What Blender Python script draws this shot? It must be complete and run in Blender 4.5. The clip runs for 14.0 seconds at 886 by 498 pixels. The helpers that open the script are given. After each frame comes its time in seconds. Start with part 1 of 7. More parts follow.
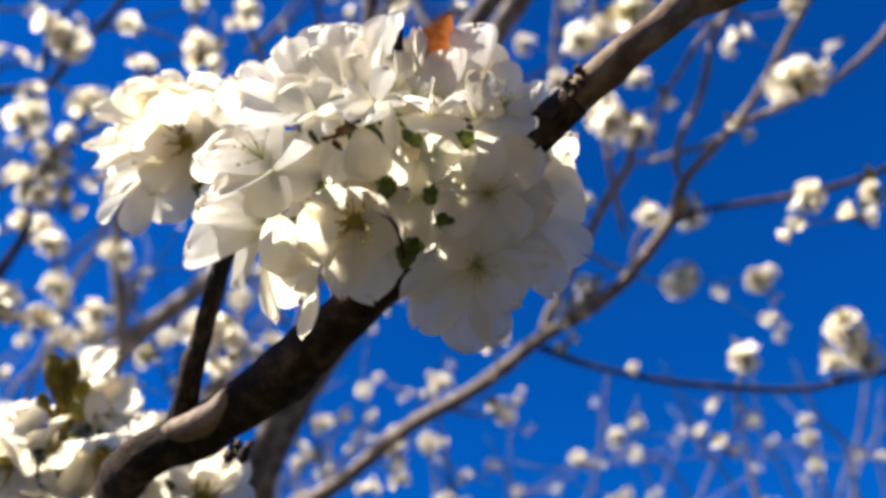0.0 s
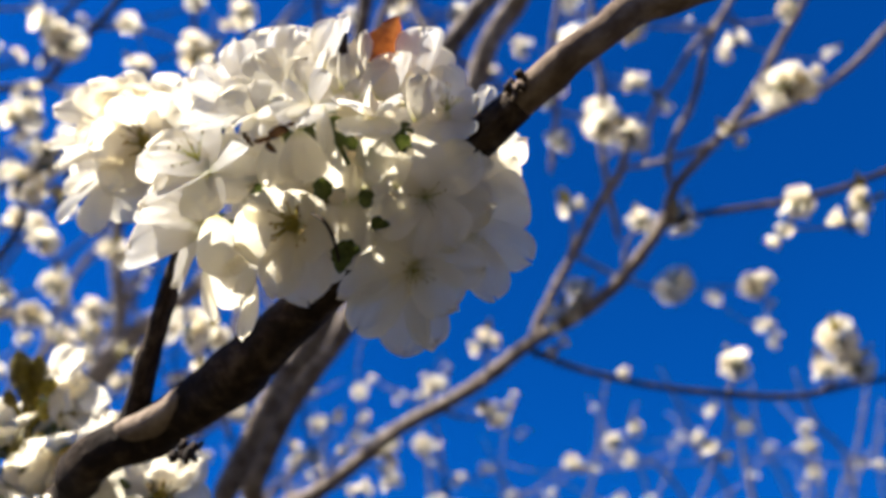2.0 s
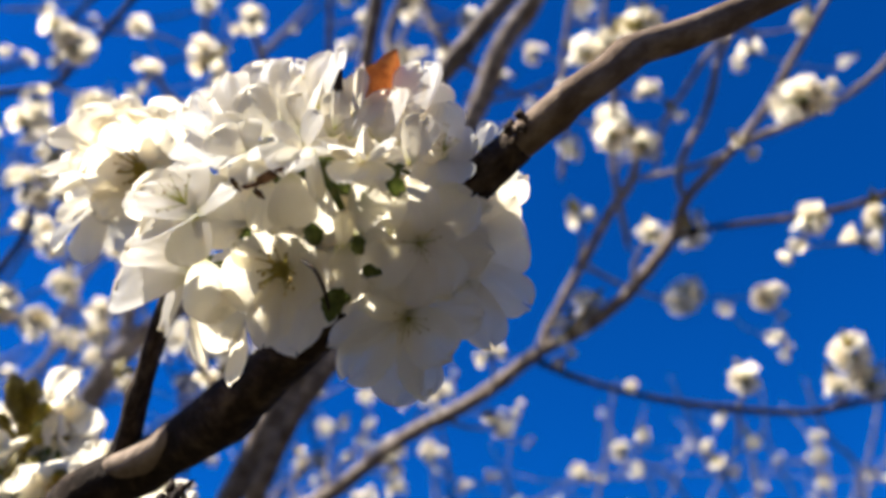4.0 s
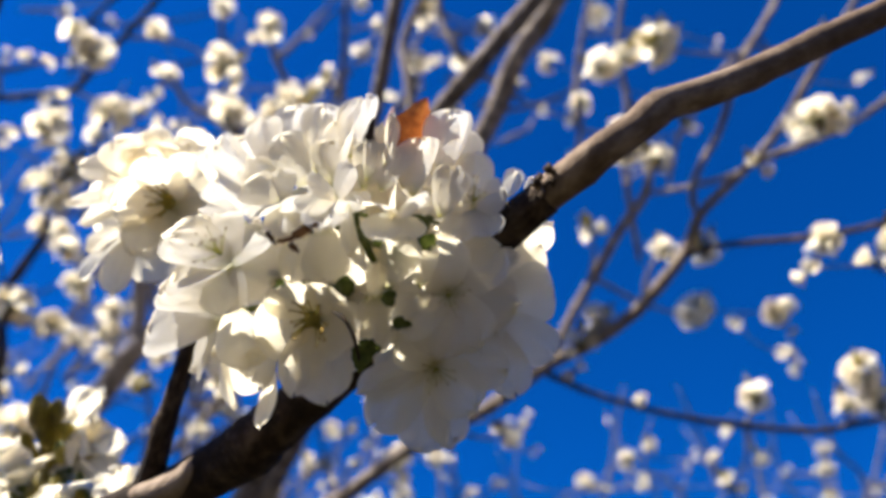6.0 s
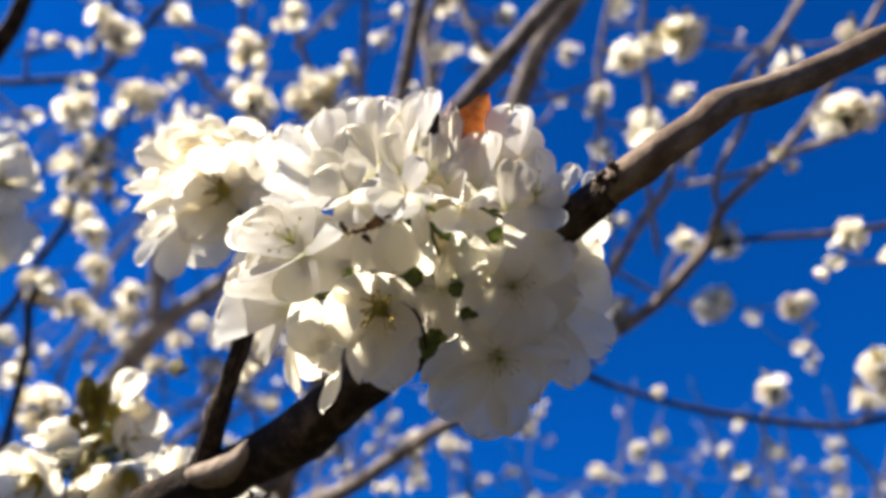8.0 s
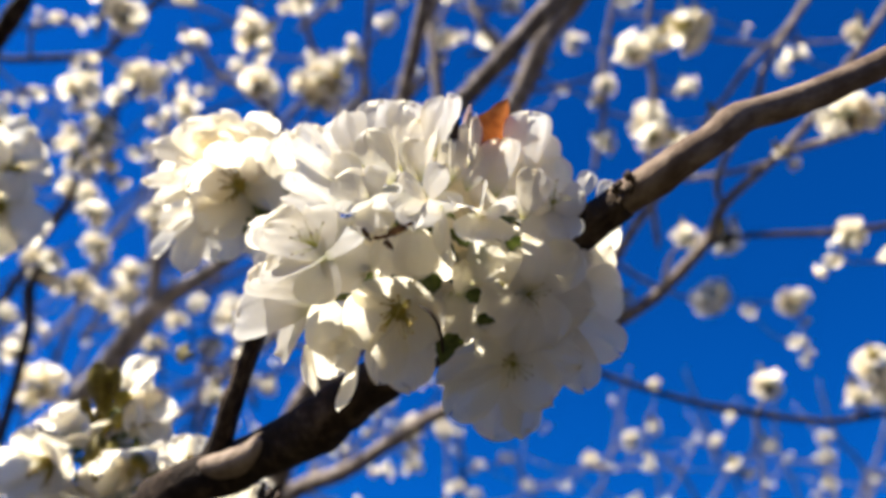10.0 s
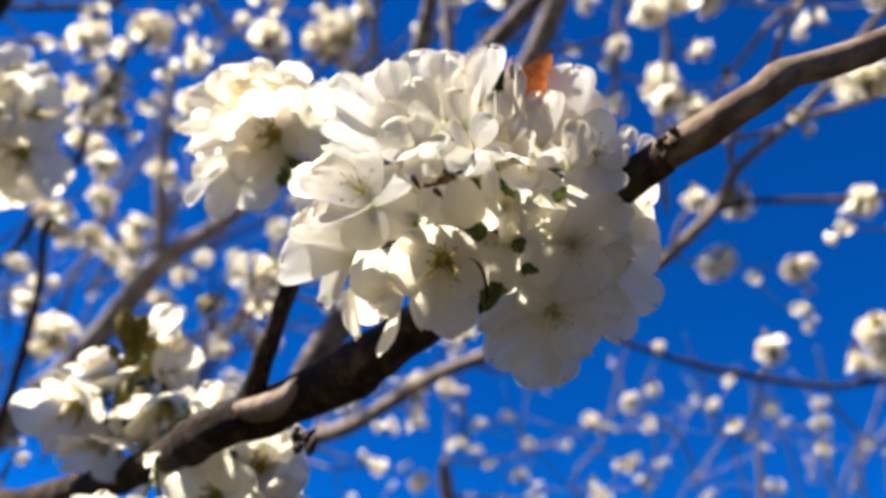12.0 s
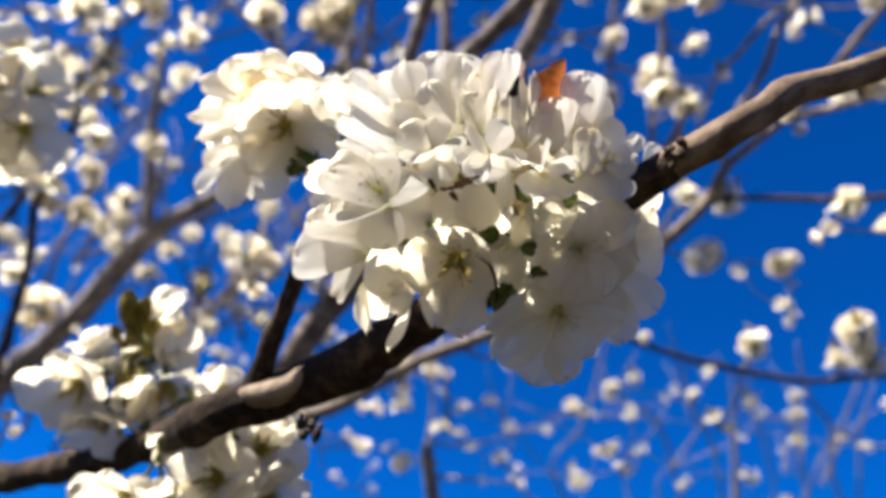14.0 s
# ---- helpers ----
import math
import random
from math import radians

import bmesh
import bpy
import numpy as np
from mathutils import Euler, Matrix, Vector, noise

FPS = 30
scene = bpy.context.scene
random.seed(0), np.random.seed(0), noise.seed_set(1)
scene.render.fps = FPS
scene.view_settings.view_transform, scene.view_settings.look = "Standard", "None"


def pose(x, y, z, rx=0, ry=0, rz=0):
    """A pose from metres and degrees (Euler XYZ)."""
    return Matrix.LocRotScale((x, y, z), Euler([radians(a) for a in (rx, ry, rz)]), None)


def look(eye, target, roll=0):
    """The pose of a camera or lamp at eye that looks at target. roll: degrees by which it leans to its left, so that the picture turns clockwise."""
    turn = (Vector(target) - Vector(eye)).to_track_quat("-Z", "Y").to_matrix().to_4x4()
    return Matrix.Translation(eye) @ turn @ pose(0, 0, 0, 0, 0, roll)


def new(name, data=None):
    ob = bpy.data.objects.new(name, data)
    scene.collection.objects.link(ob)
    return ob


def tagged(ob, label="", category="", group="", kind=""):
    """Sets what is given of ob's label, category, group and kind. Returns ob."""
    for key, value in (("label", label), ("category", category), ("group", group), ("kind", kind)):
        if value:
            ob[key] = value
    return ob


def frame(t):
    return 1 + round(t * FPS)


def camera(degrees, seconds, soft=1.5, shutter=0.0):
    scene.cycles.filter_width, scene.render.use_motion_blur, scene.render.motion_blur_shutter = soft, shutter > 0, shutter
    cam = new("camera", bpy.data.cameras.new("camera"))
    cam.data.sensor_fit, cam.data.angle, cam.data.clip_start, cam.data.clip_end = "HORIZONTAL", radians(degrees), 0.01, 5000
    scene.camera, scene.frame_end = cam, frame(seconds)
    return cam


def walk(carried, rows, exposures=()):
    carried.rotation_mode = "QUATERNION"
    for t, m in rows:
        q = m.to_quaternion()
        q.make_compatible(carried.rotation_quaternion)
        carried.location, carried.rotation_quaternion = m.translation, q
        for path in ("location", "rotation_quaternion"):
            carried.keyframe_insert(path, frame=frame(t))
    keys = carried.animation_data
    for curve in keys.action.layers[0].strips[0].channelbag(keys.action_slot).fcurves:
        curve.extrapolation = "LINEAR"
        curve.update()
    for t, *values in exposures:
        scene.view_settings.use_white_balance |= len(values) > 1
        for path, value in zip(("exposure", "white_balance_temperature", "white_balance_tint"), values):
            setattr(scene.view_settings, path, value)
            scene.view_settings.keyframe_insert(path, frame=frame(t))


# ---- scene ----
cam = camera(61.7, 14.0, 3.8)
ROWS = [
    (0.0, 0.0, 0.0, 1.6, 135.0, 0.0, 0.0),
    (0.5, 0.0049, 0.001, 1.5979, 135.3, 0.16, -0.04),
    (1.0, 0.0109, 0.0025, 1.5989, 135.28, -0.3, 0.07),
    (1.5, 0.017, 0.0005, 1.5987, 135.52, -0.7, 0.05),
    (2.0, 0.0211, -0.0005, 1.6002, 135.17, -0.8, -0.1),
    (2.5, 0.0239, 0.0004, 1.6047, 135.02, -1.22, -0.16),
    (3.0, 0.0257, 0.0001, 1.6089, 135.08, -1.38, -0.03),
    (5.5, 0.022, -0.0168, 1.6236, 135.04, -2.93, -0.32),
    (6.0, 0.0187, -0.0191, 1.6242, 135.05, -3.1, -0.4),
    (6.5, 0.0142, -0.0209, 1.6233, 134.9, -3.26, -0.49),
    (7.0, 0.0096, -0.0226, 1.6218, 134.75, -3.59, -0.55),
    (7.5, 0.0051, -0.0225, 1.62, 134.48, -3.96, -0.49),
    (10.0, -0.0055, -0.0315, 1.6216, 132.98, -5.07, -1.72),
    (10.5, -0.0072, -0.0315, 1.6203, 132.45, -5.29, -1.81),
    (11.0, -0.0106, -0.0311, 1.6188, 131.48, -5.53, -2.0),
    (11.5, -0.0149, -0.0307, 1.617, 130.58, -5.7, -2.29),
    (12.0, -0.0192, -0.0303, 1.6153, 130.15, -5.92, -2.52),
    (12.5, -0.023, -0.032, 1.6144, 129.67, -6.01, -3.03),
    (13.0, -0.0258, -0.0337, 1.6145, 129.15, -6.21, -3.53),
    (13.5, -0.0276, -0.0362, 1.6142, 128.99, -6.41, -4.01),
    (14.0, -0.0286, -0.0395, 1.6144, 128.9, -6.64, -4.63),
]
walk(cam, [(t, pose(x, y, z, rx, ry, rz)) for t, x, y, z, rx, ry, rz in ROWS], [(0.0, 1.53, 6600, 10), (14.0, 1.53, 6600, 10)])
cam.data.dof.use_dof = True
cam.data.dof.focus_distance = 0.235
cam.data.dof.aperture_fstop = 7.2

# ---- sky and sun ----
SUN = Vector((-0.61, -0.255, 0.75)).normalized()
world = bpy.data.worlds.new("sky")
scene.world = world
world.use_nodes = True
wn = world.node_tree.nodes
sky = wn.new("ShaderNodeTexSky")
sky.sky_type, sky.sun_disc = "NISHITA", False
sky.sun_elevation = math.asin(SUN.z)
sky.sun_rotation = math.atan2(SUN.x, SUN.y)
sky.air_density, sky.dust_density, sky.ozone_density = 0.7, 0.4, 10.0
sky.altitude = 600
vivid = wn.new("ShaderNodeHueSaturation")
vivid.inputs["Saturation"].default_value = 3.6
vivid.inputs["Value"].default_value = 0.83
vivid.inputs["Hue"].default_value = 0.511
world.node_tree.links.new(sky.outputs[0], vivid.inputs["Color"])
world.node_tree.links.new(vivid.outputs[0], wn["Background"].inputs["Color"])
wn["Background"].inputs["Strength"].default_value = 0.09
lamp = bpy.data.lights.new("sun", "SUN")
lamp.energy, lamp.angle, lamp.color = 5.0, radians(0.53), (1.0, 0.945, 0.845)
sun = new("sun", lamp)
sun.matrix_world = look(SUN * 50, (0, 0, 0))


# ---- materials ----
def material(name):
    m = bpy.data.materials.new(name)
    m.use_nodes = True
    n = m.node_tree.nodes
    return m, n, m.node_tree.links, n["Principled BSDF"], n["Material Output"]


def ramp(n, stops):
    r = n.new("ShaderNodeValToRGB")
    while len(r.color_ramp.elements) < len(stops):
        r.color_ramp.elements.new(0.5)
    for e, (at, colour) in zip(r.color_ramp.elements, stops):
        e.position, e.color = at, (*colour, 1)
    return r


def noise_of(n, links, vector, scale, detail=4.0, rough=0.55):
    t = n.new("ShaderNodeTexNoise")
    t.inputs["Scale"].default_value, t.inputs["Detail"].default_value, t.inputs["Roughness"].default_value = scale, detail, rough
    links.new(vector, t.inputs["Vector"])
    return t


def petal_material(name, tip, claw, through_share):
    m, n, links, bsdf, out = material(name)
    reach = n.new("ShaderNodeAttribute")
    reach.attribute_name = "reach"
    coord = n.new("ShaderNodeTexCoord")
    info = n.new("ShaderNodeObjectInfo")
    shade = ramp(n, [(0.0, claw), (0.10, [0.4 * a + 0.6 * b for a, b in zip(claw, tip)]), (0.24, tip), (1.0, tip)])
    links.new(reach.outputs["Fac"], shade.inputs["Fac"])
    grain = noise_of(n, links, coord.outputs["Object"], 3.0, 5.0)
    tone = ramp(n, [(0.3, (0.96, 0.95, 0.93)), (0.7, (1.0, 1.0, 1.0))])
    links.new(grain.outputs["Fac"], tone.inputs["Fac"])
    mix = n.new("ShaderNodeMix")
    mix.data_type, mix.blend_type = "RGBA", "MULTIPLY"
    mix.inputs["Factor"].default_value = 1.0
    links.new(shade.outputs["Color"], mix.inputs["A"])
    links.new(tone.outputs["Color"], mix.inputs["B"])
    each = ramp(n, [(0.0, (0.94, 0.92, 0.89)), (1.0, (1.0, 1.0, 0.99))])
    links.new(info.outputs["Random"], each.inputs["Fac"])
    mix2 = n.new("ShaderNodeMix")
    mix2.data_type, mix2.blend_type = "RGBA", "MULTIPLY"
    mix2.inputs["Factor"].default_value = 1.0
    links.new(mix.outputs["Result"], mix2.inputs["A"])
    links.new(each.outputs["Color"], mix2.inputs["B"])
    # fine veins running from claw to rim
    vein = n.new("ShaderNodeAttribute")
    vein.attribute_name = "across"
    wave = n.new("ShaderNodeTexWave")
    wave.inputs["Scale"].default_value, wave.inputs["Distortion"].default_value = 2.6, 3.0
    wave.inputs["Detail"].default_value = 3.0
    links.new(vein.outputs["Vector"], wave.inputs["Vector"])
    crease = noise_of(n, links, coord.outputs["Object"], 7.0, 3.0)
    add = n.new("ShaderNodeMath")
    add.operation = "MULTIPLY_ADD"
    add.inputs[1].default_value = 0.08
    links.new(wave.outputs["Fac"], add.inputs[0])
    links.new(crease.outputs["Fac"], add.inputs[2])
    bump = n.new("ShaderNodeBump")
    bump.inputs["Strength"].default_value, bump.inputs["Distance"].default_value = 0.2, 0.0012
    links.new(add.outputs[0], bump.inputs["Height"])
    bsdf.inputs["Roughness"].default_value = 0.5
    bsdf.inputs["Specular IOR Level"].default_value = 0.25
    thin = n.new("ShaderNodeBsdfTranslucent")
    blend = n.new("ShaderNodeMixShader")
    blend.inputs["Fac"].default_value = through_share
    links.new(mix2.outputs["Result"], bsdf.inputs["Base Color"])
    sap = n.new("ShaderNodeMix")  # light that passes through a petal comes out warmer
    sap.data_type, sap.blend_type = "RGBA", "MULTIPLY"
    sap.inputs["Factor"].default_value, sap.inputs["B"].default_value = 1.0, (1.0, 0.965, 0.85, 1)
    links.new(mix2.outputs["Result"], sap.inputs["A"])
    links.new(sap.outputs["Result"], thin.inputs["Color"])
    links.new(bump.outputs["Normal"], bsdf.inputs["Normal"])
    links.new(bump.outputs["Normal"], thin.inputs["Normal"])
    links.new(bsdf.outputs[0], blend.inputs[1])
    links.new(thin.outputs[0], blend.inputs[2])
    links.new(blend.outputs[0], out.inputs["Surface"])
    return m


def bark_material(name, dark, mid, pale, ring, relief=0.9):
    m, n, links, bsdf, out = material(name)
    coord = n.new("ShaderNodeTexCoord")
    skin = n.new("ShaderNodeAttribute")
    skin.attribute_name = "skin"
    blotch = noise_of(n, links, coord.outputs["Object"], 45.0, 6.0, 0.65)
    fine = noise_of(n, links, coord.outputs["Object"], 420.0, 4.0, 0.6)
    rings = noise_of(n, links, skin.outputs["Vector"], ring, 4.0, 0.6)
    total = n.new("ShaderNodeMath")
    total.operation = "MULTIPLY_ADD"
    total.inputs[1].default_value = 0.45
    links.new(rings.outputs["Fac"], total.inputs[0])
    half = n.new("ShaderNodeMath")
    half.operation = "MULTIPLY"
    half.inputs[1].default_value = 0.55
    links.new(blotch.outputs["Fac"], half.inputs[0])
    links.new(half.outputs[0], total.inputs[2])
    colour = ramp(n, [(0.34, dark), (0.5, mid), (0.64, pale)])
    links.new(total.outputs[0], colour.inputs["Fac"])
    links.new(colour.outputs["Color"], bsdf.inputs["Base Color"])
    bsdf.inputs["Roughness"].default_value = 0.85
    bsdf.inputs["Specular IOR Level"].default_value = 0.15
    height = n.new("ShaderNodeMath")
    height.operation = "MULTIPLY_ADD"
    height.inputs[1].default_value = 0.35
    links.new(fine.outputs["Fac"], height.inputs[0])
    links.new(total.outputs[0], height.inputs[2])
    bump = n.new("ShaderNodeBump")
    bump.inputs["Strength"].default_value, bump.inputs["Distance"].default_value = relief, 0.003
    links.new(height.outputs[0], bump.inputs["Height"])
    links.new(bump.outputs["Normal"], bsdf.inputs["Normal"])
    return m


def soft_material(name, colours, scale, rough, through_share=0.0):
    m, n, links, bsdf, out = material(name)
    coord = n.new("ShaderNodeTexCoord")
    grain = noise_of(n, links, coord.outputs["Object"], scale, 5.0, 0.6)
    colour = ramp(n, [(0.32, colours[0]), (0.5, colours[1]), (0.68, colours[2])])
    links.new(grain.outputs["Fac"], colour.inputs["Fac"])
    links.new(colour.outputs["Color"], bsdf.inputs["Base Color"])
    bsdf.inputs["Roughness"].default_value = rough
    bsdf.inputs["Specular IOR Level"].default_value = 0.35
    bump = n.new("ShaderNodeBump")
    bump.inputs["Strength"].default_value, bump.inputs["Distance"].default_value = 0.4, 0.0008
    links.new(grain.outputs["Fac"], bump.inputs["Height"])
    links.new(bump.outputs["Normal"], bsdf.inputs["Normal"])
    if through_share:
        thin = n.new("ShaderNodeBsdfTranslucent")
        blend = n.new("ShaderNodeMixShader")
        blend.inputs["Fac"].default_value = through_share
        links.new(colour.outputs["Color"], thin.inputs["Color"])
        links.new(bsdf.outputs[0], blend.inputs[1])
        links.new(thin.outputs[0], blend.inputs[2])
        links.new(blend.outputs[0], out.inputs["Surface"])
    return m


PETAL = petal_material("white_petal", (0.95, 0.925, 0.865), (0.50, 0.51, 0.13), 0.70)
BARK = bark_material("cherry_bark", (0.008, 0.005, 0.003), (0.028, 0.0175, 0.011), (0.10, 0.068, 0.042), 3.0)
GREY_BARK = bark_material("grey_twig_bark", (0.034, 0.025, 0.019), (0.185, 0.148, 0.122), (0.42, 0.36, 0.31), 2.0)
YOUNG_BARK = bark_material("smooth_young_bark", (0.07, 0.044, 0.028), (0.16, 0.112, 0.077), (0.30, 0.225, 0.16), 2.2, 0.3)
# paler copy of the grey bark, with sunlight put into its colour
SUNLIT_BARK = bark_material("sunlit_grey_bark", (0.07, 0.058, 0.05), (0.26, 0.225, 0.205), (0.48, 0.43, 0.40), 2.0)
# callus bark, made paler than the limb to carry the sun on it
LIT_HEALED_BARK = bark_material("lit_healed_bark", (0.11, 0.077, 0.053), (0.24, 0.18, 0.132), (0.38, 0.30, 0.23), 2.2, 0.6)
PALE_BARK = bark_material("pale_twig_bark", (0.05, 0.04, 0.035), (0.18, 0.15, 0.13), (0.36, 0.31, 0.27), 2.0)
GREEN = soft_material("calyx_green", ((0.045, 0.065, 0.012), (0.10, 0.13, 0.025), (0.19, 0.18, 0.05)), 300.0, 0.5, 0.2)
BUD = soft_material("opening_leaf_bud", ((0.07, 0.052, 0.006), (0.17, 0.132, 0.013), (0.29, 0.215, 0.035)), 120.0, 0.5, 0.2)
TENDER = soft_material("yellow_green_bud", ((0.22, 0.17, 0.02), (0.38, 0.31, 0.04), (0.50, 0.41, 0.10)), 150.0, 0.5, 0.2)
BRONZE = soft_material("bronze_leaf", ((0.17, 0.042, 0.012), (0.34, 0.10, 0.022), (0.46, 0.17, 0.045)), 160.0, 0.4, 0.4)
FILAMENT = soft_material("stamen_filament", ((0.24, 0.19, 0.02), (0.38, 0.31, 0.04), (0.54, 0.45, 0.12)), 300.0, 0.5, 0.25)
ANTHER = soft_material("anther_yellow", ((0.20, 0.11, 0.012), (0.38, 0.25, 0.02), (0.56, 0.40, 0.06)), 500.0, 0.6)
SCALE = soft_material("brown_bud_scale", ((0.010, 0.006, 0.004), (0.026, 0.015, 0.009), (0.07, 0.04, 0.024)), 260.0, 0.85)
BRACT = soft_material("dry_bract", ((0.03, 0.014, 0.007), (0.06, 0.03, 0.014), (0.12, 0.07, 0.03)), 260.0, 0.6, 0.2)
BLUSH = soft_material("pinkish_bract", ((0.55, 0.34, 0.27), (0.68, 0.47, 0.40), (0.78, 0.60, 0.53)), 200.0, 0.5, 0.4)
# unseen ground; tree shade is put into its colour to weaken the bounce
GROUND = soft_material("shade_darkened_soil", ((0.013, 0.011, 0.005), (0.022, 0.019, 0.009), (0.036, 0.030, 0.015)), 1.2, 0.95)


# ---- mesh helpers ----
def mesh_from(name, verts, faces, mats, slots=None, fields=()):
    me = bpy.data.meshes.new(name)
    me.from_pydata([tuple(v) for v in verts], [], faces)
    for m in mats:
        me.materials.append(m)
    if slots is not None:
        me.polygons.foreach_set("material_index", slots)
    me.polygons.foreach_set("use_smooth", [True] * len(me.polygons))
    for key, kind, values in fields:
        a = me.attributes.new(key, kind, "POINT")
        a.data.foreach_set("value" if kind == "FLOAT" else "vector", np.asarray(values, dtype=float).ravel())
    me.update()
    return me


def part(name, me, parent, local=None, label=""):
    ob = new(name, me)
    ob.parent = parent
    if local is not None:
        ob.matrix_basis = local
    return tagged(ob, label)


def thing(name, place, label, category, group=""):
    ob = new(name)
    ob.empty_display_size = 0.02
    ob.location = place
    return tagged(ob, label, category, group)


def facing_matrix(place, way, spin=0.0):
    return Matrix.Translation(place) @ Vector(way).to_track_quat("Z", "Y").to_matrix().to_4x4() @ Matrix.Rotation(spin, 4, "Z")


def smooth_line(points, step):
    """Catmull-Rom through the points (x, y, z, radius), resampled at about step metres."""
    p = np.array(points, dtype=float)
    p = np.vstack([2 * p[0] - p[1], p, 2 * p[-1] - p[-2]])
    p[0, 3], p[-1, 3] = p[1, 3], p[-2, 3]
    out = []
    for a, b, c, d in zip(p, p[1:], p[2:], p[3:]):
        k = max(2, int(np.linalg.norm(c[:3] - b[:3]) / step))
        for i in range(k):
            s = i / k
            out.append(0.5 * (2 * b + (c - a) * s + (2 * a - 5 * b + 4 * c - d) * s * s + (3 * b - a - 3 * c + d) * s ** 3))
    out.append(p[-2])
    return np.array(out)


def tube(name, points, mat, sides=10, step=0.02, rough=0.08, knots=0.0, seed=0):
    """A branch: a tube along a smooth line, with uneven girth, swellings at its nodes and rounded ends."""
    rnd = random.Random(seed)
    line = smooth_line(points, step)
    n = len(line)
    along = np.concatenate([[0], np.cumsum(np.linalg.norm(np.diff(line[:, :3], axis=0), axis=1))])
    nodes = []
    if knots:
        s = rnd.uniform(0.2, 1.0) * knots
        while s < along[-1]:
            nodes.append((s, rnd.uniform(0, 2 * math.pi), rnd.uniform(0.12, 0.34)))
            s += knots * rnd.uniform(0.5, 1.6)
    verts, skin, faces = [], [], []
    ref = Vector((0.3, -0.8, 0.5))
    off = rnd.uniform(0, 50)
    for i in range(n):
        t = Vector(line[min(i + 1, n - 1), :3] - line[max(i - 1, 0), :3]).normalized()
        u = (ref - t * ref.dot(t)).normalized()
        ref = u
        w = t.cross(u)
        c, r = Vector(line[i, :3]), line[i, 3]
        end = 0.35 if i in (0, n - 1) else 1.0
        for k in range(sides):
            a = 2 * math.pi * k / sides
            q = r * (1 + rough * noise.noise((math.cos(a) * 1.3 + off, math.sin(a) * 1.3, along[i] / max(r, 1e-4) * 0.45)))
            for s, b, h in nodes:
                g = (along[i] - s) / (r * 0.9 + 1e-5)
                if abs(g) < 2.5:
                    q += r * h * math.exp(-g * g) * (0.45 + 0.55 * math.cos(a - b))
            verts.append(c + (u * math.cos(a) + w * math.sin(a)) * q * end)
            skin.append((along[i] * 55, math.cos(a) * 0.5 + off, math.sin(a) * 0.5))
    for i in range(n - 1):
        for k in range(sides):
            k2 = (k + 1) % sides
            faces.append((i * sides + k, i * sides + k2, (i + 1) * sides + k2, (i + 1) * sides + k))
    faces.append(tuple(range(sides - 1, -1, -1)))
    faces.append(tuple((n - 1) * sides + k for k in range(sides)))
    return mesh_from(name, verts, faces, [mat], None, [("skin", "FLOAT_VECTOR", skin)]), line


# ---- ground ----
def ground_sheet():
    verts, faces = [], []
    horizon_rim = {120: 8.0, 300: 62.0, 800: 150.0, 2000: 260.0}  # unseen slopes, added to block the bright sky low on the horizon
    rings = [0, 1.5, 4, 9, 20, 50, 120, 300, 800, 2000]
    for r in rings[1:]:
        for k in range(40):
            a = 2 * math.pi * k / 40
            x, y = r * math.cos(a), r * math.sin(a)
            verts.append((x, y, 0.05 * noise.noise((x * 0.3, y * 0.3, 0)) if r < 60 else horizon_rim[r] * (1 + 0.25 * noise.noise((math.cos(a) * 2, math.sin(a) * 2, r * 0.01)))))
    verts.append((0, 0, 0))
    for i in range(len(rings) - 2):
        for k in range(40):
            k2 = (k + 1) % 40
            faces.append((i * 40 + k, (i + 1) * 40 + k, (i + 1) * 40 + k2, i * 40 + k2))
    for k in range(40):
        faces.append((len(verts) - 1, k, (k + 1) % 40))
    ob = new("ground", mesh_from("ground", verts, faces, [GROUND]))
    tagged(ob, "unseen soil with thin grass, darkened to cut bounced light, rising to added slopes", "ground", kind="structure")


ground_sheet()


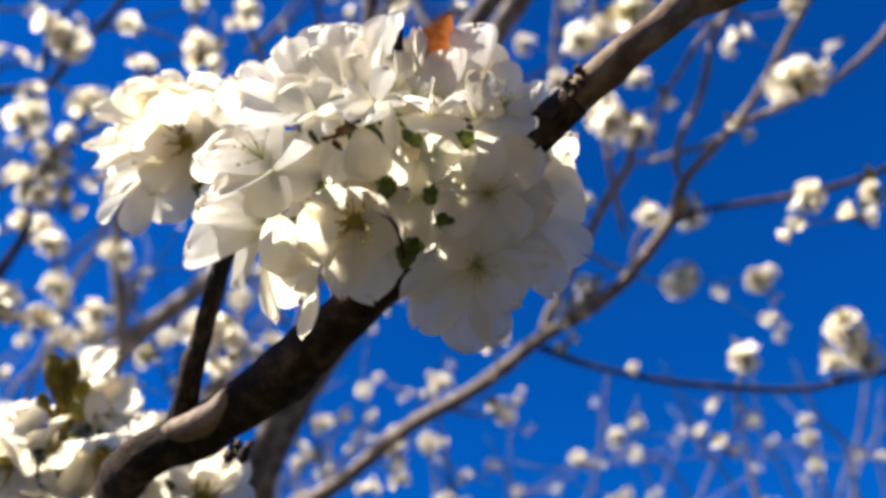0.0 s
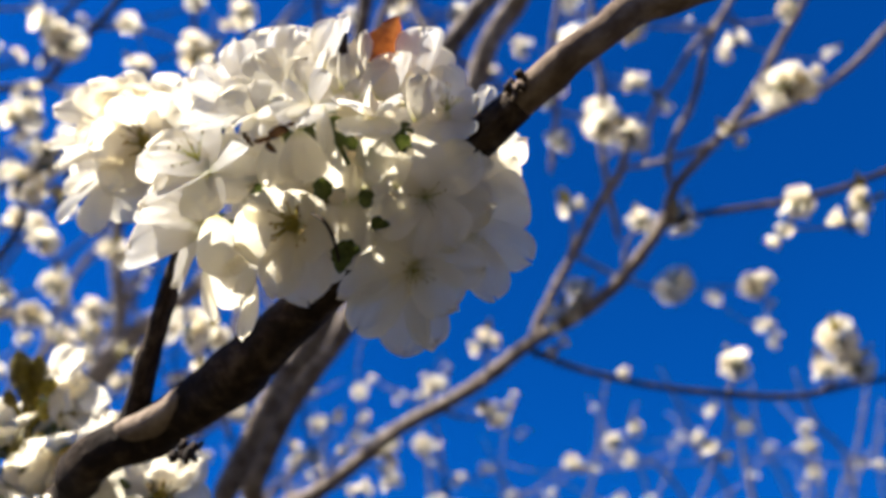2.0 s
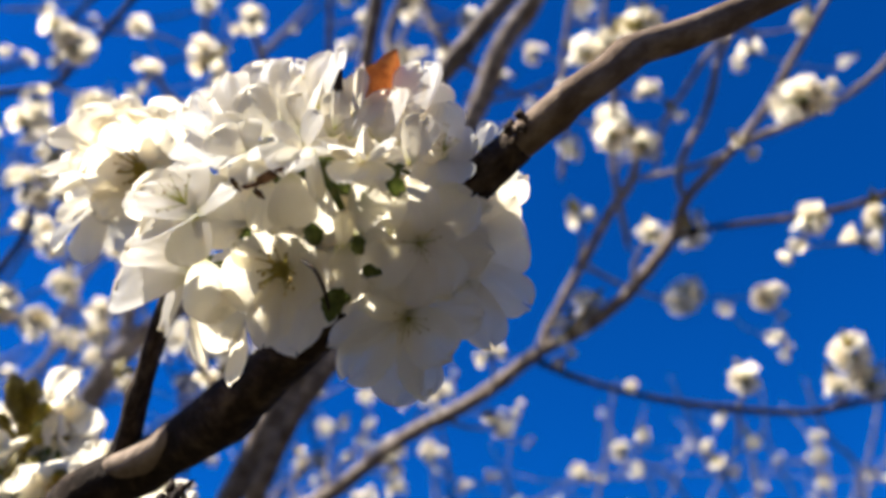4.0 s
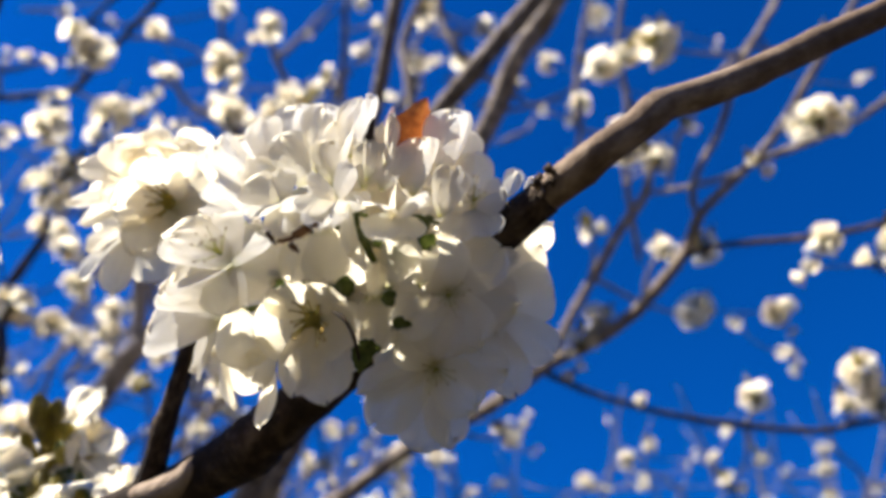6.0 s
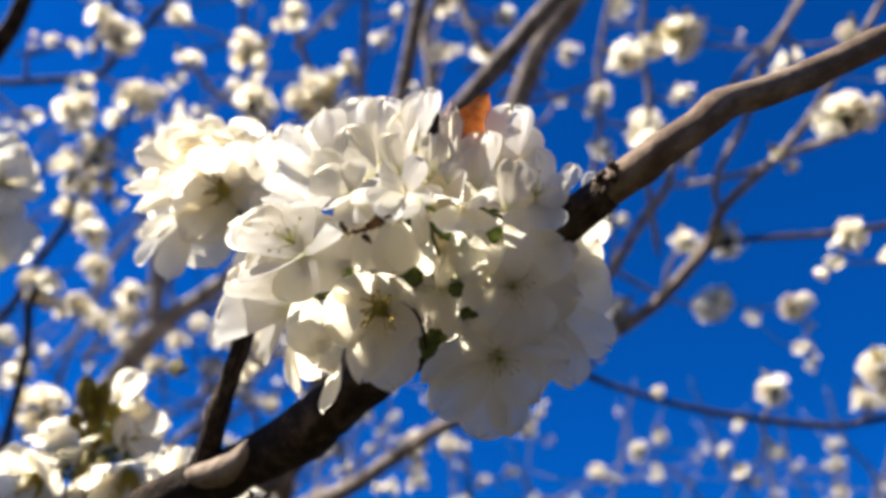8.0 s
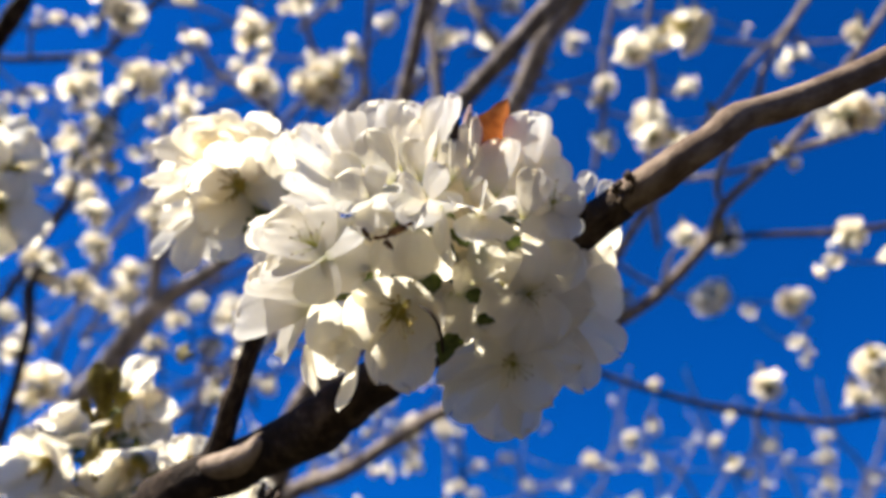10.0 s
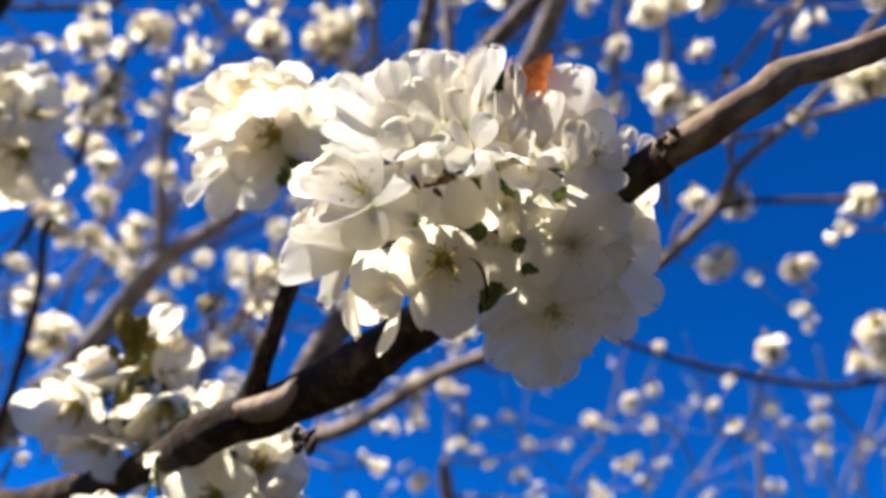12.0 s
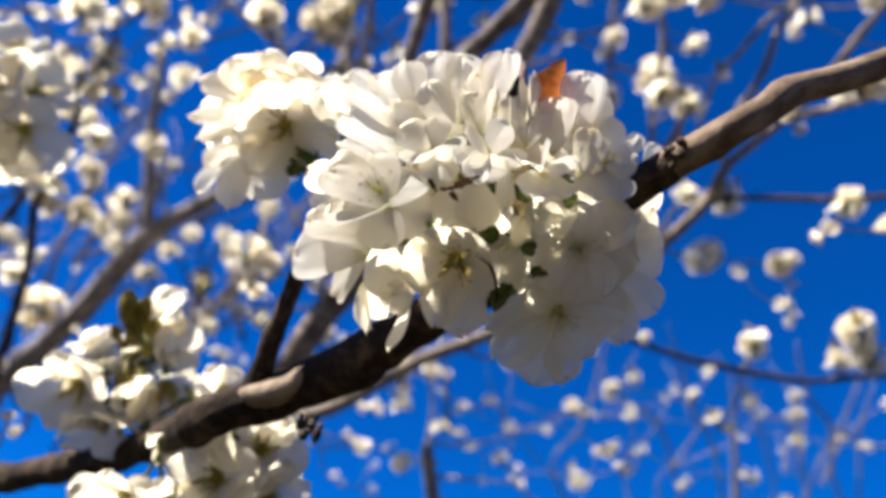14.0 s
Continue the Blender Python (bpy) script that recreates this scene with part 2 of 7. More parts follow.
# ---- petals, stamens, calyces ----
def petal_shape(seed, a0, a1, cup, ruffle, notch, width, nu, nv):
    """One petal, 1 long, from a narrow claw to a broad rounded rim; it stands off the axis z at a0 degrees and ends at a1."""
    rnd = random.Random(seed)
    ph, ph2, lean = rnd.uniform(0, 9), rnd.uniform(0, 9), rnd.uniform(-0.07, 0.07)
    fold = rnd.uniform(-0.05, 0.09)
    us = [math.sin(0.5 * math.pi * (i / nu) ** 0.85) for i in range(nu + 1)]
    verts, reach, across, faces = [], [], [], []
    x, z, last = 0.05, 0.0, 0.0
    for u in us:
        a = radians(a0 + (a1 - a0) * u ** 1.3)
        x, z, last = x + math.sin(a) * (u - last), z + math.cos(a) * (u - last), u
        half = width * 0.5 * max(0.06, (u ** 0.55) * math.sqrt(max(0.0, 1 - u ** 5.0)) * 1.13)
        nx, nz = -math.cos(a), math.sin(a)
        for k in range(nv + 1):
            v = 2 * k / nv - 1
            back = notch * math.exp(-(v / 0.22) ** 2) * u ** 6 + u ** 5 * (0.08 * noise.noise((v * 2.3 + ph, 3.1, ph2)) + 0.045 * noise.noise((v * 7.0 + ph, 8.1, ph2)))
            lift = cup * v * v * half * 1.6 + ruffle * u * u * (math.sin(3.1 * v + ph) * 0.5 + noise.noise((v * 2.2 + ph, u * 2.4, ph2)))
            lift += ruffle * 0.8 * u ** 5 * noise.noise((v * 4.2 + ph2, 5.3, ph)) + fold * (1 - abs(v)) * u + 0.025 * u * noise.noise((v * 4.5 + ph2, u * 4.0, ph))
            verts.append((x + nx * lift - math.sin(a) * back, half * v + lean * u * u, z + nz * lift - math.cos(a) * back))
            reach.append(u)
            across.append((v * 1.5, ph, 0.15 * u))
    w = nv + 1
    for i in range(nu):
        for k in range(nv):
            faces.append((i * w + k, (i + 1) * w + k, (i + 1) * w + k + 1, i * w + k + 1))
    return verts, faces, reach, across


KINDS = {  # claw angle, rim angle, cupping, ruffle
    "open": (44, 84, 0.09, 0.09),
    "flat": (58, 100, 0.08, 0.09),
    "cup": (38, 64, 0.17, 0.07),
    "half": (24, 46, 0.17, 0.09),
    "tall": (14, 32, 0.13, 0.11),
    "bud": (30, -22, 0.75, 0.02),
    }
PETALS = {}
for kind, (a0, a1, cup, ruffle) in KINDS.items():
    PETALS[kind] = []
    for i in range(9):
        rnd = random.Random(100 + i)
        v, f, reach, across = petal_shape(31 * i + len(kind), a0 + rnd.uniform(-7, 7), a1 + rnd.uniform(-20, 20), cup * rnd.uniform(-0.2, 1.4),
                                          ruffle * rnd.uniform(0.7, 1.6), rnd.choice((0.0, 0.05, 0.12, 0.03, -0.10)), rnd.uniform(0.88, 1.12), 12, 12)
        PETALS[kind].append(mesh_from("petal", v, f, [PETAL], None, [("reach", "FLOAT", reach), ("across", "FLOAT_VECTOR", across)]))


def blob(centre, radius, stretch=(1, 1, 1), rings=4, sides=6):
    verts, faces = [], []
    for i in range(rings + 1):
        b = math.pi * i / rings
        for k in range(sides):
            a = 2 * math.pi * k / sides
            verts.append((centre[0] + radius * stretch[0] * math.sin(b) * math.cos(a), centre[1] + radius * stretch[1] * math.sin(b) * math.sin(a), centre[2] + radius * stretch[2] * math.cos(b)))
    for i in range(rings):
        for k in range(sides):
            k2 = (k + 1) % sides
            faces.append((i * sides + k, (i + 1) * sides + k, (i + 1) * sides + k2, i * sides + k2))
    return verts, faces


def gather(pieces):
    """Join (verts, faces) lists into one."""
    verts, faces = [], []
    for v, f in pieces:
        n = len(verts)
        verts += list(v)
        faces += [tuple(i + n for i in q) for q in f]
    return verts, faces


def hair(a, b, sag, r, sides=4, steps=4):
    verts, faces = [], []
    a, b = Vector(a), Vector(b)
    t = (b - a).normalized()
    u = t.orthogonal().normalized()
    w = t.cross(u)
    for i in range(steps + 1):
        s = i / steps
        c = a.lerp(b, s) + Vector(sag) * (4 * s * (1 - s))
        q = r * (1 - 0.4 * s)
        for k in range(sides):
            g = 2 * math.pi * k / sides
            verts.append(c + (u * math.cos(g) + w * math.sin(g)) * q)
    for i in range(steps):
        for k in range(sides):
            k2 = (k + 1) % sides
            faces.append((i * sides + k, i * sides + k2, (i + 1) * sides + k2, (i + 1) * sides + k))
    return verts, faces


def stamen_meshes(seed, spread):
    rnd = random.Random(seed)
    hairs, heads = [], []
    for i in range(28):
        a = rnd.uniform(0, 2 * math.pi)
        tilt = radians(spread) * math.sqrt(rnd.uniform(0.02, 1))
        ln = rnd.uniform(0.26, 0.50)
        tip = (ln * math.sin(tilt) * math.cos(a), ln * math.sin(tilt) * math.sin(a), 0.08 + ln * math.cos(tilt))
        root = (0.05 * math.cos(a), 0.05 * math.sin(a), 0.02)
        hairs.append(hair(root, tip, (0.03 * math.cos(a), 0.03 * math.sin(a), 0.02), 0.014))
        heads.append(blob(tip, rnd.uniform(0.020, 0.031), (1, 0.75, 1.2), 4, 6))
    hairs.append(hair((0, 0, 0), (0.02, 0.01, 0.55), (0, 0, 0), 0.02))
    hairs.append(blob((0, 0, 0.07), 0.12, (1, 1, 0.9), 5, 10))
    hv, hf = gather(hairs)
    av, af = gather(heads)
    return mesh_from("stamen_tuft", hv, hf, [FILAMENT]), mesh_from("anther_ring", av, af, [ANTHER])


def sparse_stamens(seed):
    """A few pale filaments with withered brown tips."""
    rnd = random.Random(seed)
    hairs, heads = [], []
    for i in range(13):
        a, tilt, ln = rnd.uniform(0, 6.28), rnd.uniform(0.25, 1.05), rnd.uniform(0.3, 0.6)
        tip = (ln * math.sin(tilt) * math.cos(a), ln * math.sin(tilt) * math.sin(a), 0.1 + ln * math.cos(tilt))
        hairs.append(hair((0, 0, 0.05), tip, (0, 0, 0.02), 0.009))
        heads.append(blob(tip, rnd.uniform(0.014, 0.025), (1, 0.8, 1.2), 4, 6))
    hv, hf = gather(hairs)
    av, af = gather(heads)
    return mesh_from("stamen_tuft", hv, hf, [PETAL]), mesh_from("anther_ring", av, af, [ANTHER])


SPARSE = sparse_stamens(5)
STAMENS = [stamen_meshes(i, s) for i, s in enumerate((38, 46, 30, 52))]


def calyx_mesh(seed):
    """Green cup with five pointed sepals, below the petals."""
    rnd = random.Random(seed)
    verts, faces = [], []
    prof = [(0.02, -0.34), (0.075, -0.30), (0.11, -0.2), (0.115, -0.08), (0.10, 0.01), (0.07, 0.04)]
    for r, z in prof:
        for k in range(10):
            a = 2 * math.pi * k / 10
            verts.append((r * math.cos(a), r * math.sin(a), z))
    for i in range(len(prof) - 1):
        for k in range(10):
            k2 = (k + 1) % 10
            faces.append((i * 10 + k, i * 10 + k2, (i + 1) * 10 + k2, (i + 1) * 10 + k))
    faces.append(tuple(50 + k for k in range(10)))
    for j in range(5):
        a = 2 * math.pi * (j + 0.5) / 5 + rnd.uniform(-0.1, 0.1)
        c, s = math.cos(a), math.sin(a)
        n = len(verts)
        rows = [(0.10, -0.03, 0.08), (0.22, -0.03, 0.10), (0.34, -0.07, 0.07), (0.43, -0.13, 0.008)]
        for r, z, h in rows:
            for g, dz in ((-1, 0.012), (0, -0.012), (1, 0.012)):
                verts.append((r * c - g * h * s, r * s + g * h * c, z + dz))
        for i in range(3):
            for g in range(2):
                faces.append((n + i * 3 + g, n + (i + 1) * 3 + g, n + (i + 1) * 3 + g + 1, n + i * 3 + g + 1))
    return mesh_from("flower", verts, faces, [GREEN])


CALYX = [calyx_mesh(i) for i in range(3)]
FLOWERS = [0]


def flower(cluster, base, place, way, size, kind="open", petals=5, stem=None, inside=True):
    """A blossom of single petals on its calyx; size is the petal's length. stem: where its stalk springs from."""
    FLOWERS[0] += 1
    rnd = random.Random(FLOWERS[0] * 7 + 3)
    place, way, base = Vector(place), Vector(way).normalized(), Vector(base)
    m = facing_matrix(place - base, way, rnd.uniform(0, 6.28)) @ Matrix.Scale(size, 4)
    f = part("flower", CALYX[FLOWERS[0] % 3], cluster, m)
    for i in range(petals):
        ring = i // 5
        a = 2 * math.pi * i / 5 + ring * 0.63 + rnd.uniform(-0.16, 0.16)
        tilt = rnd.uniform(-0.12, 0.12) - 0.30 * ring
        local = Matrix.Rotation(a, 4, "Z") @ Matrix.Rotation(tilt, 4, "Y") @ Matrix.Rotation(rnd.uniform(-0.2, 0.2), 4, "Z") @ Matrix.Translation((0, 0, 0.012 * (i % 2) + 0.02 * ring))
        local = local @ Matrix.Scale(rnd.uniform(0.88, 1.12) * (1 - 0.12 * ring), 4)
        part("petal", rnd.choice(PETALS[kind]), f, local)
    if inside and kind != "bud":
        fil, ant = STAMENS[FLOWERS[0] % 4]
        part("stamen_tuft", fil, f)
        part("anther_ring", ant, f, None, "small yellow anthers")
    if stem is not None:
        root = Vector(stem) - base
        neck = place - base - way * size * 0.3
        bend = (root + neck) / 2 - way * size * 0.35
        me, _ = tube("pedicel", [(*root, 0.0011), (*((root + bend) / 2), 0.0010), (*bend, 0.0010), (*neck, 0.0013)], GREEN, 6, 0.003, 0.03)
        part("pedicel", me, cluster)
    return f


def free_petal_shape(seed, a0, a1, ruffle, cup):
    """A broad single petal laid along x: root at the origin, rim at x = 1, about 1 wide, its inner face up."""
    v, f, reach, across = petal_shape(seed, a0, a1, cup, ruffle, random.Random(seed).choice((0.0, 0.05, -0.04, 0.1)), 1.0, 14, 14)
    x, _, z = v[-8]
    x -= 0.05
    ln, turn = math.hypot(x, z), math.atan2(z, x)
    c, s = math.cos(turn) / ln, math.sin(turn) / ln
    v = [((p[0] - 0.05) * c + p[2] * s, p[1], -(p[0] - 0.05) * s + p[2] * c) for p in v]
    return mesh_from("petal", v, f, [PETAL], None, [("reach", "FLOAT", reach), ("across", "FLOAT_VECTOR", across)])


FREE = {kind: [free_petal_shape(71 * i + len(kind), a0, a1, ruffle, cup) for i in range(8)]
        for kind, (a0, a1, ruffle, cup) in {"plain": (76, 98, 0.042, 0.05), "spoon": (106, 60, 0.03, 0.16), "curl": (60, 120, 0.06, -0.08)}.items()}
PETAL_COUNT = [0]


def bloom(cluster, base, place, way, size, stem, stamens):
    """The calyx, stalk and stamens of a blossom whose petals are set one by one."""
    FLOWERS[0] += 1
    place, way, base = Vector(place), Vector(way).normalized(), Vector(base)
    f = part("flower", CALYX[FLOWERS[0] % 3], cluster, facing_matrix(place - base - way * size * 0.2, way, FLOWERS[0] * 0.7) @ Matrix.Scale(size, 4))
    if stamens:
        fil, ant = stamens
        lift = Matrix.Translation((0, 0, 0.42))
        part("stamen_tuft", fil, f, lift)
        part("anther_ring", ant, f, lift, "small anthers on thin filaments")
    root = Vector(stem) - base
    neck = place - base - way * size * 0.3
    bend = (root + neck) / 2 - way * size * 0.2
    me, _ = tube("pedicel", [(*root, 0.0011), (*((root + bend) / 2), 0.0010), (*bend, 0.0010), (*neck, 0.0013)], GREEN, 6, 0.003, 0.03)
    part("pedicel", me, cluster)
    return f


def petal(f, root, tip, face, wide, kind):
    """One petal of a blossom, from its claw at root to its rim at tip, its inner side turned to face."""
    PETAL_COUNT[0] += 1
    root, x = Vector(root), Vector(tip) - Vector(root)
    ln = x.length
    x.normalize()
    z = Vector(face)
    z = (z - x * z.dot(x)).normalized()
    y = z.cross(x)
    m = Matrix((x * ln, y * wide, z * ln)).transposed().to_4x4()
    m.translation = root
    home = Matrix.Translation(f.parent.location) @ f.matrix_basis
    part("petal", FREE[kind][PETAL_COUNT[0] % 8], f, home.inverted() @ m)


def young_leaf(parent, base, root, tip, width, mat, fold=0.4, label=""):
    """A small unfolding leaf: pointed, folded along its midrib, with a slight curl."""
    root, tip, base = Vector(root), Vector(tip), Vector(base)
    axis = tip - root
    ln = axis.length
    verts, faces = [], []
    for i in range(9):
        s = i / 8
        h = width * 0.5 * math.sin(math.pi * min(1, s ** 0.8)) ** 0.8 * (1 - 0.25 * s) + 0.0003
        for g in (-1, -0.5, 0, 0.5, 1):
            serr = 1 + (0.10 if i % 2 else -0.05) * (abs(g) == 1)
            verts.append((h * g * serr * math.cos(fold), abs(g) * h * math.sin(fold) + 0.12 * ln * s * s + 0.0004 * math.sin(i * 2 + g), ln * s))
    for i in range(8):
        for g in range(4):
            faces.append((i * 5 + g, (i + 1) * 5 + g, (i + 1) * 5 + g + 1, i * 5 + g + 1))
    me = mesh_from("leaf", verts, faces, [mat])
    part("leaf", me, parent, facing_matrix(root - base, axis), label)


def leaf_bud(parent, base, place, way, long, wide, mat, label=""):
    """A plump leaf bud: a pointed body of wrapped, half-open leaf folds."""
    rnd = random.Random(int(long * 1e5) + int(wide * 1e5))
    turn = rnd.uniform(0, 6)
    verts, faces = [], []
    rings, sides = 10, 14
    for i in range(rings + 1):
        s = i / rings
        r = wide * 0.5 * math.sin(math.pi * min(1.0, s * 0.92 + 0.05)) ** 0.75
        for k in range(sides):
            a = 2 * math.pi * k / sides
            g = 1 + 0.22 * math.sin(3 * a + turn + 2.2 * s) + 0.20 * noise.noise((math.cos(a) * 1.6 + turn, math.sin(a) * 1.6, s * 3.5))
            verts.append((r * g * math.cos(a), r * g * math.sin(a), long * (s + 0.05 * math.sin(3 * a + turn) * s)))
    for i in range(rings):
        for k in range(sides):
            k2 = (k + 1) % sides
            faces.append((i * sides + k, i * sides + k2, (i + 1) * sides + k2, (i + 1) * sides + k))
    part("leaf_bud", mesh_from("leaf_bud", verts, faces, [mat]), parent, facing_matrix(Vector(place) - Vector(base), way), label)


# ---- far blossoms: whole flowers as single parts ----
def small_flower_mesh(seed, kind):
    rnd = random.Random(seed)
    a0, a1, cup, ruffle = KINDS[kind]
    verts, faces, slots, reach_all, across_all = [], [], [], [], []
    for i in range(5):
        v, f, reach, across = petal_shape(seed * 9 + i, a0 + rnd.uniform(-8, 8), a1 + rnd.uniform(-12, 12), cup, ruffle, rnd.choice((0, 0.06)), rnd.uniform(1.05, 1.25), 5, 4)
        r = Matrix.Rotation(2 * math.pi * i / 5 + rnd.uniform(-0.15, 0.15), 3, "Z") @ Matrix.Rotation(rnd.uniform(-0.12, 0.12), 3, "Y")
        n = len(verts)
        verts += [r @ Vector(p) for p in v]
        faces += [tuple(q + n for q in g) for g in f]
        slots += [0] * len(f)
        reach_all += reach
        across_all += across
    extra = [(blob((0, 0, -0.14), 0.12, (1, 1, 1.7)), 1)]
    if kind != "bud":
        for i in range(9):
            a, t = rnd.uniform(0, 6.28), rnd.uniform(0, 0.24)
            extra.append((blob((t * math.cos(a), t * math.sin(a), rnd.uniform(0.3, 0.46)), 0.05, (1, 1, 1), 3, 4), 2))
        extra.append((blob((0, 0, 0.1), 0.1, (1, 1, 1.4)), 1))
    for (v, f), slot in extra:
        n = len(verts)
        verts += list(v)
        faces += [tuple(q + n for q in g) for g in f]
        slots += [slot] * len(f)
        reach_all += [0.5] * len(v)
        across_all += [(0, 0, 0)] * len(v)
    return mesh_from("flower", verts, faces, [PETAL, GREEN, ANTHER], slots, [("reach", "FLOAT", reach_all), ("across", "FLOAT_VECTOR", across_all)])


SMALL = {kind: [small_flower_mesh(11 * i + len(kind), kind) for i in range(5)] for kind in ("open", "cup", "half", "bud", "flat")}


def spur_mesh(seed):
    """A stubby ringed spur."""
    rnd = random.Random(seed)
    verts, faces = [], []
    prof = [(0.05, -0.62), (0.09, -0.55), (0.12, -0.42), (0.10, -0.36), (0.15, -0.26), (0.12, -0.19), (0.17, -0.08), (0.15, 0.04), (0.06, 0.10)]
    for q, z in prof:
        for k in range(9):
            a = 2 * math.pi * k / 9
            verts.append((q * rnd.uniform(0.85, 1.15) * math.cos(a), q * rnd.uniform(0.85, 1.15) * math.sin(a), z))
    for i in range(len(prof) - 1):
        for k in range(9):
            k2 = (k + 1) % 9
            faces.append((i * 9 + k, i * 9 + k2, (i + 1) * 9 + k2, (i + 1) * 9 + k))
    return mesh_from("spur", verts, faces, [SCALE], None, [])


SPURS = [spur_mesh(i) for i in range(4)]
STALKS = []
for seed in range(3):
    v, f = hair((0, 0, 0), (0.25 + 0.1 * seed, 0.0, 0.62), (0.05, 0.03 * seed, -0.06), 0.05, 6, 5)
    STALKS.append(mesh_from("stalk", v, f, [GREEN]))


# ---- the trees ----
tree = thing("cherry_tree", (-0.64, 1.09, 0), "cherry tree in full white blossom with grey-brown bark", "tree")
back_tree = thing("cherry_tree", (-1.49, 1.87, 0), "white-flowering cherry tree standing behind", "tree")
far_tree = thing("cherry_tree", (1.04, 2.50, 0), "bare-twigged cherry tree farther off with a few white blossoms", "tree")
WOOD = []
COUNT = [0]


def limb(name, points, mat=GREY_BARK, owner=tree, sides=10, step=0.02, knots=0.07, rough=0.10, label=""):
    COUNT[0] += 1
    base = owner.location
    me, line = tube(name, [(x - base.x, y - base.y, z - base.z, r) for x, y, z, r in points], mat, sides, step, rough, knots, COUNT[0])
    part(name, me, owner, None, label)
    for q in line:
        WOOD.append((Vector(q[:3]) + base, q[3]))


def twig_to(place, seed, owner=tree):
    """A thin crooked twig from the nearest limb out to a blossom."""
    rnd = random.Random(seed)
    place = Vector(place)
    root, r = min(WOOD, key=lambda q: math.hypot(0.7 * (q[0].x - place.x), 1.2 * (q[0].y - place.y), 1.4 * (q[0].z - place.z)) + (0.2 if q[0].z > place.z + 0.03 else 0) + (0.1 if q[0].x > place.x else 0))
    d = (root - place).length
    if d < 0.012:
        return
    side = Vector((rnd.uniform(-1, 1), rnd.uniform(-1, 1), rnd.uniform(-0.2, 1))) * d * 0.12
    base = owner.location
    pts = []
    for s in (0, 0.3, 0.65, 1.0):
        p = root.lerp(place, s) + side * math.sin(math.pi * s) + Vector((0, 0, -0.08 * d * math.sin(math.pi * s))) - base
        pts.append((*p, min(r * 0.6, 0.0034) * (1 - s) + 0.0012 * s + 0.0003))
    me, line = tube("twig", pts, GREY_BARK, 7, 0.015, 0.14, 0.03, seed)
    part("twig", me, owner)
    for q in line[2:]:
        WOOD.append((Vector(q[:3]) + base, q[3]))


CLUSTERS = [0]


def blossom(x, y, z, wide, leafy=0, count=0, owner=tree, attach=True):
    """A bunch of white blossoms, wide metres across, on a spur of the tree; leafy: how many green leaf buds stand in it."""
    CLUSTERS[0] += 1
    seed = CLUSTERS[0]
    rnd = random.Random(seed * 13)
    place = Vector((x, y, z))
    if not leafy and wide > 0.032 and random.Random(seed * 7 + 1).random() < 0.45:
        leafy = 2
    if attach:
        twig_to(place, seed + 500, owner)
    label = "bunch of white cherry blossoms on a twig"
    if leafy:
        label = "bunch of white cherry blossoms with green leaf buds"
    elif wide < 0.038:
        label = "small white blossom bud on a thin twig"
    c = thing("blossom_cluster", place, label, "blossom", "blossoms on the tree")
    size = min(0.021, wide * 0.46)
    n = count or max(1, round((wide / 0.0285) ** 1.9 * 1.45))
    if wide < 0.038:
        size, n = wide * 0.51, max(2, n)
    turn = rnd.uniform(0, 6.28)
    shape = Vector((rnd.uniform(0.75, 1.3), rnd.uniform(0.75, 1.15), rnd.uniform(0.7, 1.15)))
    for i in range(n):
        h = 1 - 2 * (i + 0.5) / n
        a = turn + 2.39996 * i
        r = math.sqrt(max(0, 1 - h * h))
        way = Vector((r * math.cos(a), r * math.sin(a), h + 0.45)).normalized()
        if n == 1:
            way = Vector((rnd.uniform(-0.4, 0.4), -0.6, 0.5)).normalized()
        out = max(0.0, wide * 0.5 - size * 0.72) * rnd.uniform(0.75, 1.1)
        kind = rnd.choice(("open", "open", "cup", "flat", "half")) if wide > 0.038 else rnd.choice(("half", "bud", "cup"))
        m = facing_matrix(way * out * shape, way + Vector((rnd.uniform(-0.4, 0.4), rnd.uniform(-0.4, 0.4), rnd.uniform(-0.3, 0.3))), rnd.uniform(0, 6)) @ Matrix.Scale(size * rnd.uniform(0.88, 1.1), 4)
        part("flower", rnd.choice(SMALL[kind]), c, m)
    for i in range(n // 3):
        way = Vector((rnd.uniform(-1, 1), rnd.uniform(-1, 1), rnd.uniform(-0.4, 1))).normalized()
        m = facing_matrix(way * wide * 0.1, way, rnd.uniform(0, 6)) @ Matrix.Scale(size * rnd.uniform(0.8, 1.0), 4)
        part("flower", rnd.choice(SMALL["half"]), c, m)
    if wide > 0.03:
        foot = facing_matrix((0, 0, -wide * 0.14), (rnd.uniform(-0.5, 0.5), rnd.uniform(-0.8, 0.0), 1), rnd.uniform(0, 6)) @ Matrix.Scale(wide * 0.45, 4)
        part("spur", rnd.choice(SPURS), c, foot, "stubby brown spur")
        for i in range(5):
            part("stalk", rnd.choice(STALKS), c, foot @ Matrix.Rotation(1.26 * i + rnd.uniform(-0.3, 0.3), 4, "Z") @ Matrix.Rotation(rnd.uniform(0.1, 0.7), 4, "Y"))
    for i in range(leafy):
        way = Vector((rnd.uniform(-0.8, 0.8), rnd.uniform(-1, 0.1), rnd.uniform(0.1, 1))).normalized()
        young_leaf(c, place, place + way * 0.006, place + way * (0.022 + wide * 0.36), 0.013, rnd.choice((BUD, BUD, TENDER)), 0.6, "olive green unfolding leaf")
    return c


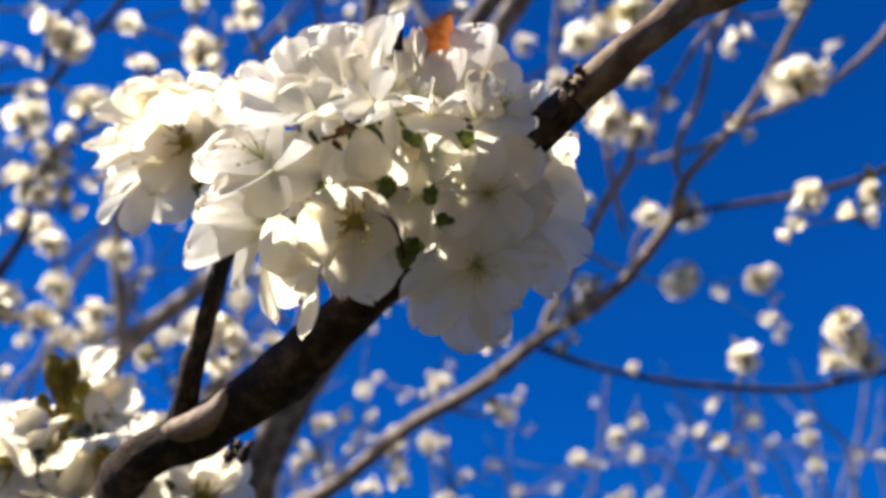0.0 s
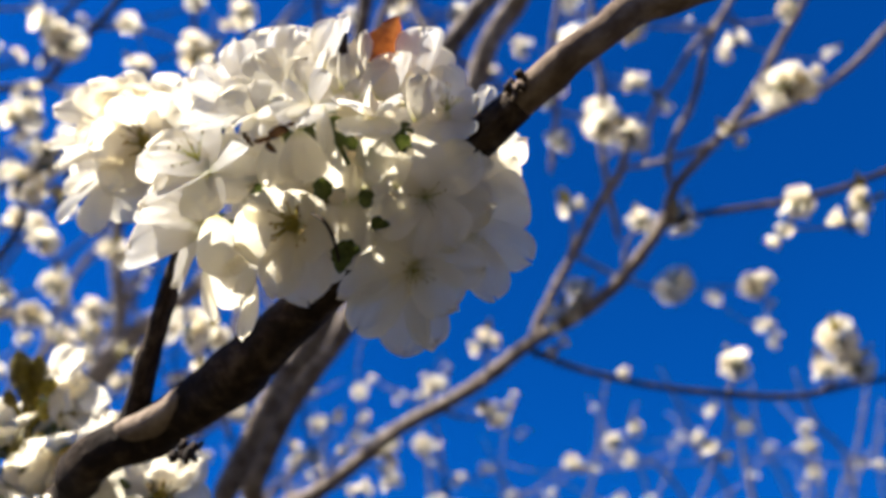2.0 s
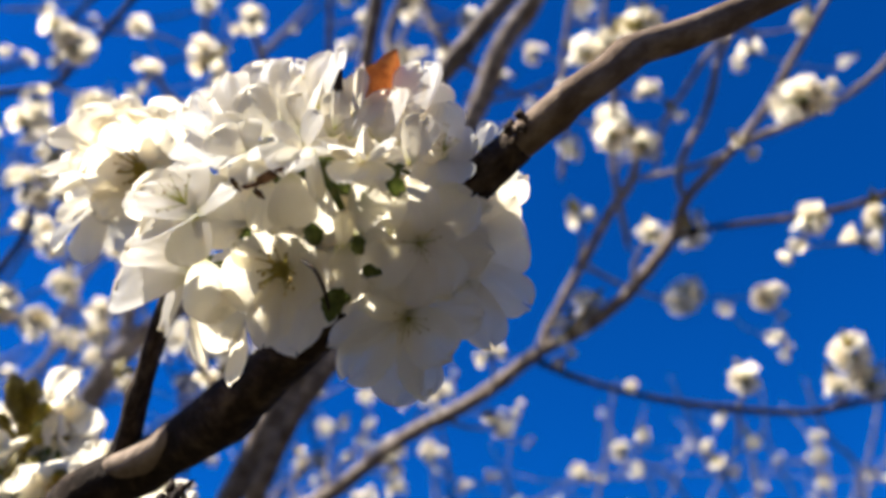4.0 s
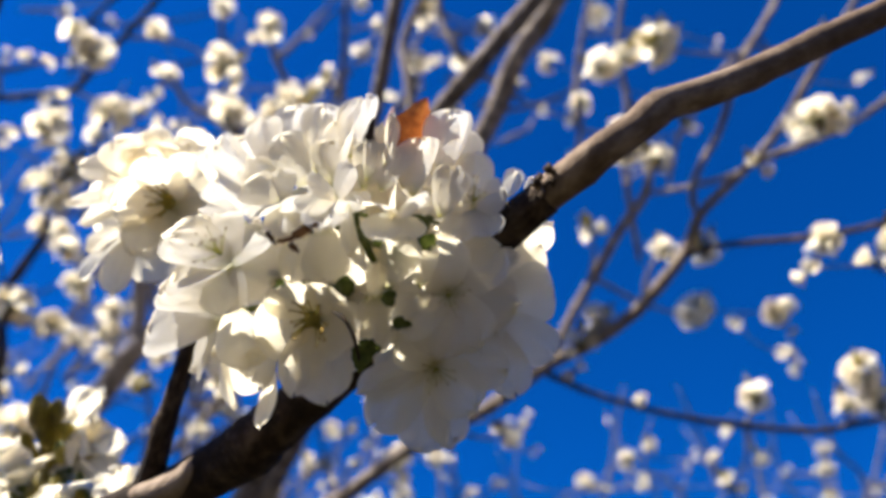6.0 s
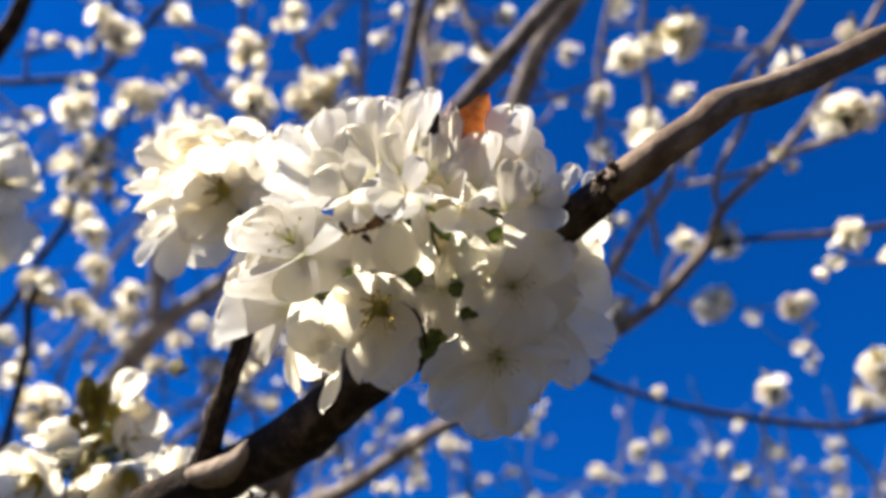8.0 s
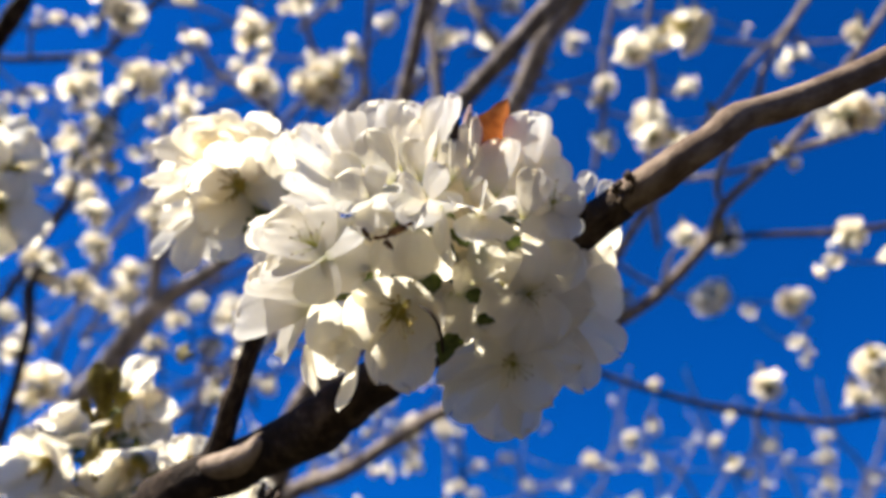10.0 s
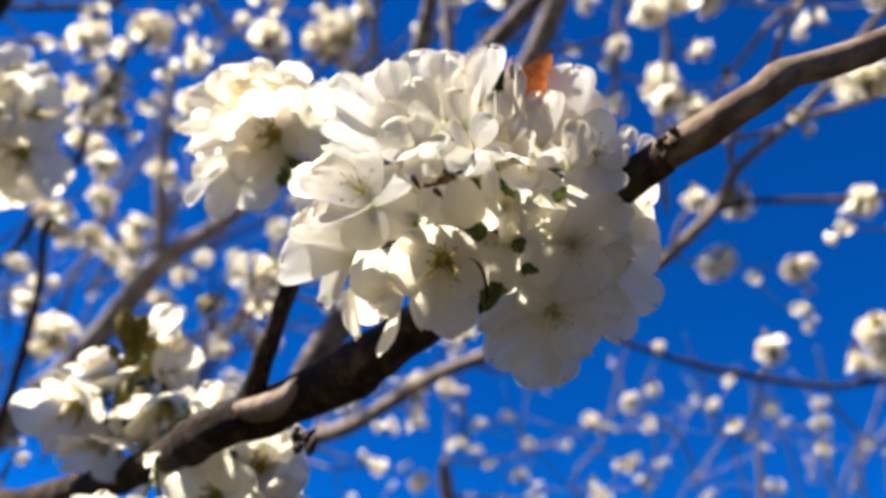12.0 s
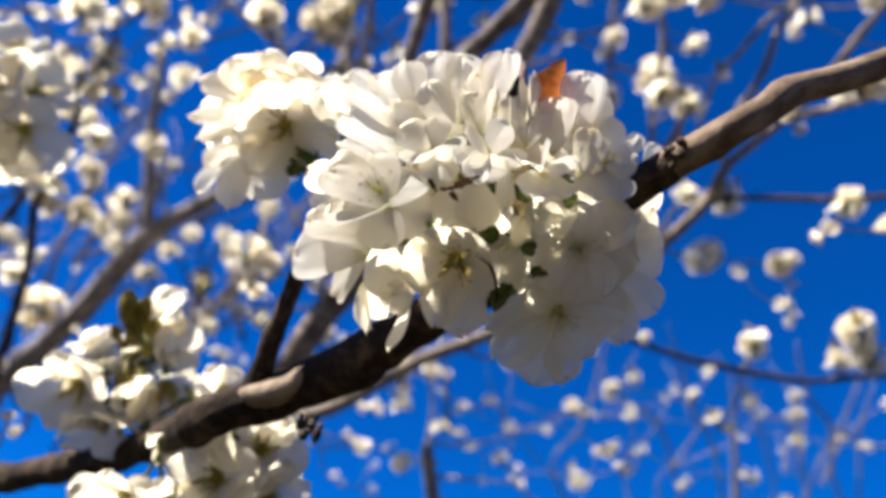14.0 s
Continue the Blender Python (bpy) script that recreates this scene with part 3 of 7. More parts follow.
def knob(place, lumps, size, label):
    """A rough knob of small buds and scars on the bark."""
    rnd = random.Random(int(size * 1e5) + lumps)
    pieces = []
    for i in range(lumps):
        at = [rnd.uniform(-1, 1) * size for _ in range(3)]
        v, f = blob(at, size * rnd.uniform(0.25, 0.55), (rnd.uniform(0.5, 1.2), rnd.uniform(0.5, 1.2), rnd.uniform(0.8, 1.7)), 7, 9)
        v = [Vector(p) * (1 + 0.30 * noise.noise(Vector(p) / size * 2) + 0.22 * noise.noise(Vector(p) / size * 6)) for p in v]
        pieces.append((v, f))
    verts, faces = gather(pieces)
    me = mesh_from("knob", verts, faces, [SCALE if "dark" in label else BUD if "tan" in label else BARK], None, [("skin", "FLOAT_VECTOR", [(v[0] * 60, v[1] * 60, v[2] * 60) for v in verts])])
    part("knob", me, tree, Matrix.Translation(Vector(place) - tree.location), label)


def thicket(owner, middle, reach, count, seed, thick, length, blossoms):
    """A tangle of thin bare twigs with scattered buds and single blossoms, deep in the crown of a tree."""
    rnd = random.Random(seed)
    base = owner.location
    for i in range(count):
        a = Vector([m + rnd.uniform(-1, 1) * e for m, e in zip(middle, reach)])
        way = Vector((rnd.uniform(-0.35, 0.8), rnd.uniform(-0.4, 0.4), rnd.uniform(0.5, 1.0))).normalized()
        ln = length * rnd.uniform(0.5, 1.4)
        bow = Vector((rnd.uniform(-1, 1), rnd.uniform(-1, 1), 0)) * ln * 0.12
        r = thick * rnd.uniform(0.6, 1.3)
        pts = []
        for s in (0, 0.25, 0.5, 0.75, 1.0):
            p = a + way * ln * (s - 0.5) + bow * math.sin(math.pi * s) + Vector((rnd.uniform(-1, 1), 0, rnd.uniform(-1, 1))) * ln * 0.03 - base
            pts.append((*p, r * (1.15 - 0.75 * s)))
        me, line = tube("twig", pts, PALE_BARK if owner is far_tree else rnd.choice((GREY_BARK, BARK)), 7, 0.03, 0.12, 0.05, seed * 50 + i)
        part("twig", me, owner)
        for _ in range(blossoms):
            q = Vector(line[rnd.randrange(3, len(line)), :3]) + base
            q += Vector((rnd.uniform(-1, 1), rnd.uniform(-1, 1), rnd.uniform(0, 1))) * 0.012
            blossom(q.x, q.y, q.z, rnd.uniform(0.022, 0.05), 0, 0, owner, False)


# the trunk and the limbs, from the nearest to the farthest
limb("trunk", [(-0.64, 1.09, -0.05, 0.12), (-0.64, 1.09, 0.12, 0.095), (-0.61, 1.10, 0.6, 0.080), (-0.62, 1.07, 1.15, 0.074), (-0.60, 1.055, 1.62, 0.060)], BARK, tree, 16, 0.04, 0.4, 0.16, "rough grey-brown trunk")
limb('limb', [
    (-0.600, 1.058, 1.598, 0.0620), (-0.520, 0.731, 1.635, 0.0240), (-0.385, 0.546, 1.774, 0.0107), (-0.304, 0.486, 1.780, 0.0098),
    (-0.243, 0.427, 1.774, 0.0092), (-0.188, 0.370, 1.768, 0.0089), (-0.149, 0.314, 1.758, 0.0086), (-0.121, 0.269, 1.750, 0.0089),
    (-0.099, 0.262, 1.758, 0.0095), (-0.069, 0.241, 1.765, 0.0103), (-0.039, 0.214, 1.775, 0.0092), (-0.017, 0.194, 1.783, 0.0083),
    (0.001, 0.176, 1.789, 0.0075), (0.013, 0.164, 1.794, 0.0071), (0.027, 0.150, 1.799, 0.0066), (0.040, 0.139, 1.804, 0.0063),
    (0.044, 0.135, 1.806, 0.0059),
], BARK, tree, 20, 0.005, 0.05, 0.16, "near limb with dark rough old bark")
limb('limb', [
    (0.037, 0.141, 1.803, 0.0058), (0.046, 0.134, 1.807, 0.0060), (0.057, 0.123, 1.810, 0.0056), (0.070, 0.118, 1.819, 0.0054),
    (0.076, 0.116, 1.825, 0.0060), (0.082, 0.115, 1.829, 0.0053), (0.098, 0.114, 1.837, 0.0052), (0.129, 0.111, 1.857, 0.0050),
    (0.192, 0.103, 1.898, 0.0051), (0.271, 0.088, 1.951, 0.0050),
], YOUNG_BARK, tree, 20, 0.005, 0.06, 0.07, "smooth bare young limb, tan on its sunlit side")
# ridge by the fork; its pale colour also stands for the sunlit bark
limb('collar', [
    (-0.112, 0.261, 1.756, 0.0030),
    (-0.105, 0.257, 1.756, 0.0050),
    (-0.097, 0.254, 1.756, 0.0062),
    (-0.088, 0.248, 1.758, 0.0058),
    (-0.081, 0.241, 1.762, 0.0040),
    (-0.076, 0.237, 1.765, 0.0016),
], LIT_HEALED_BARK, tree, 16, 0.003, 0.0, 0.1, "pale smooth healed ridge on the old limb, sunlight put into its colour")
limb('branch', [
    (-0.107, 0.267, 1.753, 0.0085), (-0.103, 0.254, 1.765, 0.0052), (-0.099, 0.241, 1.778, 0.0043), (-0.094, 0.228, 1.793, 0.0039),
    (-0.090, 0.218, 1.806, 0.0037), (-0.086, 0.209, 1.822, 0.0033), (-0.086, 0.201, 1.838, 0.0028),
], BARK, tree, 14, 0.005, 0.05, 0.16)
limb('limb', [
    (-0.600, 1.058, 1.598, 0.0620), (-0.258, 0.800, 1.935, 0.0140), (-0.217, 0.750, 1.985, 0.0134), (-0.163, 0.685, 2.080, 0.0131),
    (-0.116, 0.639, 2.140, 0.0126), (-0.082, 0.519, 2.264, 0.0122), (-0.022, 0.469, 2.332, 0.0110), (0.013, 0.439, 2.365, 0.0107),
    (0.050, 0.412, 2.409, 0.0108), (0.082, 0.390, 2.447, 0.0106), (0.160, 0.320, 2.567, 0.0103), (0.217, 0.227, 2.737, 0.0094),
], GREY_BARK, tree, 12, 0.02, 0.09, 0.12)
limb('limb', [
    (-0.600, 1.058, 1.598, 0.0620), (-0.286, 1.016, 2.043, 0.0180), (-0.251, 0.964, 2.110, 0.0174), (-0.191, 0.883, 2.207, 0.0168),
    (-0.132, 0.839, 2.280, 0.0171), (-0.032, 0.742, 2.450, 0.0171), (0.051, 0.654, 2.606, 0.0169), (0.082, 0.599, 2.678, 0.0166),
    (0.117, 0.575, 2.734, 0.0165), (0.146, 0.540, 2.770, 0.0160), (0.226, 0.413, 2.977, 0.0152), (0.272, 0.278, 3.190, 0.0129),
], GREY_BARK, tree, 12, 0.02, 0.10, 0.12)
limb('branch', [
    (-0.179, 0.717, 2.141, 0.0082), (-0.144, 0.637, 2.268, 0.0085), (-0.112, 0.542, 2.396, 0.0094), (-0.100, 0.493, 2.446, 0.0094),
    (-0.089, 0.437, 2.518, 0.0095), (-0.077, 0.376, 2.638, 0.0084), (-0.077, 0.295, 2.793, 0.0064),
], GREY_BARK, tree, 10, 0.02, 0.08)
limb('limb', [
    (-0.600, 1.058, 1.598, 0.0300), (-0.329, 1.210, 2.115, 0.0168), (-0.174, 1.102, 2.167, 0.0125), (-0.055, 0.983, 2.201, 0.0105),
    (0.055, 0.912, 2.229, 0.0095), (0.143, 0.847, 2.267, 0.0094), (0.235, 0.780, 2.291, 0.0084), (0.296, 0.671, 2.315, 0.0077),
    (0.316, 0.623, 2.349, 0.0061), (0.366, 0.565, 2.379, 0.0056), (0.397, 0.517, 2.398, 0.0049), (0.417, 0.466, 2.420, 0.0045),
    (0.443, 0.423, 2.450, 0.0039), (0.491, 0.355, 2.518, 0.0034),
], GREY_BARK, tree, 12, 0.015, 0.03, 0.2, "thin limb, pale where the sun strikes it")
limb('branch', [
    (0.139, 0.848, 2.265, 0.0073), (0.169, 0.810, 2.318, 0.0067), (0.208, 0.764, 2.377, 0.0068), (0.242, 0.717, 2.424, 0.0068),
    (0.270, 0.677, 2.450, 0.0064), (0.271, 0.635, 2.464, 0.0040), (0.256, 0.603, 2.454, 0.0026),
], GREY_BARK, tree, 10, 0.012, 0.03, 0.2)
limb('branch', [
    (0.270, 0.677, 2.450, 0.0044), (0.317, 0.650, 2.435, 0.0039), (0.355, 0.607, 2.407, 0.0037), (0.365, 0.569, 2.381, 0.0036),
])
limb('branch', [
    (0.311, 0.625, 2.347, 0.0042), (0.307, 0.608, 2.378, 0.0046), (0.318, 0.593, 2.407, 0.0046), (0.344, 0.567, 2.448, 0.0047),
    (0.360, 0.540, 2.489, 0.0047), (0.368, 0.523, 2.520, 0.0045), (0.393, 0.497, 2.559, 0.0045), (0.437, 0.459, 2.626, 0.0039),
], GREY_BARK, tree, 10, 0.012, 0.03, 0.2)
limb('branch', [
    (0.307, 0.688, 2.467, 0.0028), (0.322, 0.635, 2.535, 0.0035), (0.348, 0.605, 2.565, 0.0041), (0.378, 0.561, 2.595, 0.0041),
    (0.424, 0.522, 2.633, 0.0034), (0.458, 0.469, 2.687, 0.0031),
])
limb('branch', [
    (0.366, 0.565, 2.379, 0.0042), (0.394, 0.540, 2.375, 0.0049), (0.422, 0.511, 2.362, 0.0039), (0.467, 0.479, 2.366, 0.0036),
    (0.495, 0.445, 2.371, 0.0040), (0.522, 0.413, 2.389, 0.0037), (0.580, 0.372, 2.430, 0.0027),
], GREY_BARK, tree, 10, 0.012, 0.03, 0.2)
limb('branch', [
    (0.296, 0.670, 2.316, 0.0043), (0.337, 0.636, 2.307, 0.0039), (0.393, 0.580, 2.264, 0.0036), (0.433, 0.546, 2.242, 0.0034),
    (0.478, 0.504, 2.227, 0.0033), (0.544, 0.467, 2.236, 0.0029),
], BARK, tree, 10, 0.012, 0.03, 0.2)
limb('branch', [
    (0.135, 0.855, 2.258, 0.0053), (0.215, 0.868, 2.231, 0.0043), (0.317, 0.875, 2.210, 0.0043), (0.409, 0.873, 2.198, 0.0046),
    (0.504, 0.875, 2.196, 0.0042), (0.567, 0.865, 2.206, 0.0039), (0.654, 0.852, 2.218, 0.0032),
], BARK, tree, 10, 0.012, 0.03, 0.2)
limb('limb', [
    (-1.470, 1.869, 1.748, 0.0620), (-1.440, 1.869, 1.898, 0.0500), (-1.370, 1.879, 2.058, 0.0440), (-1.310, 1.889, 2.218, 0.0391),
    (-1.058, 1.703, 2.457, 0.0318), (-0.945, 1.617, 2.567, 0.0304), (-0.798, 1.484, 2.737, 0.0275), (-0.699, 1.434, 2.802, 0.0217),
    (-0.588, 1.375, 2.878, 0.0203), (-0.425, 1.252, 3.035, 0.0174), (-0.344, 1.148, 3.247, 0.0149),
], SUNLIT_BARK, back_tree, 12, 0.03, 0.12, 0.14)
limb("trunk", [(-1.490, 1.869, -0.05, 0.13), (-1.490, 1.869, 0.15, 0.10), (-1.500, 1.889, 0.899, 0.082), (-1.470, 1.869, 1.798, 0.066)], BARK, back_tree, 16, 0.05, 0.4, 0.16, "rough grey-brown trunk")
limb('branch', [
    (-0.809, 1.489, 2.730, 0.0174), (-0.809, 1.416, 2.821, 0.0159), (-0.836, 1.359, 2.924, 0.0146), (-0.850, 1.287, 3.061, 0.0119),
    (-0.866, 1.215, 3.231, 0.0091),
], SUNLIT_BARK, back_tree, 10, 0.02)
limb('branch', [
    (-0.600, 1.058, 1.598, 0.0200), (-0.677, 1.039, 1.903, 0.0078), (-0.623, 0.919, 2.007, 0.0069), (-0.603, 0.860, 2.081, 0.0065),
    (-0.578, 0.780, 2.150, 0.0060), (-0.581, 0.733, 2.208, 0.0052), (-0.573, 0.720, 2.224, 0.0037),
], BARK, tree, 10, 0.015)
limb('branch', [
    (-0.740, 0.843, 1.949, 0.0080), (-0.690, 0.824, 2.155, 0.0054), (-0.619, 0.755, 2.211, 0.0050), (-0.588, 0.714, 2.263, 0.0053),
    (-0.557, 0.683, 2.303, 0.0046), (-0.543, 0.658, 2.334, 0.0034),
], BARK, tree, 10, 0.015)
limb('limb', [
    (-0.560, 0.802, 1.683, 0.0200), (-0.600, 0.570, 1.886, 0.0130), (-0.556, 0.453, 2.130, 0.0088), (-0.482, 0.376, 2.185, 0.0080),
    (-0.447, 0.335, 2.229, 0.0080), (-0.430, 0.297, 2.269, 0.0075), (-0.410, 0.229, 2.368, 0.0066),
], BARK, tree, 12, 0.015)
limb('branch', [
    (-0.720, 0.761, 2.084, 0.0080), (-0.810, 0.604, 2.504, 0.0054), (-0.710, 0.601, 2.513, 0.0050), (-0.635, 0.597, 2.522, 0.0050),
    (-0.573, 0.591, 2.533, 0.0050), (-0.541, 0.567, 2.559, 0.0046), (-0.502, 0.537, 2.591, 0.0046), (-0.467, 0.507, 2.624, 0.0042),
    (-0.404, 0.454, 2.682, 0.0034),
], BARK, tree, 9, 0.015)
limb('branch', [
    (-0.186, 0.646, 2.384, 0.0051), (-0.223, 0.611, 2.504, 0.0049), (-0.255, 0.571, 2.543, 0.0045), (-0.276, 0.537, 2.577, 0.0041),
    (-0.289, 0.508, 2.606, 0.0029),
])
limb('branch', [
    (-0.309, 0.719, 2.460, 0.0052), (-0.325, 0.671, 2.522, 0.0052), (-0.447, 0.658, 2.615, 0.0046), (-0.472, 0.626, 2.646, 0.0037),
])
limb('branch', [
    (-0.600, 1.058, 1.598, 0.0150), (0.032, 1.344, 2.011, 0.0131), (0.004, 1.256, 2.088, 0.0119), (-0.014, 1.219, 2.132, 0.0119),
    (-0.022, 1.192, 2.166, 0.0099),
], SUNLIT_BARK, tree, 10, 0.012, 0.05)
limb('branch', [
    (-0.080, 0.766, 2.669, 0.0099), (-0.103, 0.710, 2.796, 0.0093), (-0.118, 0.693, 2.885, 0.0085), (-0.076, 0.618, 2.964, 0.0075),
])
limb('branch', [
    (0.117, 0.773, 2.817, 0.0053), (0.018, 0.729, 2.856, 0.0064), (-0.016, 0.707, 2.877, 0.0075), (-0.053, 0.687, 2.967, 0.0072),
    (-0.073, 0.631, 3.094, 0.0069),
])
limb('branch', [
    (-0.272, 1.001, 2.847, 0.0073), (-0.266, 0.847, 3.004, 0.0073), (-0.276, 0.769, 3.155, 0.0063), (-0.280, 0.684, 3.313, 0.0052),
])
limb('branch', [
    (0.310, 0.880, 2.506, 0.0052), (0.283, 0.786, 2.628, 0.0053), (0.283, 0.703, 2.727, 0.0054), (0.263, 0.642, 2.788, 0.0044),
    (0.274, 0.555, 2.906, 0.0045),
])
limb('branch', [
    (0.212, 0.892, 2.702, 0.0053), (0.221, 0.809, 2.786, 0.0053), (0.210, 0.735, 2.862, 0.0048), (0.236, 0.624, 3.005, 0.0043),
])
limb('twig', [
    (0.515, 1.885, 2.967, 0.0034), (0.498, 1.972, 2.881, 0.0039), (0.487, 2.059, 2.794, 0.0043), (0.466, 2.146, 2.707, 0.0048),
    (0.431, 2.294, 2.558, 0.0053), (1.000, 2.398, 2.102, 0.0200),
], PALE_BARK, far_tree, 8, 0.03, 0.08)
limb('twig', [
    (0.487, 2.059, 2.794, 0.0029), (0.546, 1.981, 2.730, 0.0037), (0.613, 1.987, 2.724, 0.0041), (0.706, 2.046, 2.665, 0.0051),
    (0.798, 2.194, 2.517, 0.0055), (1.000, 2.398, 2.102, 0.0200),
], PALE_BARK, far_tree, 8, 0.03, 0.08)
limb('twig', [
    (0.618, 1.710, 2.860, 0.0022), (0.666, 1.778, 2.792, 0.0035), (0.710, 1.840, 2.730, 0.0040), (0.746, 1.891, 2.679, 0.0040),
    (0.810, 1.948, 2.622, 0.0044), (0.874, 2.072, 2.498, 0.0048), (1.000, 2.398, 2.102, 0.0200),
], PALE_BARK, far_tree, 8, 0.03, 0.08)
limb('twig', [
    (0.748, 1.790, 2.638, 0.0025), (0.718, 1.844, 2.584, 0.0034), (0.687, 1.898, 2.530, 0.0038), (0.657, 1.995, 2.433, 0.0042),
    (1.000, 2.398, 2.102, 0.0200),
], PALE_BARK, far_tree, 8, 0.03, 0.08)
limb('twig', [
    (0.994, 1.710, 2.860, 0.0026), (1.030, 1.778, 2.792, 0.0040), (1.069, 1.829, 2.741, 0.0048), (1.138, 1.874, 2.696, 0.0053),
    (1.170, 1.970, 2.600, 0.0053), (1.218, 2.106, 2.464, 0.0057), (1.000, 2.398, 2.102, 0.0200),
], PALE_BARK, far_tree, 8, 0.03, 0.08)
limb('twig', [
    (1.259, 1.815, 2.896, 0.0028), (1.247, 1.886, 2.825, 0.0041), (1.225, 1.969, 2.742, 0.0046), (1.183, 2.052, 2.659, 0.0046),
    (1.150, 2.206, 2.505, 0.0051), (1.000, 2.398, 2.102, 0.0200),
], PALE_BARK, far_tree, 8, 0.03, 0.08)
limb('twig', [
    (1.026, 2.142, 2.852, 0.0025), (1.172, 2.157, 2.837, 0.0040), (1.227, 2.226, 2.768, 0.0045), (1.273, 2.394, 2.600, 0.0050),
    (1.000, 2.398, 2.102, 0.0200),
], PALE_BARK, far_tree, 8, 0.03, 0.08)
limb('twig', [
    (1.138, 1.874, 2.696, 0.0035), (1.242, 1.905, 2.665, 0.0044), (1.402, 1.948, 2.622, 0.0048), (1.000, 2.398, 2.102, 0.0200),
], PALE_BARK, far_tree, 8, 0.03, 0.08)
limb('twig', [
    (1.040, 2.063, 3.073, 0.0026), (1.069, 2.197, 2.938, 0.0037), (1.164, 2.332, 2.803, 0.0042), (1.230, 2.494, 2.642, 0.0047),
    (1.000, 2.398, 2.102, 0.0200),
], PALE_BARK, far_tree, 8, 0.03, 0.08)
limb('twig', [
    (0.659, 2.117, 3.019, 0.0026), (0.630, 2.211, 2.925, 0.0037), (0.697, 2.332, 2.803, 0.0042), (0.716, 2.494, 2.642, 0.0047),
    (1.000, 2.398, 2.102, 0.0200),
], PALE_BARK, far_tree, 8, 0.03, 0.08)
limb('twig', [
    (1.478, 2.103, 3.032, 0.0031), (1.463, 2.238, 2.898, 0.0042), (1.497, 2.372, 2.763, 0.0047), (1.507, 2.507, 2.628, 0.0052),
    (1.000, 2.398, 2.102, 0.0200),
], PALE_BARK, far_tree, 8, 0.03, 0.08)
limb('twig', [
    (0.127, 1.946, 2.766, 0.0023), (0.178, 2.017, 2.695, 0.0032), (0.245, 2.100, 2.612, 0.0041), (0.295, 2.206, 2.505, 0.0046),
    (1.000, 2.398, 2.102, 0.0200),
], PALE_BARK, far_tree, 8, 0.03, 0.08)
limb('twig', [
    (0.674, 1.778, 2.792, 0.0026), (0.781, 1.886, 2.825, 0.0028), (0.865, 1.880, 2.831, 0.0023), (1.000, 2.398, 2.102, 0.0200),
], PALE_BARK, far_tree, 8, 0.03, 0.08)
limb("trunk", [(1.04, 2.50, -0.05, 0.10), (1.04, 2.50, 0.15, 0.08), (1.02, 2.46, 1.0, 0.065), (1.0, 2.40, 2.08, 0.045)], BARK, far_tree, 14, 0.05, 0.4, 0.16, "slim grey-brown trunk")

# bunches of blossom, the farther ones first fixed to their branches
blossom(0.394, 0.901, 2.424, 0.064)
blossom(0.560, 0.966, 2.487, 0.060)
blossom(0.491, 0.982, 2.471, 0.029)
blossom(0.585, 0.983, 2.456, 0.022)
blossom(0.575, 1.007, 2.431, 0.027)
blossom(0.593, 1.024, 2.415, 0.027)
blossom(0.416, 0.557, 2.238, 0.040)
blossom(0.400, 0.581, 2.214, 0.028)
blossom(0.467, 0.524, 2.207, 0.036, 2)
blossom(0.449, 0.542, 2.190, 0.032, 1)
blossom(0.412, 0.476, 2.354, 0.062)
blossom(0.433, 0.463, 2.353, 0.028)
blossom(0.268, 0.651, 2.307, 0.039)
blossom(0.324, 0.653, 2.319, 0.045)
blossom(0.226, 0.597, 2.445, 0.044)
blossom(0.264, 0.592, 2.422, 0.044)
blossom(0.206, 0.557, 2.599, 0.051)
blossom(0.184, 0.654, 2.643, 0.031)
blossom(0.481, 0.607, 2.690, 0.034)
blossom(0.464, 0.620, 2.677, 0.025)
blossom(0.481, 0.476, 2.538, 0.036, 2)
blossom(0.332, 0.622, 2.534, 0.017, 1)
blossom(0.684, 0.670, 2.769, 0.022, 1)
blossom(0.377, 0.560, 2.369, 0.030, 1)
blossom(0.567, 0.816, 2.255, 0.059, 1)
blossom(0.548, 0.850, 2.221, 0.039)
blossom(0.591, 0.844, 2.227, 0.049, 2)
blossom(0.412, 0.820, 2.209, 0.041, 1)
blossom(0.273, 0.862, 2.223, 0.024)
blossom(0.416, 0.979, 2.163, 0.034, 1)
blossom(0.458, 0.953, 2.188, 0.029, 2)
blossom(0.279, 1.382, 2.368, 0.041)
blossom(0.320, 1.389, 2.360, 0.024)
blossom(0.132, 1.242, 2.381, 0.034)
blossom(0.165, 1.258, 2.364, 0.019)
blossom(0.110, 1.222, 2.400, 0.020)
blossom(0.070, 0.778, 2.208, 0.038, 1)
blossom(0.179, 0.799, 2.272, 0.044)
blossom(0.205, 0.783, 2.302, 0.039)
blossom(0.178, 0.843, 2.256, 0.031)
blossom(-0.130, 1.247, 2.474, 0.029)
blossom(-0.075, 1.272, 2.450, 0.025)
blossom(-0.004, 1.170, 2.410, 0.039)
blossom(-0.129, 1.160, 2.335, 0.022)
blossom(-0.182, 1.130, 2.308, 0.034, 1)
blossom(-0.085, 1.180, 2.301, 0.037)
blossom(-0.125, 1.194, 2.301, 0.021)
blossom(0.001, 1.249, 2.331, 0.030)
blossom(-0.004, 1.294, 2.314, 0.021)
blossom(-0.160, 1.171, 2.268, 0.028)
blossom(-0.080, 1.179, 2.231, 0.034, 1)
blossom(-0.210, 1.195, 2.243, 0.029)
blossom(-0.128, 1.218, 2.220, 0.028)
blossom(-0.247, 1.171, 2.268, 0.029, 1)
blossom(-0.143, 1.269, 2.170, 0.033)
blossom(0.041, 1.482, 2.381, 0.027)
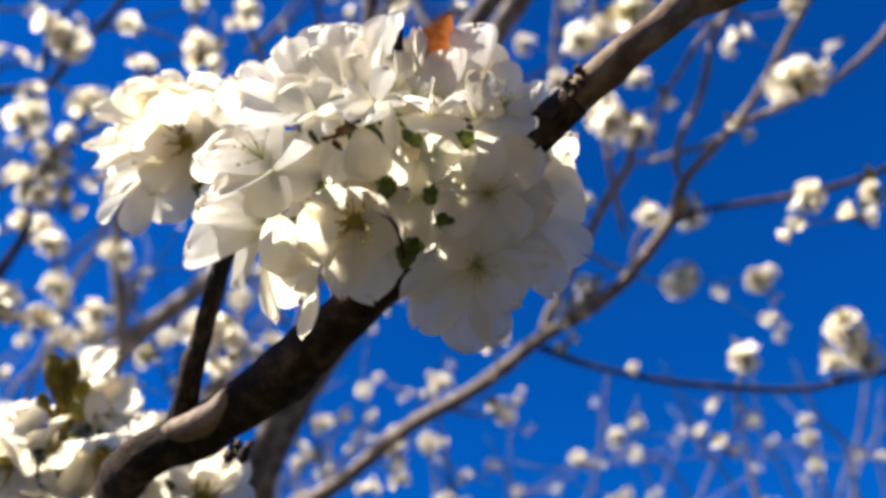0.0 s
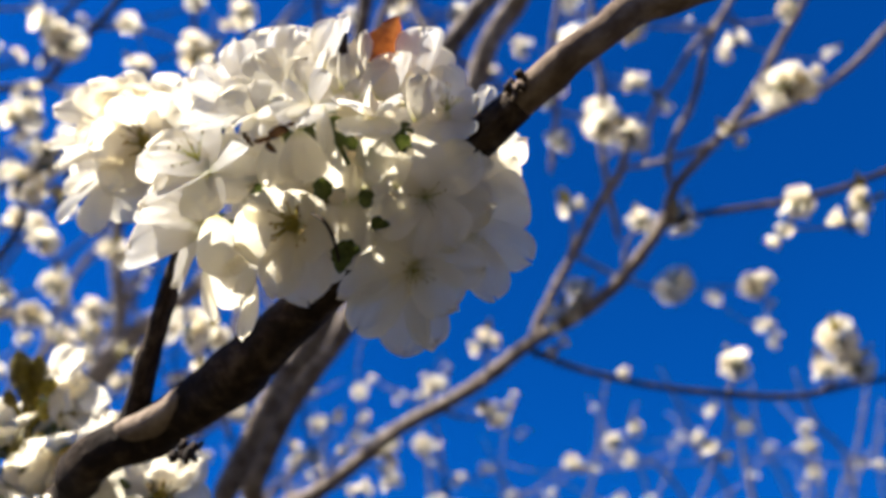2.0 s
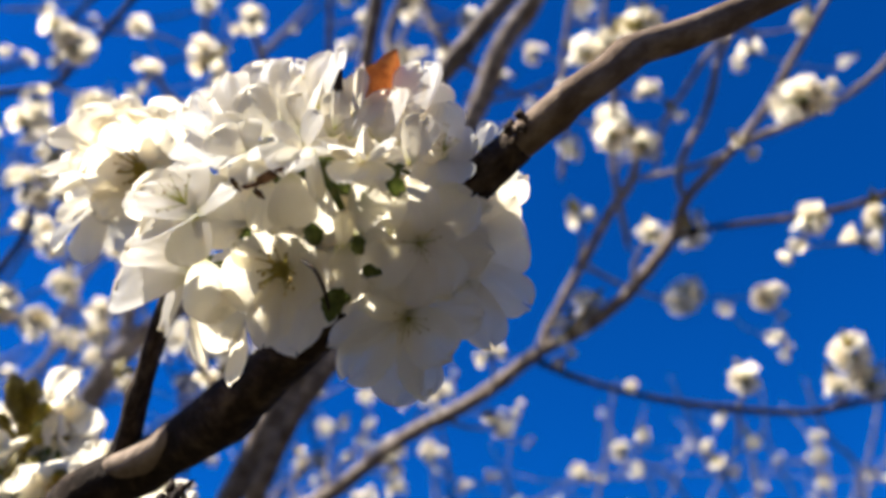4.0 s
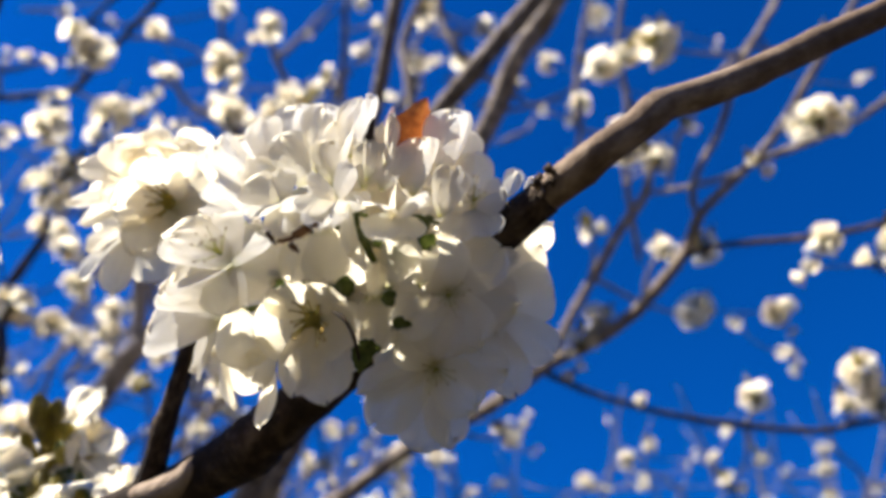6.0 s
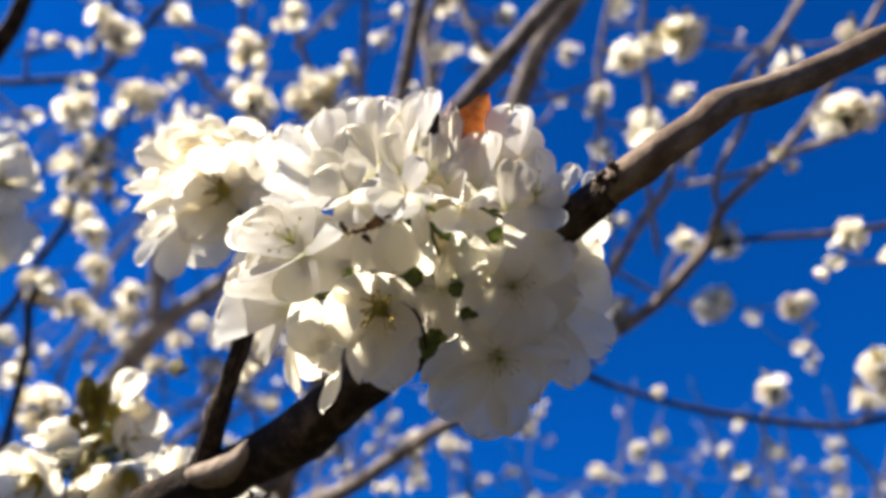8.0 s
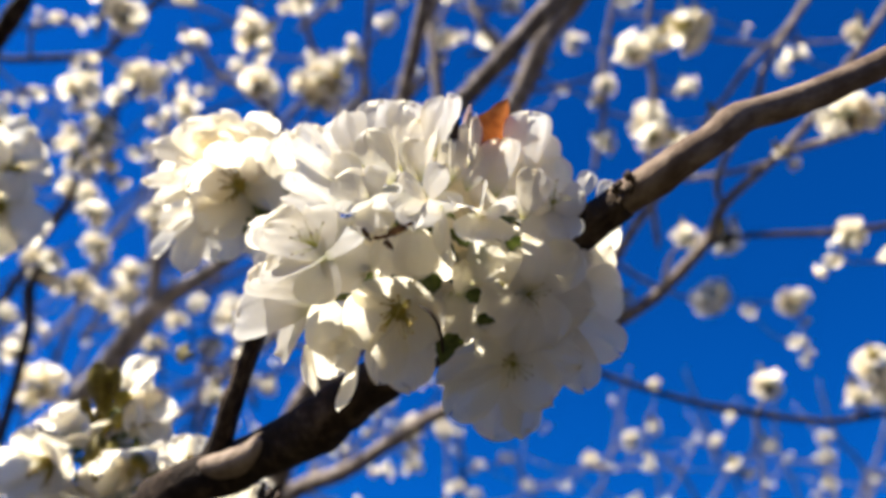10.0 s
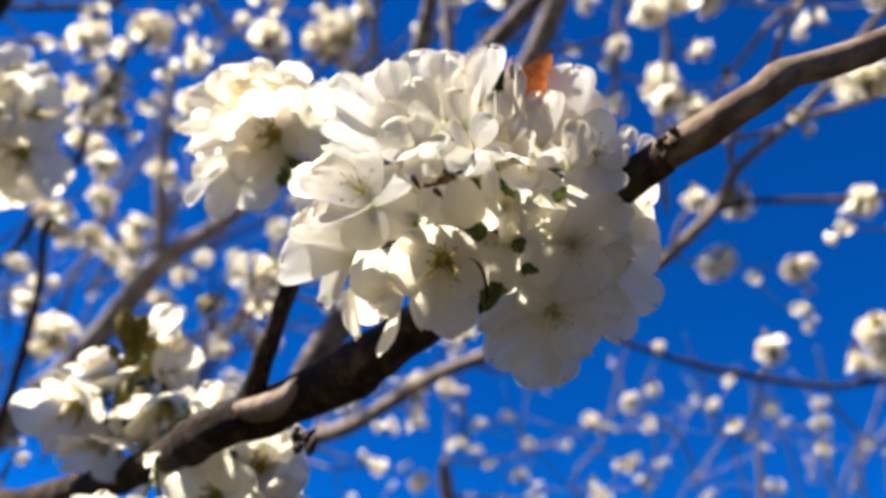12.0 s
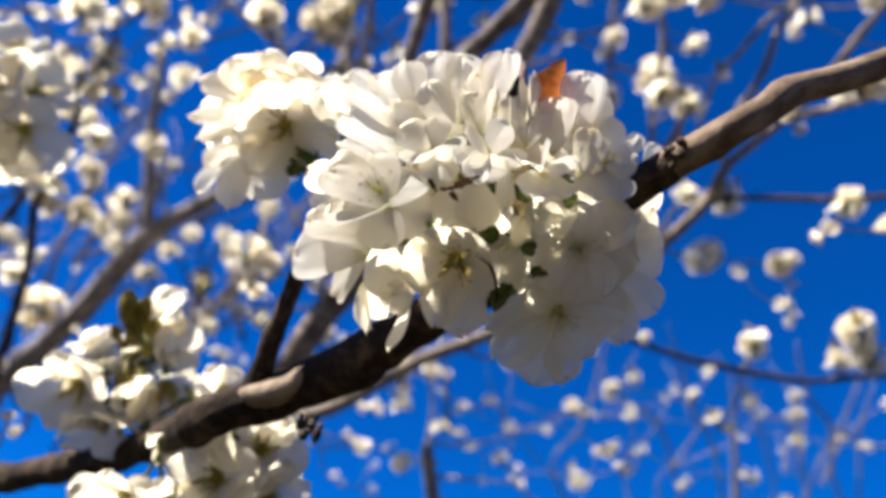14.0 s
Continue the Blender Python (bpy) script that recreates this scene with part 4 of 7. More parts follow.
blossom(0.111, 1.467, 2.396, 0.030)
blossom(0.174, 1.595, 2.409, 0.026)
blossom(0.260, 1.590, 2.414, 0.023)
blossom(0.474, 1.774, 2.654, 0.030, owner=far_tree)
blossom(0.527, 1.747, 2.681, 0.038, owner=far_tree)
blossom(0.695, 1.763, 2.665, 0.038, owner=far_tree)
blossom(0.733, 1.715, 2.714, 0.033, owner=far_tree)
blossom(0.680, 1.960, 2.751, 0.024, owner=far_tree)
blossom(0.977, 1.774, 2.654, 0.035, owner=far_tree)
blossom(0.762, 1.652, 2.494, 0.024, owner=far_tree)
blossom(0.889, 1.360, 2.361, 0.027)
blossom(0.367, 1.419, 2.302, 0.043, 1)
blossom(0.430, 1.414, 2.308, 0.027)
blossom(-0.086, 0.909, 2.388, 0.041)
blossom(-0.128, 1.017, 2.422, 0.022)
blossom(-0.237, 0.636, 2.095, 0.040)
blossom(-0.240, 0.659, 2.072, 0.037, 1)
blossom(0.315, 1.476, 2.245, 0.042)
blossom(0.714, 1.527, 2.336, 0.038)
blossom(0.800, 1.561, 2.301, 0.038, 1)
blossom(0.604, 1.650, 2.354, 0.034)
blossom(-0.559, 0.525, 2.572, 0.055)
blossom(-0.533, 0.542, 2.556, 0.048)
blossom(-0.515, 0.615, 2.511, 0.069)
blossom(-0.559, 0.583, 2.426, 0.055, 1)
blossom(-0.570, 0.577, 2.475, 0.040, 1)
blossom(-0.547, 0.631, 2.350, 0.054, 1)
blossom(-0.518, 0.612, 2.371, 0.055)
blossom(-0.546, 0.720, 2.331, 0.040, 1)
blossom(-0.353, 0.568, 2.569, 0.062)
blossom(-0.280, 0.516, 2.597, 0.039)
blossom(-0.300, 0.528, 2.584, 0.023)
blossom(-0.480, 0.633, 2.637, 0.037)
blossom(-0.518, 0.680, 2.659, 0.029)
blossom(-0.527, 0.742, 2.666, 0.023)
blossom(-0.511, 0.775, 2.706, 0.029)
blossom(-0.356, 0.648, 2.558, 0.054)
blossom(-0.227, 0.562, 2.468, 0.054, 1)
blossom(-0.259, 0.566, 2.505, 0.027)
blossom(-0.572, 0.723, 2.226, 0.053, 1)
blossom(-0.519, 0.742, 2.209, 0.045)
blossom(-0.498, 0.770, 2.211, 0.028)
blossom(-0.838, 1.201, 2.680, 0.068, 1)
blossom(-0.582, 0.678, 2.872, 0.045)
blossom(-0.674, 0.556, 2.562, 0.021)
blossom(-0.642, 0.559, 2.561, 0.025)
blossom(-0.614, 0.564, 2.557, 0.021)
blossom(-0.726, 0.697, 2.558, 0.025)
blossom(0.267, 0.507, 2.568, 0.066, 7)
blossom(0.225, 0.518, 2.555, 0.040, 1)
blossom(0.191, 0.529, 2.542, 0.045, 1)
blossom(0.220, 0.782, 2.829, 0.047)
blossom(0.211, 0.804, 2.805, 0.032)
blossom(0.286, 0.760, 2.698, 0.062)
blossom(0.230, 0.850, 2.745, 0.045)
blossom(0.166, 0.773, 2.963, 0.044)
blossom(-0.011, 0.771, 2.955, 0.040)
blossom(-0.095, 0.722, 2.856, 0.045)
blossom(-0.060, 0.749, 2.903, 0.033)
blossom(0.312, 0.731, 2.586, 0.031)
blossom(0.195, 0.702, 2.394, 0.035)
blossom(0.342, 0.721, 2.741, 0.035)
blossom(0.473, 0.695, 2.918, 0.022)
blossom(0.264, 0.708, 3.035, 0.042)
blossom(0.031, 0.722, 3.007, 0.042)
blossom(-0.097, 0.760, 2.818, 0.036)
blossom(-0.243, 0.698, 2.729, 0.033, 1)
blossom(-0.090, 0.703, 3.019, 0.048)
blossom(-0.193, 0.770, 3.088, 0.037)
blossom(-0.241, 0.566, 2.458, 0.058)
blossom(-0.213, 0.571, 2.452, 0.040, 1)
blossom(-0.230, 0.582, 2.438, 0.032, 1)
blossom(-0.366, 0.656, 2.581, 0.052)
blossom(-0.345, 0.674, 2.559, 0.032)
blossom(-0.451, 0.655, 2.500, 0.039, 1)
blossom(-0.514, 0.697, 2.525, 0.037)
blossom(-0.560, 0.763, 2.521, 0.032)
blossom(-0.493, 0.760, 2.527, 0.040)
blossom(-0.499, 0.655, 2.338, 0.036)
blossom(-0.598, 0.742, 2.387, 0.049, 1)
blossom(-0.700, 1.119, 2.712, 0.061)
blossom(-0.687, 1.148, 2.709, 0.041)
blossom(-0.612, 0.763, 2.168, 0.033)
blossom(-0.695, 0.954, 2.280, 0.034)
blossom(-0.232, 0.569, 2.055, 0.041)
blossom(-0.231, 0.603, 2.045, 0.030, 1)
blossom(-0.615, 0.920, 2.165, 0.065)
blossom(-0.635, 0.938, 2.143, 0.042, 1)
blossom(-0.719, 0.976, 2.253, 0.040)
blossom(-0.784, 1.276, 2.675, 0.061)
blossom(-0.806, 1.348, 2.664, 0.067, 1)
blossom(-0.696, 1.081, 2.441, 0.050, 1)
blossom(-0.704, 1.423, 2.654, 0.046)
blossom(-0.752, 1.461, 2.606, 0.051)
blossom(0.283, 0.756, 2.716, 0.052)
blossom(0.303, 0.783, 2.684, 0.055)
blossom(0.349, 0.790, 2.677, 0.053)
blossom(0.409, 0.840, 2.935, 0.040)
blossom(-0.145, 1.161, 2.121, 0.026)
blossom(-0.155, 1.150, 2.135, 0.017)
blossom(-0.138, 1.264, 2.249, 0.036)
blossom(-0.083, 1.122, 2.251, 0.058)
blossom(-0.185, 1.207, 2.222, 0.028)
blossom(-0.079, 1.231, 2.244, 0.033)
blossom(0.086, 1.004, 2.243, 0.034)
blossom(0.102, 1.015, 2.231, 0.028)
blossom(0.155, 1.448, 2.332, 0.023)
blossom(0.243, 1.538, 2.382, 0.018)
blossom(0.052, 1.426, 2.356, 0.029)
blossom(0.105, 1.415, 2.372, 0.028)
blossom(0.081, 1.480, 2.291, 0.029)
blossom(0.155, 1.586, 2.320, 0.034)
blossom(0.197, 1.600, 2.304, 0.027)
blossom(0.117, 1.622, 2.275, 0.020)
blossom(0.319, 1.594, 2.316, 0.034)
blossom(0.380, 1.392, 2.250, 0.036, 1)
blossom(0.330, 1.373, 2.272, 0.026)
blossom(-0.063, 1.415, 2.207, 0.043)
blossom(-0.096, 1.396, 2.230, 0.025)
blossom(-0.192, 1.446, 2.164, 0.027)
blossom(-0.122, 1.454, 2.157, 0.032)
blossom(0.007, 1.364, 2.272, 0.037)
blossom(0.043, 1.369, 2.267, 0.027)
blossom(0.053, 1.480, 2.130, 0.034)
blossom(-0.126, 1.517, 2.238, 0.022)
blossom(-0.441, 1.243, 2.407, 0.038)
blossom(-0.393, 1.255, 2.395, 0.038)
blossom(-0.462, 1.182, 2.324, 0.039, 1)
blossom(-0.464, 1.303, 2.333, 0.038)
blossom(-0.377, 0.568, 1.845, 0.020)
blossom(0.828, 1.654, 2.576, 0.023, owner=far_tree)
blossom(-0.423, 1.187, 2.637, 0.051)
blossom(-0.543, 1.310, 2.640, 0.044)
blossom(-0.637, 1.354, 2.662, 0.045)
blossom(-0.536, 1.300, 2.812, 0.051)
blossom(-0.188, 0.834, 2.764, 0.036)
blossom(0.434, 1.642, 2.579, 0.044, owner=far_tree)
blossom(0.441, 0.815, 2.807, 0.023, 1)
blossom(0.131, 1.073, 2.319, 0.025)

# tangles of thin twigs farther off
thicket(back_tree, (-1.000, 1.637, 2.857), (0.48, 0.35, 0.42), 46, 3, 0.0065, 0.55, 1)
thicket(back_tree, (-0.519, 1.665, 2.678), (0.27, 0.30, 0.24), 18, 4, 0.0060, 0.40, 1)
thicket(tree, (-0.074, 0.845, 3.161), (0.31, 0.25, 0.16), 20, 5, 0.0055, 0.40, 1)
thicket(tree, (-0.176, 1.441, 2.422), (0.24, 0.20, 0.15), 10, 6, 0.0045, 0.30, 2)
thicket(far_tree, (0.983, 2.319, 2.817), (0.57, 0.30, 0.19), 9, 7, 0.0042, 0.40, 1)
thicket(tree, (-0.717, 0.960, 3.148), (0.41, 0.30, 0.19), 18, 8, 0.0050, 0.40, 1)
# small blossoms on the low twigs behind the old limb
blossom(0.133, 1.162, 2.098, 0.028)
blossom(0.347, 1.212, 2.288, 0.029)

# the large bunch on the near limb
bunch = thing("blossom_cluster", (-0.008, 0.162, 1.792), 'large dense bunch of white cherry blossoms hanging round a limb', "blossom", 'blossoms on the tree')
BASE, SPUR = (-0.008, 0.162, 1.792), (-0.005, 0.165, 1.789)
f = bloom(bunch, BASE, (-0.0264, 0.1550, 1.7675), (0.00, -0.63, -0.77), 0.0220, SPUR, STAMENS[1])
petal(f, (-0.0267, 0.1557, 1.7670), (-0.0231, 0.1468, 1.7728), (0.00, -0.63, -0.77), 0.0164, "plain")
petal(f, (-0.0253, 0.1556, 1.7672), (-0.0384, 0.1475, 1.7707), (0.20, -0.62, -0.76), 0.0155, "plain")
petal(f, (-0.0248, 0.1550, 1.7683), (-0.0441, 0.1544, 1.7582), (0.24, -0.75, -0.61), 0.0214, "spoon")
petal(f, (-0.0278, 0.1552, 1.7685), (-0.0120, 0.1523, 1.7560), (-0.24, -0.75, -0.61), 0.0221, "spoon")
petal(f, (-0.0260, 0.1540, 1.7695), (-0.0310, 0.1644, 1.7453), (0.10, -0.88, -0.47), 0.0162, "spoon")
petal(f, (-0.0269, 0.1541, 1.7698), (-0.0213, 0.1638, 1.7430), (0.00, -0.86, -0.51), 0.0204, "spoon")
f = bloom(bunch, BASE, (-0.0241, 0.1300, 1.7812), (0.00, 0.14, -0.99), 0.0120, SPUR, False)
petal(f, (-0.0238, 0.1278, 1.7790), (-0.0211, 0.1394, 1.7647), (0.00, 0.63, 0.77), 0.0171, "spoon")
petal(f, (-0.0297, 0.1291, 1.7792), (-0.0324, 0.1412, 1.7685), (0.20, 0.62, 0.76), 0.0125, "spoon")
petal(f, (-0.0157, 0.1306, 1.7792), (-0.0133, 0.1431, 1.7695), (-0.29, 0.68, 0.68), 0.0101, "spoon")
f = bloom(bunch, BASE, (-0.0076, 0.1481, 1.7715), (0.00, 0.14, -0.99), 0.0110, SPUR, False)
petal(f, (-0.0071, 0.1451, 1.7688), (-0.0071, 0.1564, 1.7562), (0.00, 0.63, 0.77), 0.0152, "spoon")
petal(f, (-0.0105, 0.1465, 1.7689), (-0.0123, 0.1571, 1.7597), (0.29, 0.61, 0.74), 0.0085, "spoon")
petal(f, (-0.0032, 0.1474, 1.7694), (-0.0007, 0.1566, 1.7616), (-0.29, 0.61, 0.74), 0.0086, "spoon")
f = bloom(bunch, BASE, (-0.0504, 0.1382, 1.7715), (-0.45, -0.89, -0.04), 0.0160, SPUR, SPARSE)
petal(f, (-0.0485, 0.1380, 1.7703), (-0.0722, 0.1400, 1.7853), (-0.45, -0.89, -0.04), 0.0201, "plain")
petal(f, (-0.0497, 0.1385, 1.7698), (-0.0589, 0.1350, 1.7903), (-0.45, -0.89, -0.04), 0.0208, "plain")
petal(f, (-0.0513, 0.1387, 1.7705), (-0.0401, 0.1326, 1.7828), (-0.31, -0.95, -0.07), 0.0188, "plain")
petal(f, (-0.0517, 0.1381, 1.7720), (-0.0365, 0.1392, 1.7662), (-0.21, -0.92, -0.33), 0.0196, "plain")
petal(f, (-0.0504, 0.1375, 1.7727), (-0.0501, 0.1459, 1.7582), (-0.36, -0.90, -0.25), 0.0202, "plain")
petal(f, (-0.0489, 0.1374, 1.7714), (-0.0678, 0.1470, 1.7726), (-0.45, -0.89, -0.04), 0.0196, "plain")
f = bloom(bunch, BASE, (-0.0567, 0.1582, 1.7684), (-0.31, -0.59, -0.74), 0.0160, SPUR, False)
petal(f, (-0.0541, 0.1582, 1.7671), (-0.0823, 0.1662, 1.7703), (-0.40, -0.90, -0.18), 0.0294, "plain")
petal(f, (-0.0565, 0.1550, 1.7688), (-0.0783, 0.1582, 1.7784), (-0.40, -0.91, -0.06), 0.0178, "plain")
petal(f, (-0.0515, 0.1518, 1.7678), (-0.0470, 0.1661, 1.7549), (0.24, -0.61, -0.75), 0.0193, "spoon")
petal(f, (-0.0550, 0.1588, 1.7665), (-0.0687, 0.1761, 1.7605), (-0.45, -0.89, -0.11), 0.0196, "plain")
f = bloom(bunch, BASE, (-0.0521, 0.1716, 1.7692), (-0.21, 0.22, -0.95), 0.0140, SPUR, False)
petal(f, (-0.0568, 0.1706, 1.7632), (-0.0536, 0.1882, 1.7526), (-0.60, -0.77, -0.21), 0.0113, "plain")
petal(f, (-0.0410, 0.1677, 1.7604), (-0.0441, 0.1864, 1.7488), (0.72, -0.22, -0.66), 0.0082, "curl")
petal(f, (-0.0554, 0.1702, 1.7678), (-0.0468, 0.1840, 1.7582), (0.00, -0.63, -0.77), 0.0147, "plain")
petal(f, (-0.0389, 0.1611, 1.7613), (-0.0467, 0.1714, 1.7567), (0.20, -0.69, -0.69), 0.0140, "plain")
f = bloom(bunch, BASE, (0.0102, 0.1652, 1.7600), (0.10, -0.41, -0.91), 0.0140, SPUR, SPARSE)
petal(f, (0.0106, 0.1632, 1.7616), (0.0050, 0.1888, 1.7421), (0.00, -0.63, -0.77), 0.0198, "plain")
petal(f, (0.0096, 0.1635, 1.7615), (0.0161, 0.1849, 1.7432), (0.10, -0.63, -0.77), 0.0158, "plain")
petal(f, (0.0118, 0.1640, 1.7613), (-0.0081, 0.1789, 1.7464), (-0.10, -0.63, -0.77), 0.0189, "plain")
petal(f, (0.0123, 0.1647, 1.7608), (-0.0135, 0.1709, 1.7515), (-0.10, -0.63, -0.77), 0.0140, "plain")
petal(f, (0.0088, 0.1646, 1.7613), (0.0250, 0.1717, 1.7465), (0.15, -0.63, -0.77), 0.0208, "plain")
petal(f, (0.0081, 0.1654, 1.7604), (0.0329, 0.1633, 1.7563), (0.29, -0.68, -0.68), 0.0174, "plain")
petal(f, (0.0113, 0.1662, 1.7601), (-0.0015, 0.1551, 1.7589), (-0.10, -0.70, -0.70), 0.0155, "plain")
f = bloom(bunch, BASE, (0.0126, 0.1504, 1.7749), (0.20, -0.62, -0.76), 0.0140, SPUR, SPARSE)
petal(f, (0.0138, 0.1503, 1.7761), (-0.0003, 0.1504, 1.7621), (-0.10, -0.70, -0.70), 0.0172, "plain")
petal(f, (0.0140, 0.1512, 1.7752), (-0.0020, 0.1416, 1.7709), (0.20, -0.62, -0.76), 0.0155, "plain")
petal(f, (0.0128, 0.1519, 1.7741), (0.0104, 0.1339, 1.7829), (0.10, -0.83, -0.55), 0.0199, "plain")
petal(f, (0.0111, 0.1511, 1.7740), (0.0292, 0.1418, 1.7849), (0.28, -0.80, -0.53), 0.0193, "plain")
petal(f, (0.0106, 0.1500, 1.7750), (0.0355, 0.1546, 1.7735), (0.29, -0.68, -0.68), 0.0220, "plain")
petal(f, (0.0115, 0.1496, 1.7763), (0.0250, 0.1590, 1.7592), (0.20, -0.62, -0.76), 0.0208, "plain")
petal(f, (0.0129, 0.1498, 1.7768), (0.0097, 0.1564, 1.7547), (0.00, -0.63, -0.77), 0.0198, "plain")
f = bloom(bunch, BASE, (0.0271, 0.1672, 1.7892), (0.64, -0.37, -0.67), 0.0150, SPUR, False)
petal(f, (0.0274, 0.1639, 1.7840), (0.0478, 0.1632, 1.7918), (0.49, -0.62, -0.62), 0.0246, "plain")
petal(f, (0.0271, 0.1645, 1.7806), (0.0448, 0.1759, 1.7735), (0.48, -0.47, -0.74), 0.0178, "plain")
petal(f, (0.0276, 0.1619, 1.7889), (0.0442, 0.1583, 1.8051), (0.44, -0.76, -0.48), 0.0173, "plain")
petal(f, (0.0212, 0.1515, 1.7879), (0.0355, 0.1482, 1.7912), (0.20, -0.97, -0.11), 0.0110, "curl")
petal(f, (0.0271, 0.1671, 1.7779), (0.0349, 0.1799, 1.7595), (0.31, -0.51, -0.80), 0.0175, "plain")
petal(f, (0.0341, 0.1654, 1.8052), (0.0492, 0.1605, 1.8185), (0.41, -0.65, -0.65), 0.0141, "plain")
f = bloom(bunch, BASE, (-0.0024, 0.1414, 1.7754), (0.00, -1.00, -0.08), 0.0120, SPUR, False)
petal(f, (-0.0054, 0.1424, 1.7687), (0.0026, 0.1283, 1.7786), (0.00, -0.77, -0.63), 0.0146, "plain")
petal(f, (-0.0082, 0.1444, 1.7654), (-0.0069, 0.1352, 1.7717), (0.00, -0.77, -0.63), 0.0080, "plain")
petal(f, (0.0052, 0.1437, 1.7703), (0.0061, 0.1329, 1.7796), (0.10, -0.77, -0.63), 0.0101, "plain")
f = bloom(bunch, BASE, (-0.0030, 0.1282, 1.7844), (-0.20, -0.97, 0.11), 0.0130, SPUR, False)
petal(f, (-0.0023, 0.1291, 1.7850), (-0.0111, 0.1182, 1.7774), (-0.20, -0.97, 0.11), 0.0145, "plain")
petal(f, (-0.0031, 0.1292, 1.7842), (-0.0026, 0.1172, 1.7854), (-0.20, -0.97, 0.11), 0.0166, "plain")
petal(f, (-0.0039, 0.1289, 1.7847), (0.0062, 0.1204, 1.7808), (-0.20, -0.97, 0.11), 0.0146, "plain")
petal(f, (-0.0026, 0.1287, 1.7858), (-0.0077, 0.1225, 1.7689), (0.00, -1.00, 0.00), 0.0139, "plain")
petal(f, (-0.0036, 0.1286, 1.7856), (0.0025, 0.1237, 1.7705), (0.00, -1.00, 0.00), 0.0139, "plain")
petal(f, (-0.0155, 0.1201, 1.7797), (-0.0130, 0.1277, 1.7665), (-0.51, -0.79, -0.36), 0.0074, "curl")
f = bloom(bunch, BASE, (-0.0207, 0.1266, 1.7888), (-0.25, -0.96, 0.11), 0.0140, SPUR, False)
petal(f, (-0.0200, 0.1273, 1.7888), (-0.0284, 0.1183, 1.7886), (-0.25, -0.96, 0.11), 0.0159, "plain")
petal(f, (-0.0212, 0.1274, 1.7883), (-0.0158, 0.1173, 1.7938), (-0.25, -0.96, 0.11), 0.0177, "plain")
petal(f, (-0.0205, 0.1269, 1.7903), (-0.0229, 0.1231, 1.7724), (-0.10, -0.99, -0.14), 0.0157, "plain")
petal(f, (-0.0216, 0.1271, 1.7899), (-0.0115, 0.1201, 1.7769), (-0.25, -0.96, 0.11), 0.0132, "plain")
petal(f, (-0.0199, 0.1269, 1.7898), (-0.0299, 0.1230, 1.7783), (-0.30, -0.93, -0.21), 0.0141, "plain")
f = bloom(bunch, BASE, (-0.0391, 0.1316, 1.7923), (-0.40, -0.91, 0.07), 0.0140, SPUR, False)
petal(f, (-0.0381, 0.1319, 1.7919), (-0.0498, 0.1284, 1.7968), (-0.40, -0.91, 0.07), 0.0166, "plain")
petal(f, (-0.0391, 0.1322, 1.7915), (-0.0393, 0.1247, 1.8005), (-0.40, -0.91, 0.07), 0.0166, "plain")
petal(f, (-0.0402, 0.1322, 1.7928), (-0.0275, 0.1252, 1.7859), (-0.40, -0.91, 0.07), 0.0146, "plain")
petal(f, (-0.0395, 0.1318, 1.7938), (-0.0342, 0.1287, 1.7753), (-0.20, -0.97, -0.11), 0.0153, "plain")
petal(f, (-0.0384, 0.1316, 1.7931), (-0.0460, 0.1308, 1.7832), (-0.40, -0.91, 0.07), 0.0155, "plain")
f = bloom(bunch, BASE, (-0.0268, 0.1356, 1.8095), (0.00, -0.91, 0.41), 0.0150, SPUR, False)
petal(f, (-0.0336, 0.1360, 1.8035), (-0.0420, 0.1288, 1.8191), (-0.21, -0.95, -0.22), 0.0167, "plain")
petal(f, (-0.0261, 0.1335, 1.8030), (-0.0251, 0.1281, 1.8198), (0.00, -0.97, -0.25), 0.0175, "plain")
petal(f, (-0.0151, 0.1324, 1.8013), (-0.0119, 0.1271, 1.8180), (0.10, -0.96, -0.25), 0.0155, "plain")
petal(f, (-0.0025, 0.1335, 1.8030), (0.0030, 0.1301, 1.8178), (0.10, -0.96, -0.25), 0.0166, "plain")
petal(f, (-0.0450, 0.1384, 1.8038), (-0.0560, 0.1349, 1.8187), (-0.30, -0.93, -0.21), 0.0159, "plain")
petal(f, (0.0083, 0.1348, 1.8018), (0.0067, 0.1314, 1.8165), (0.00, -0.97, -0.25), 0.0157, "plain")
f = bloom(bunch, BASE, (-0.0334, 0.1380, 1.7986), (-0.10, -0.36, 0.93), 0.0150, SPUR, False)
petal(f, (-0.0467, 0.1355, 1.8124), (-0.0546, 0.1295, 1.8354), (-0.31, -0.95, 0.07), 0.0161, "plain")
petal(f, (-0.0399, 0.1353, 1.8154), (-0.0449, 0.1300, 1.8419), (-0.16, -0.98, 0.08), 0.0179, "plain")
petal(f, (-0.0312, 0.1352, 1.8099), (-0.0321, 0.1308, 1.8369), (0.11, -0.99, 0.08), 0.0177, "plain")
petal(f, (-0.0449, 0.1399, 1.8151), (-0.0658, 0.1454, 1.8435), (-0.41, -0.91, 0.11), 0.0160, "plain")
f = bloom(bunch, BASE, (-0.0168, 0.1345, 1.7965), (0.00, -0.36, 0.93), 0.0150, SPUR, False)
petal(f, (-0.0233, 0.1310, 1.8014), (-0.0265, 0.1296, 1.8325), (-0.21, -0.97, 0.07), 0.0140, "plain")
petal(f, (-0.0202, 0.1290, 1.8118), (-0.0185, 0.1250, 1.8398), (-0.26, -0.96, 0.07), 0.0175, "plain")
petal(f, (-0.0136, 0.1283, 1.7998), (-0.0107, 0.1257, 1.8278), (0.31, -0.95, 0.07), 0.0103, "plain")
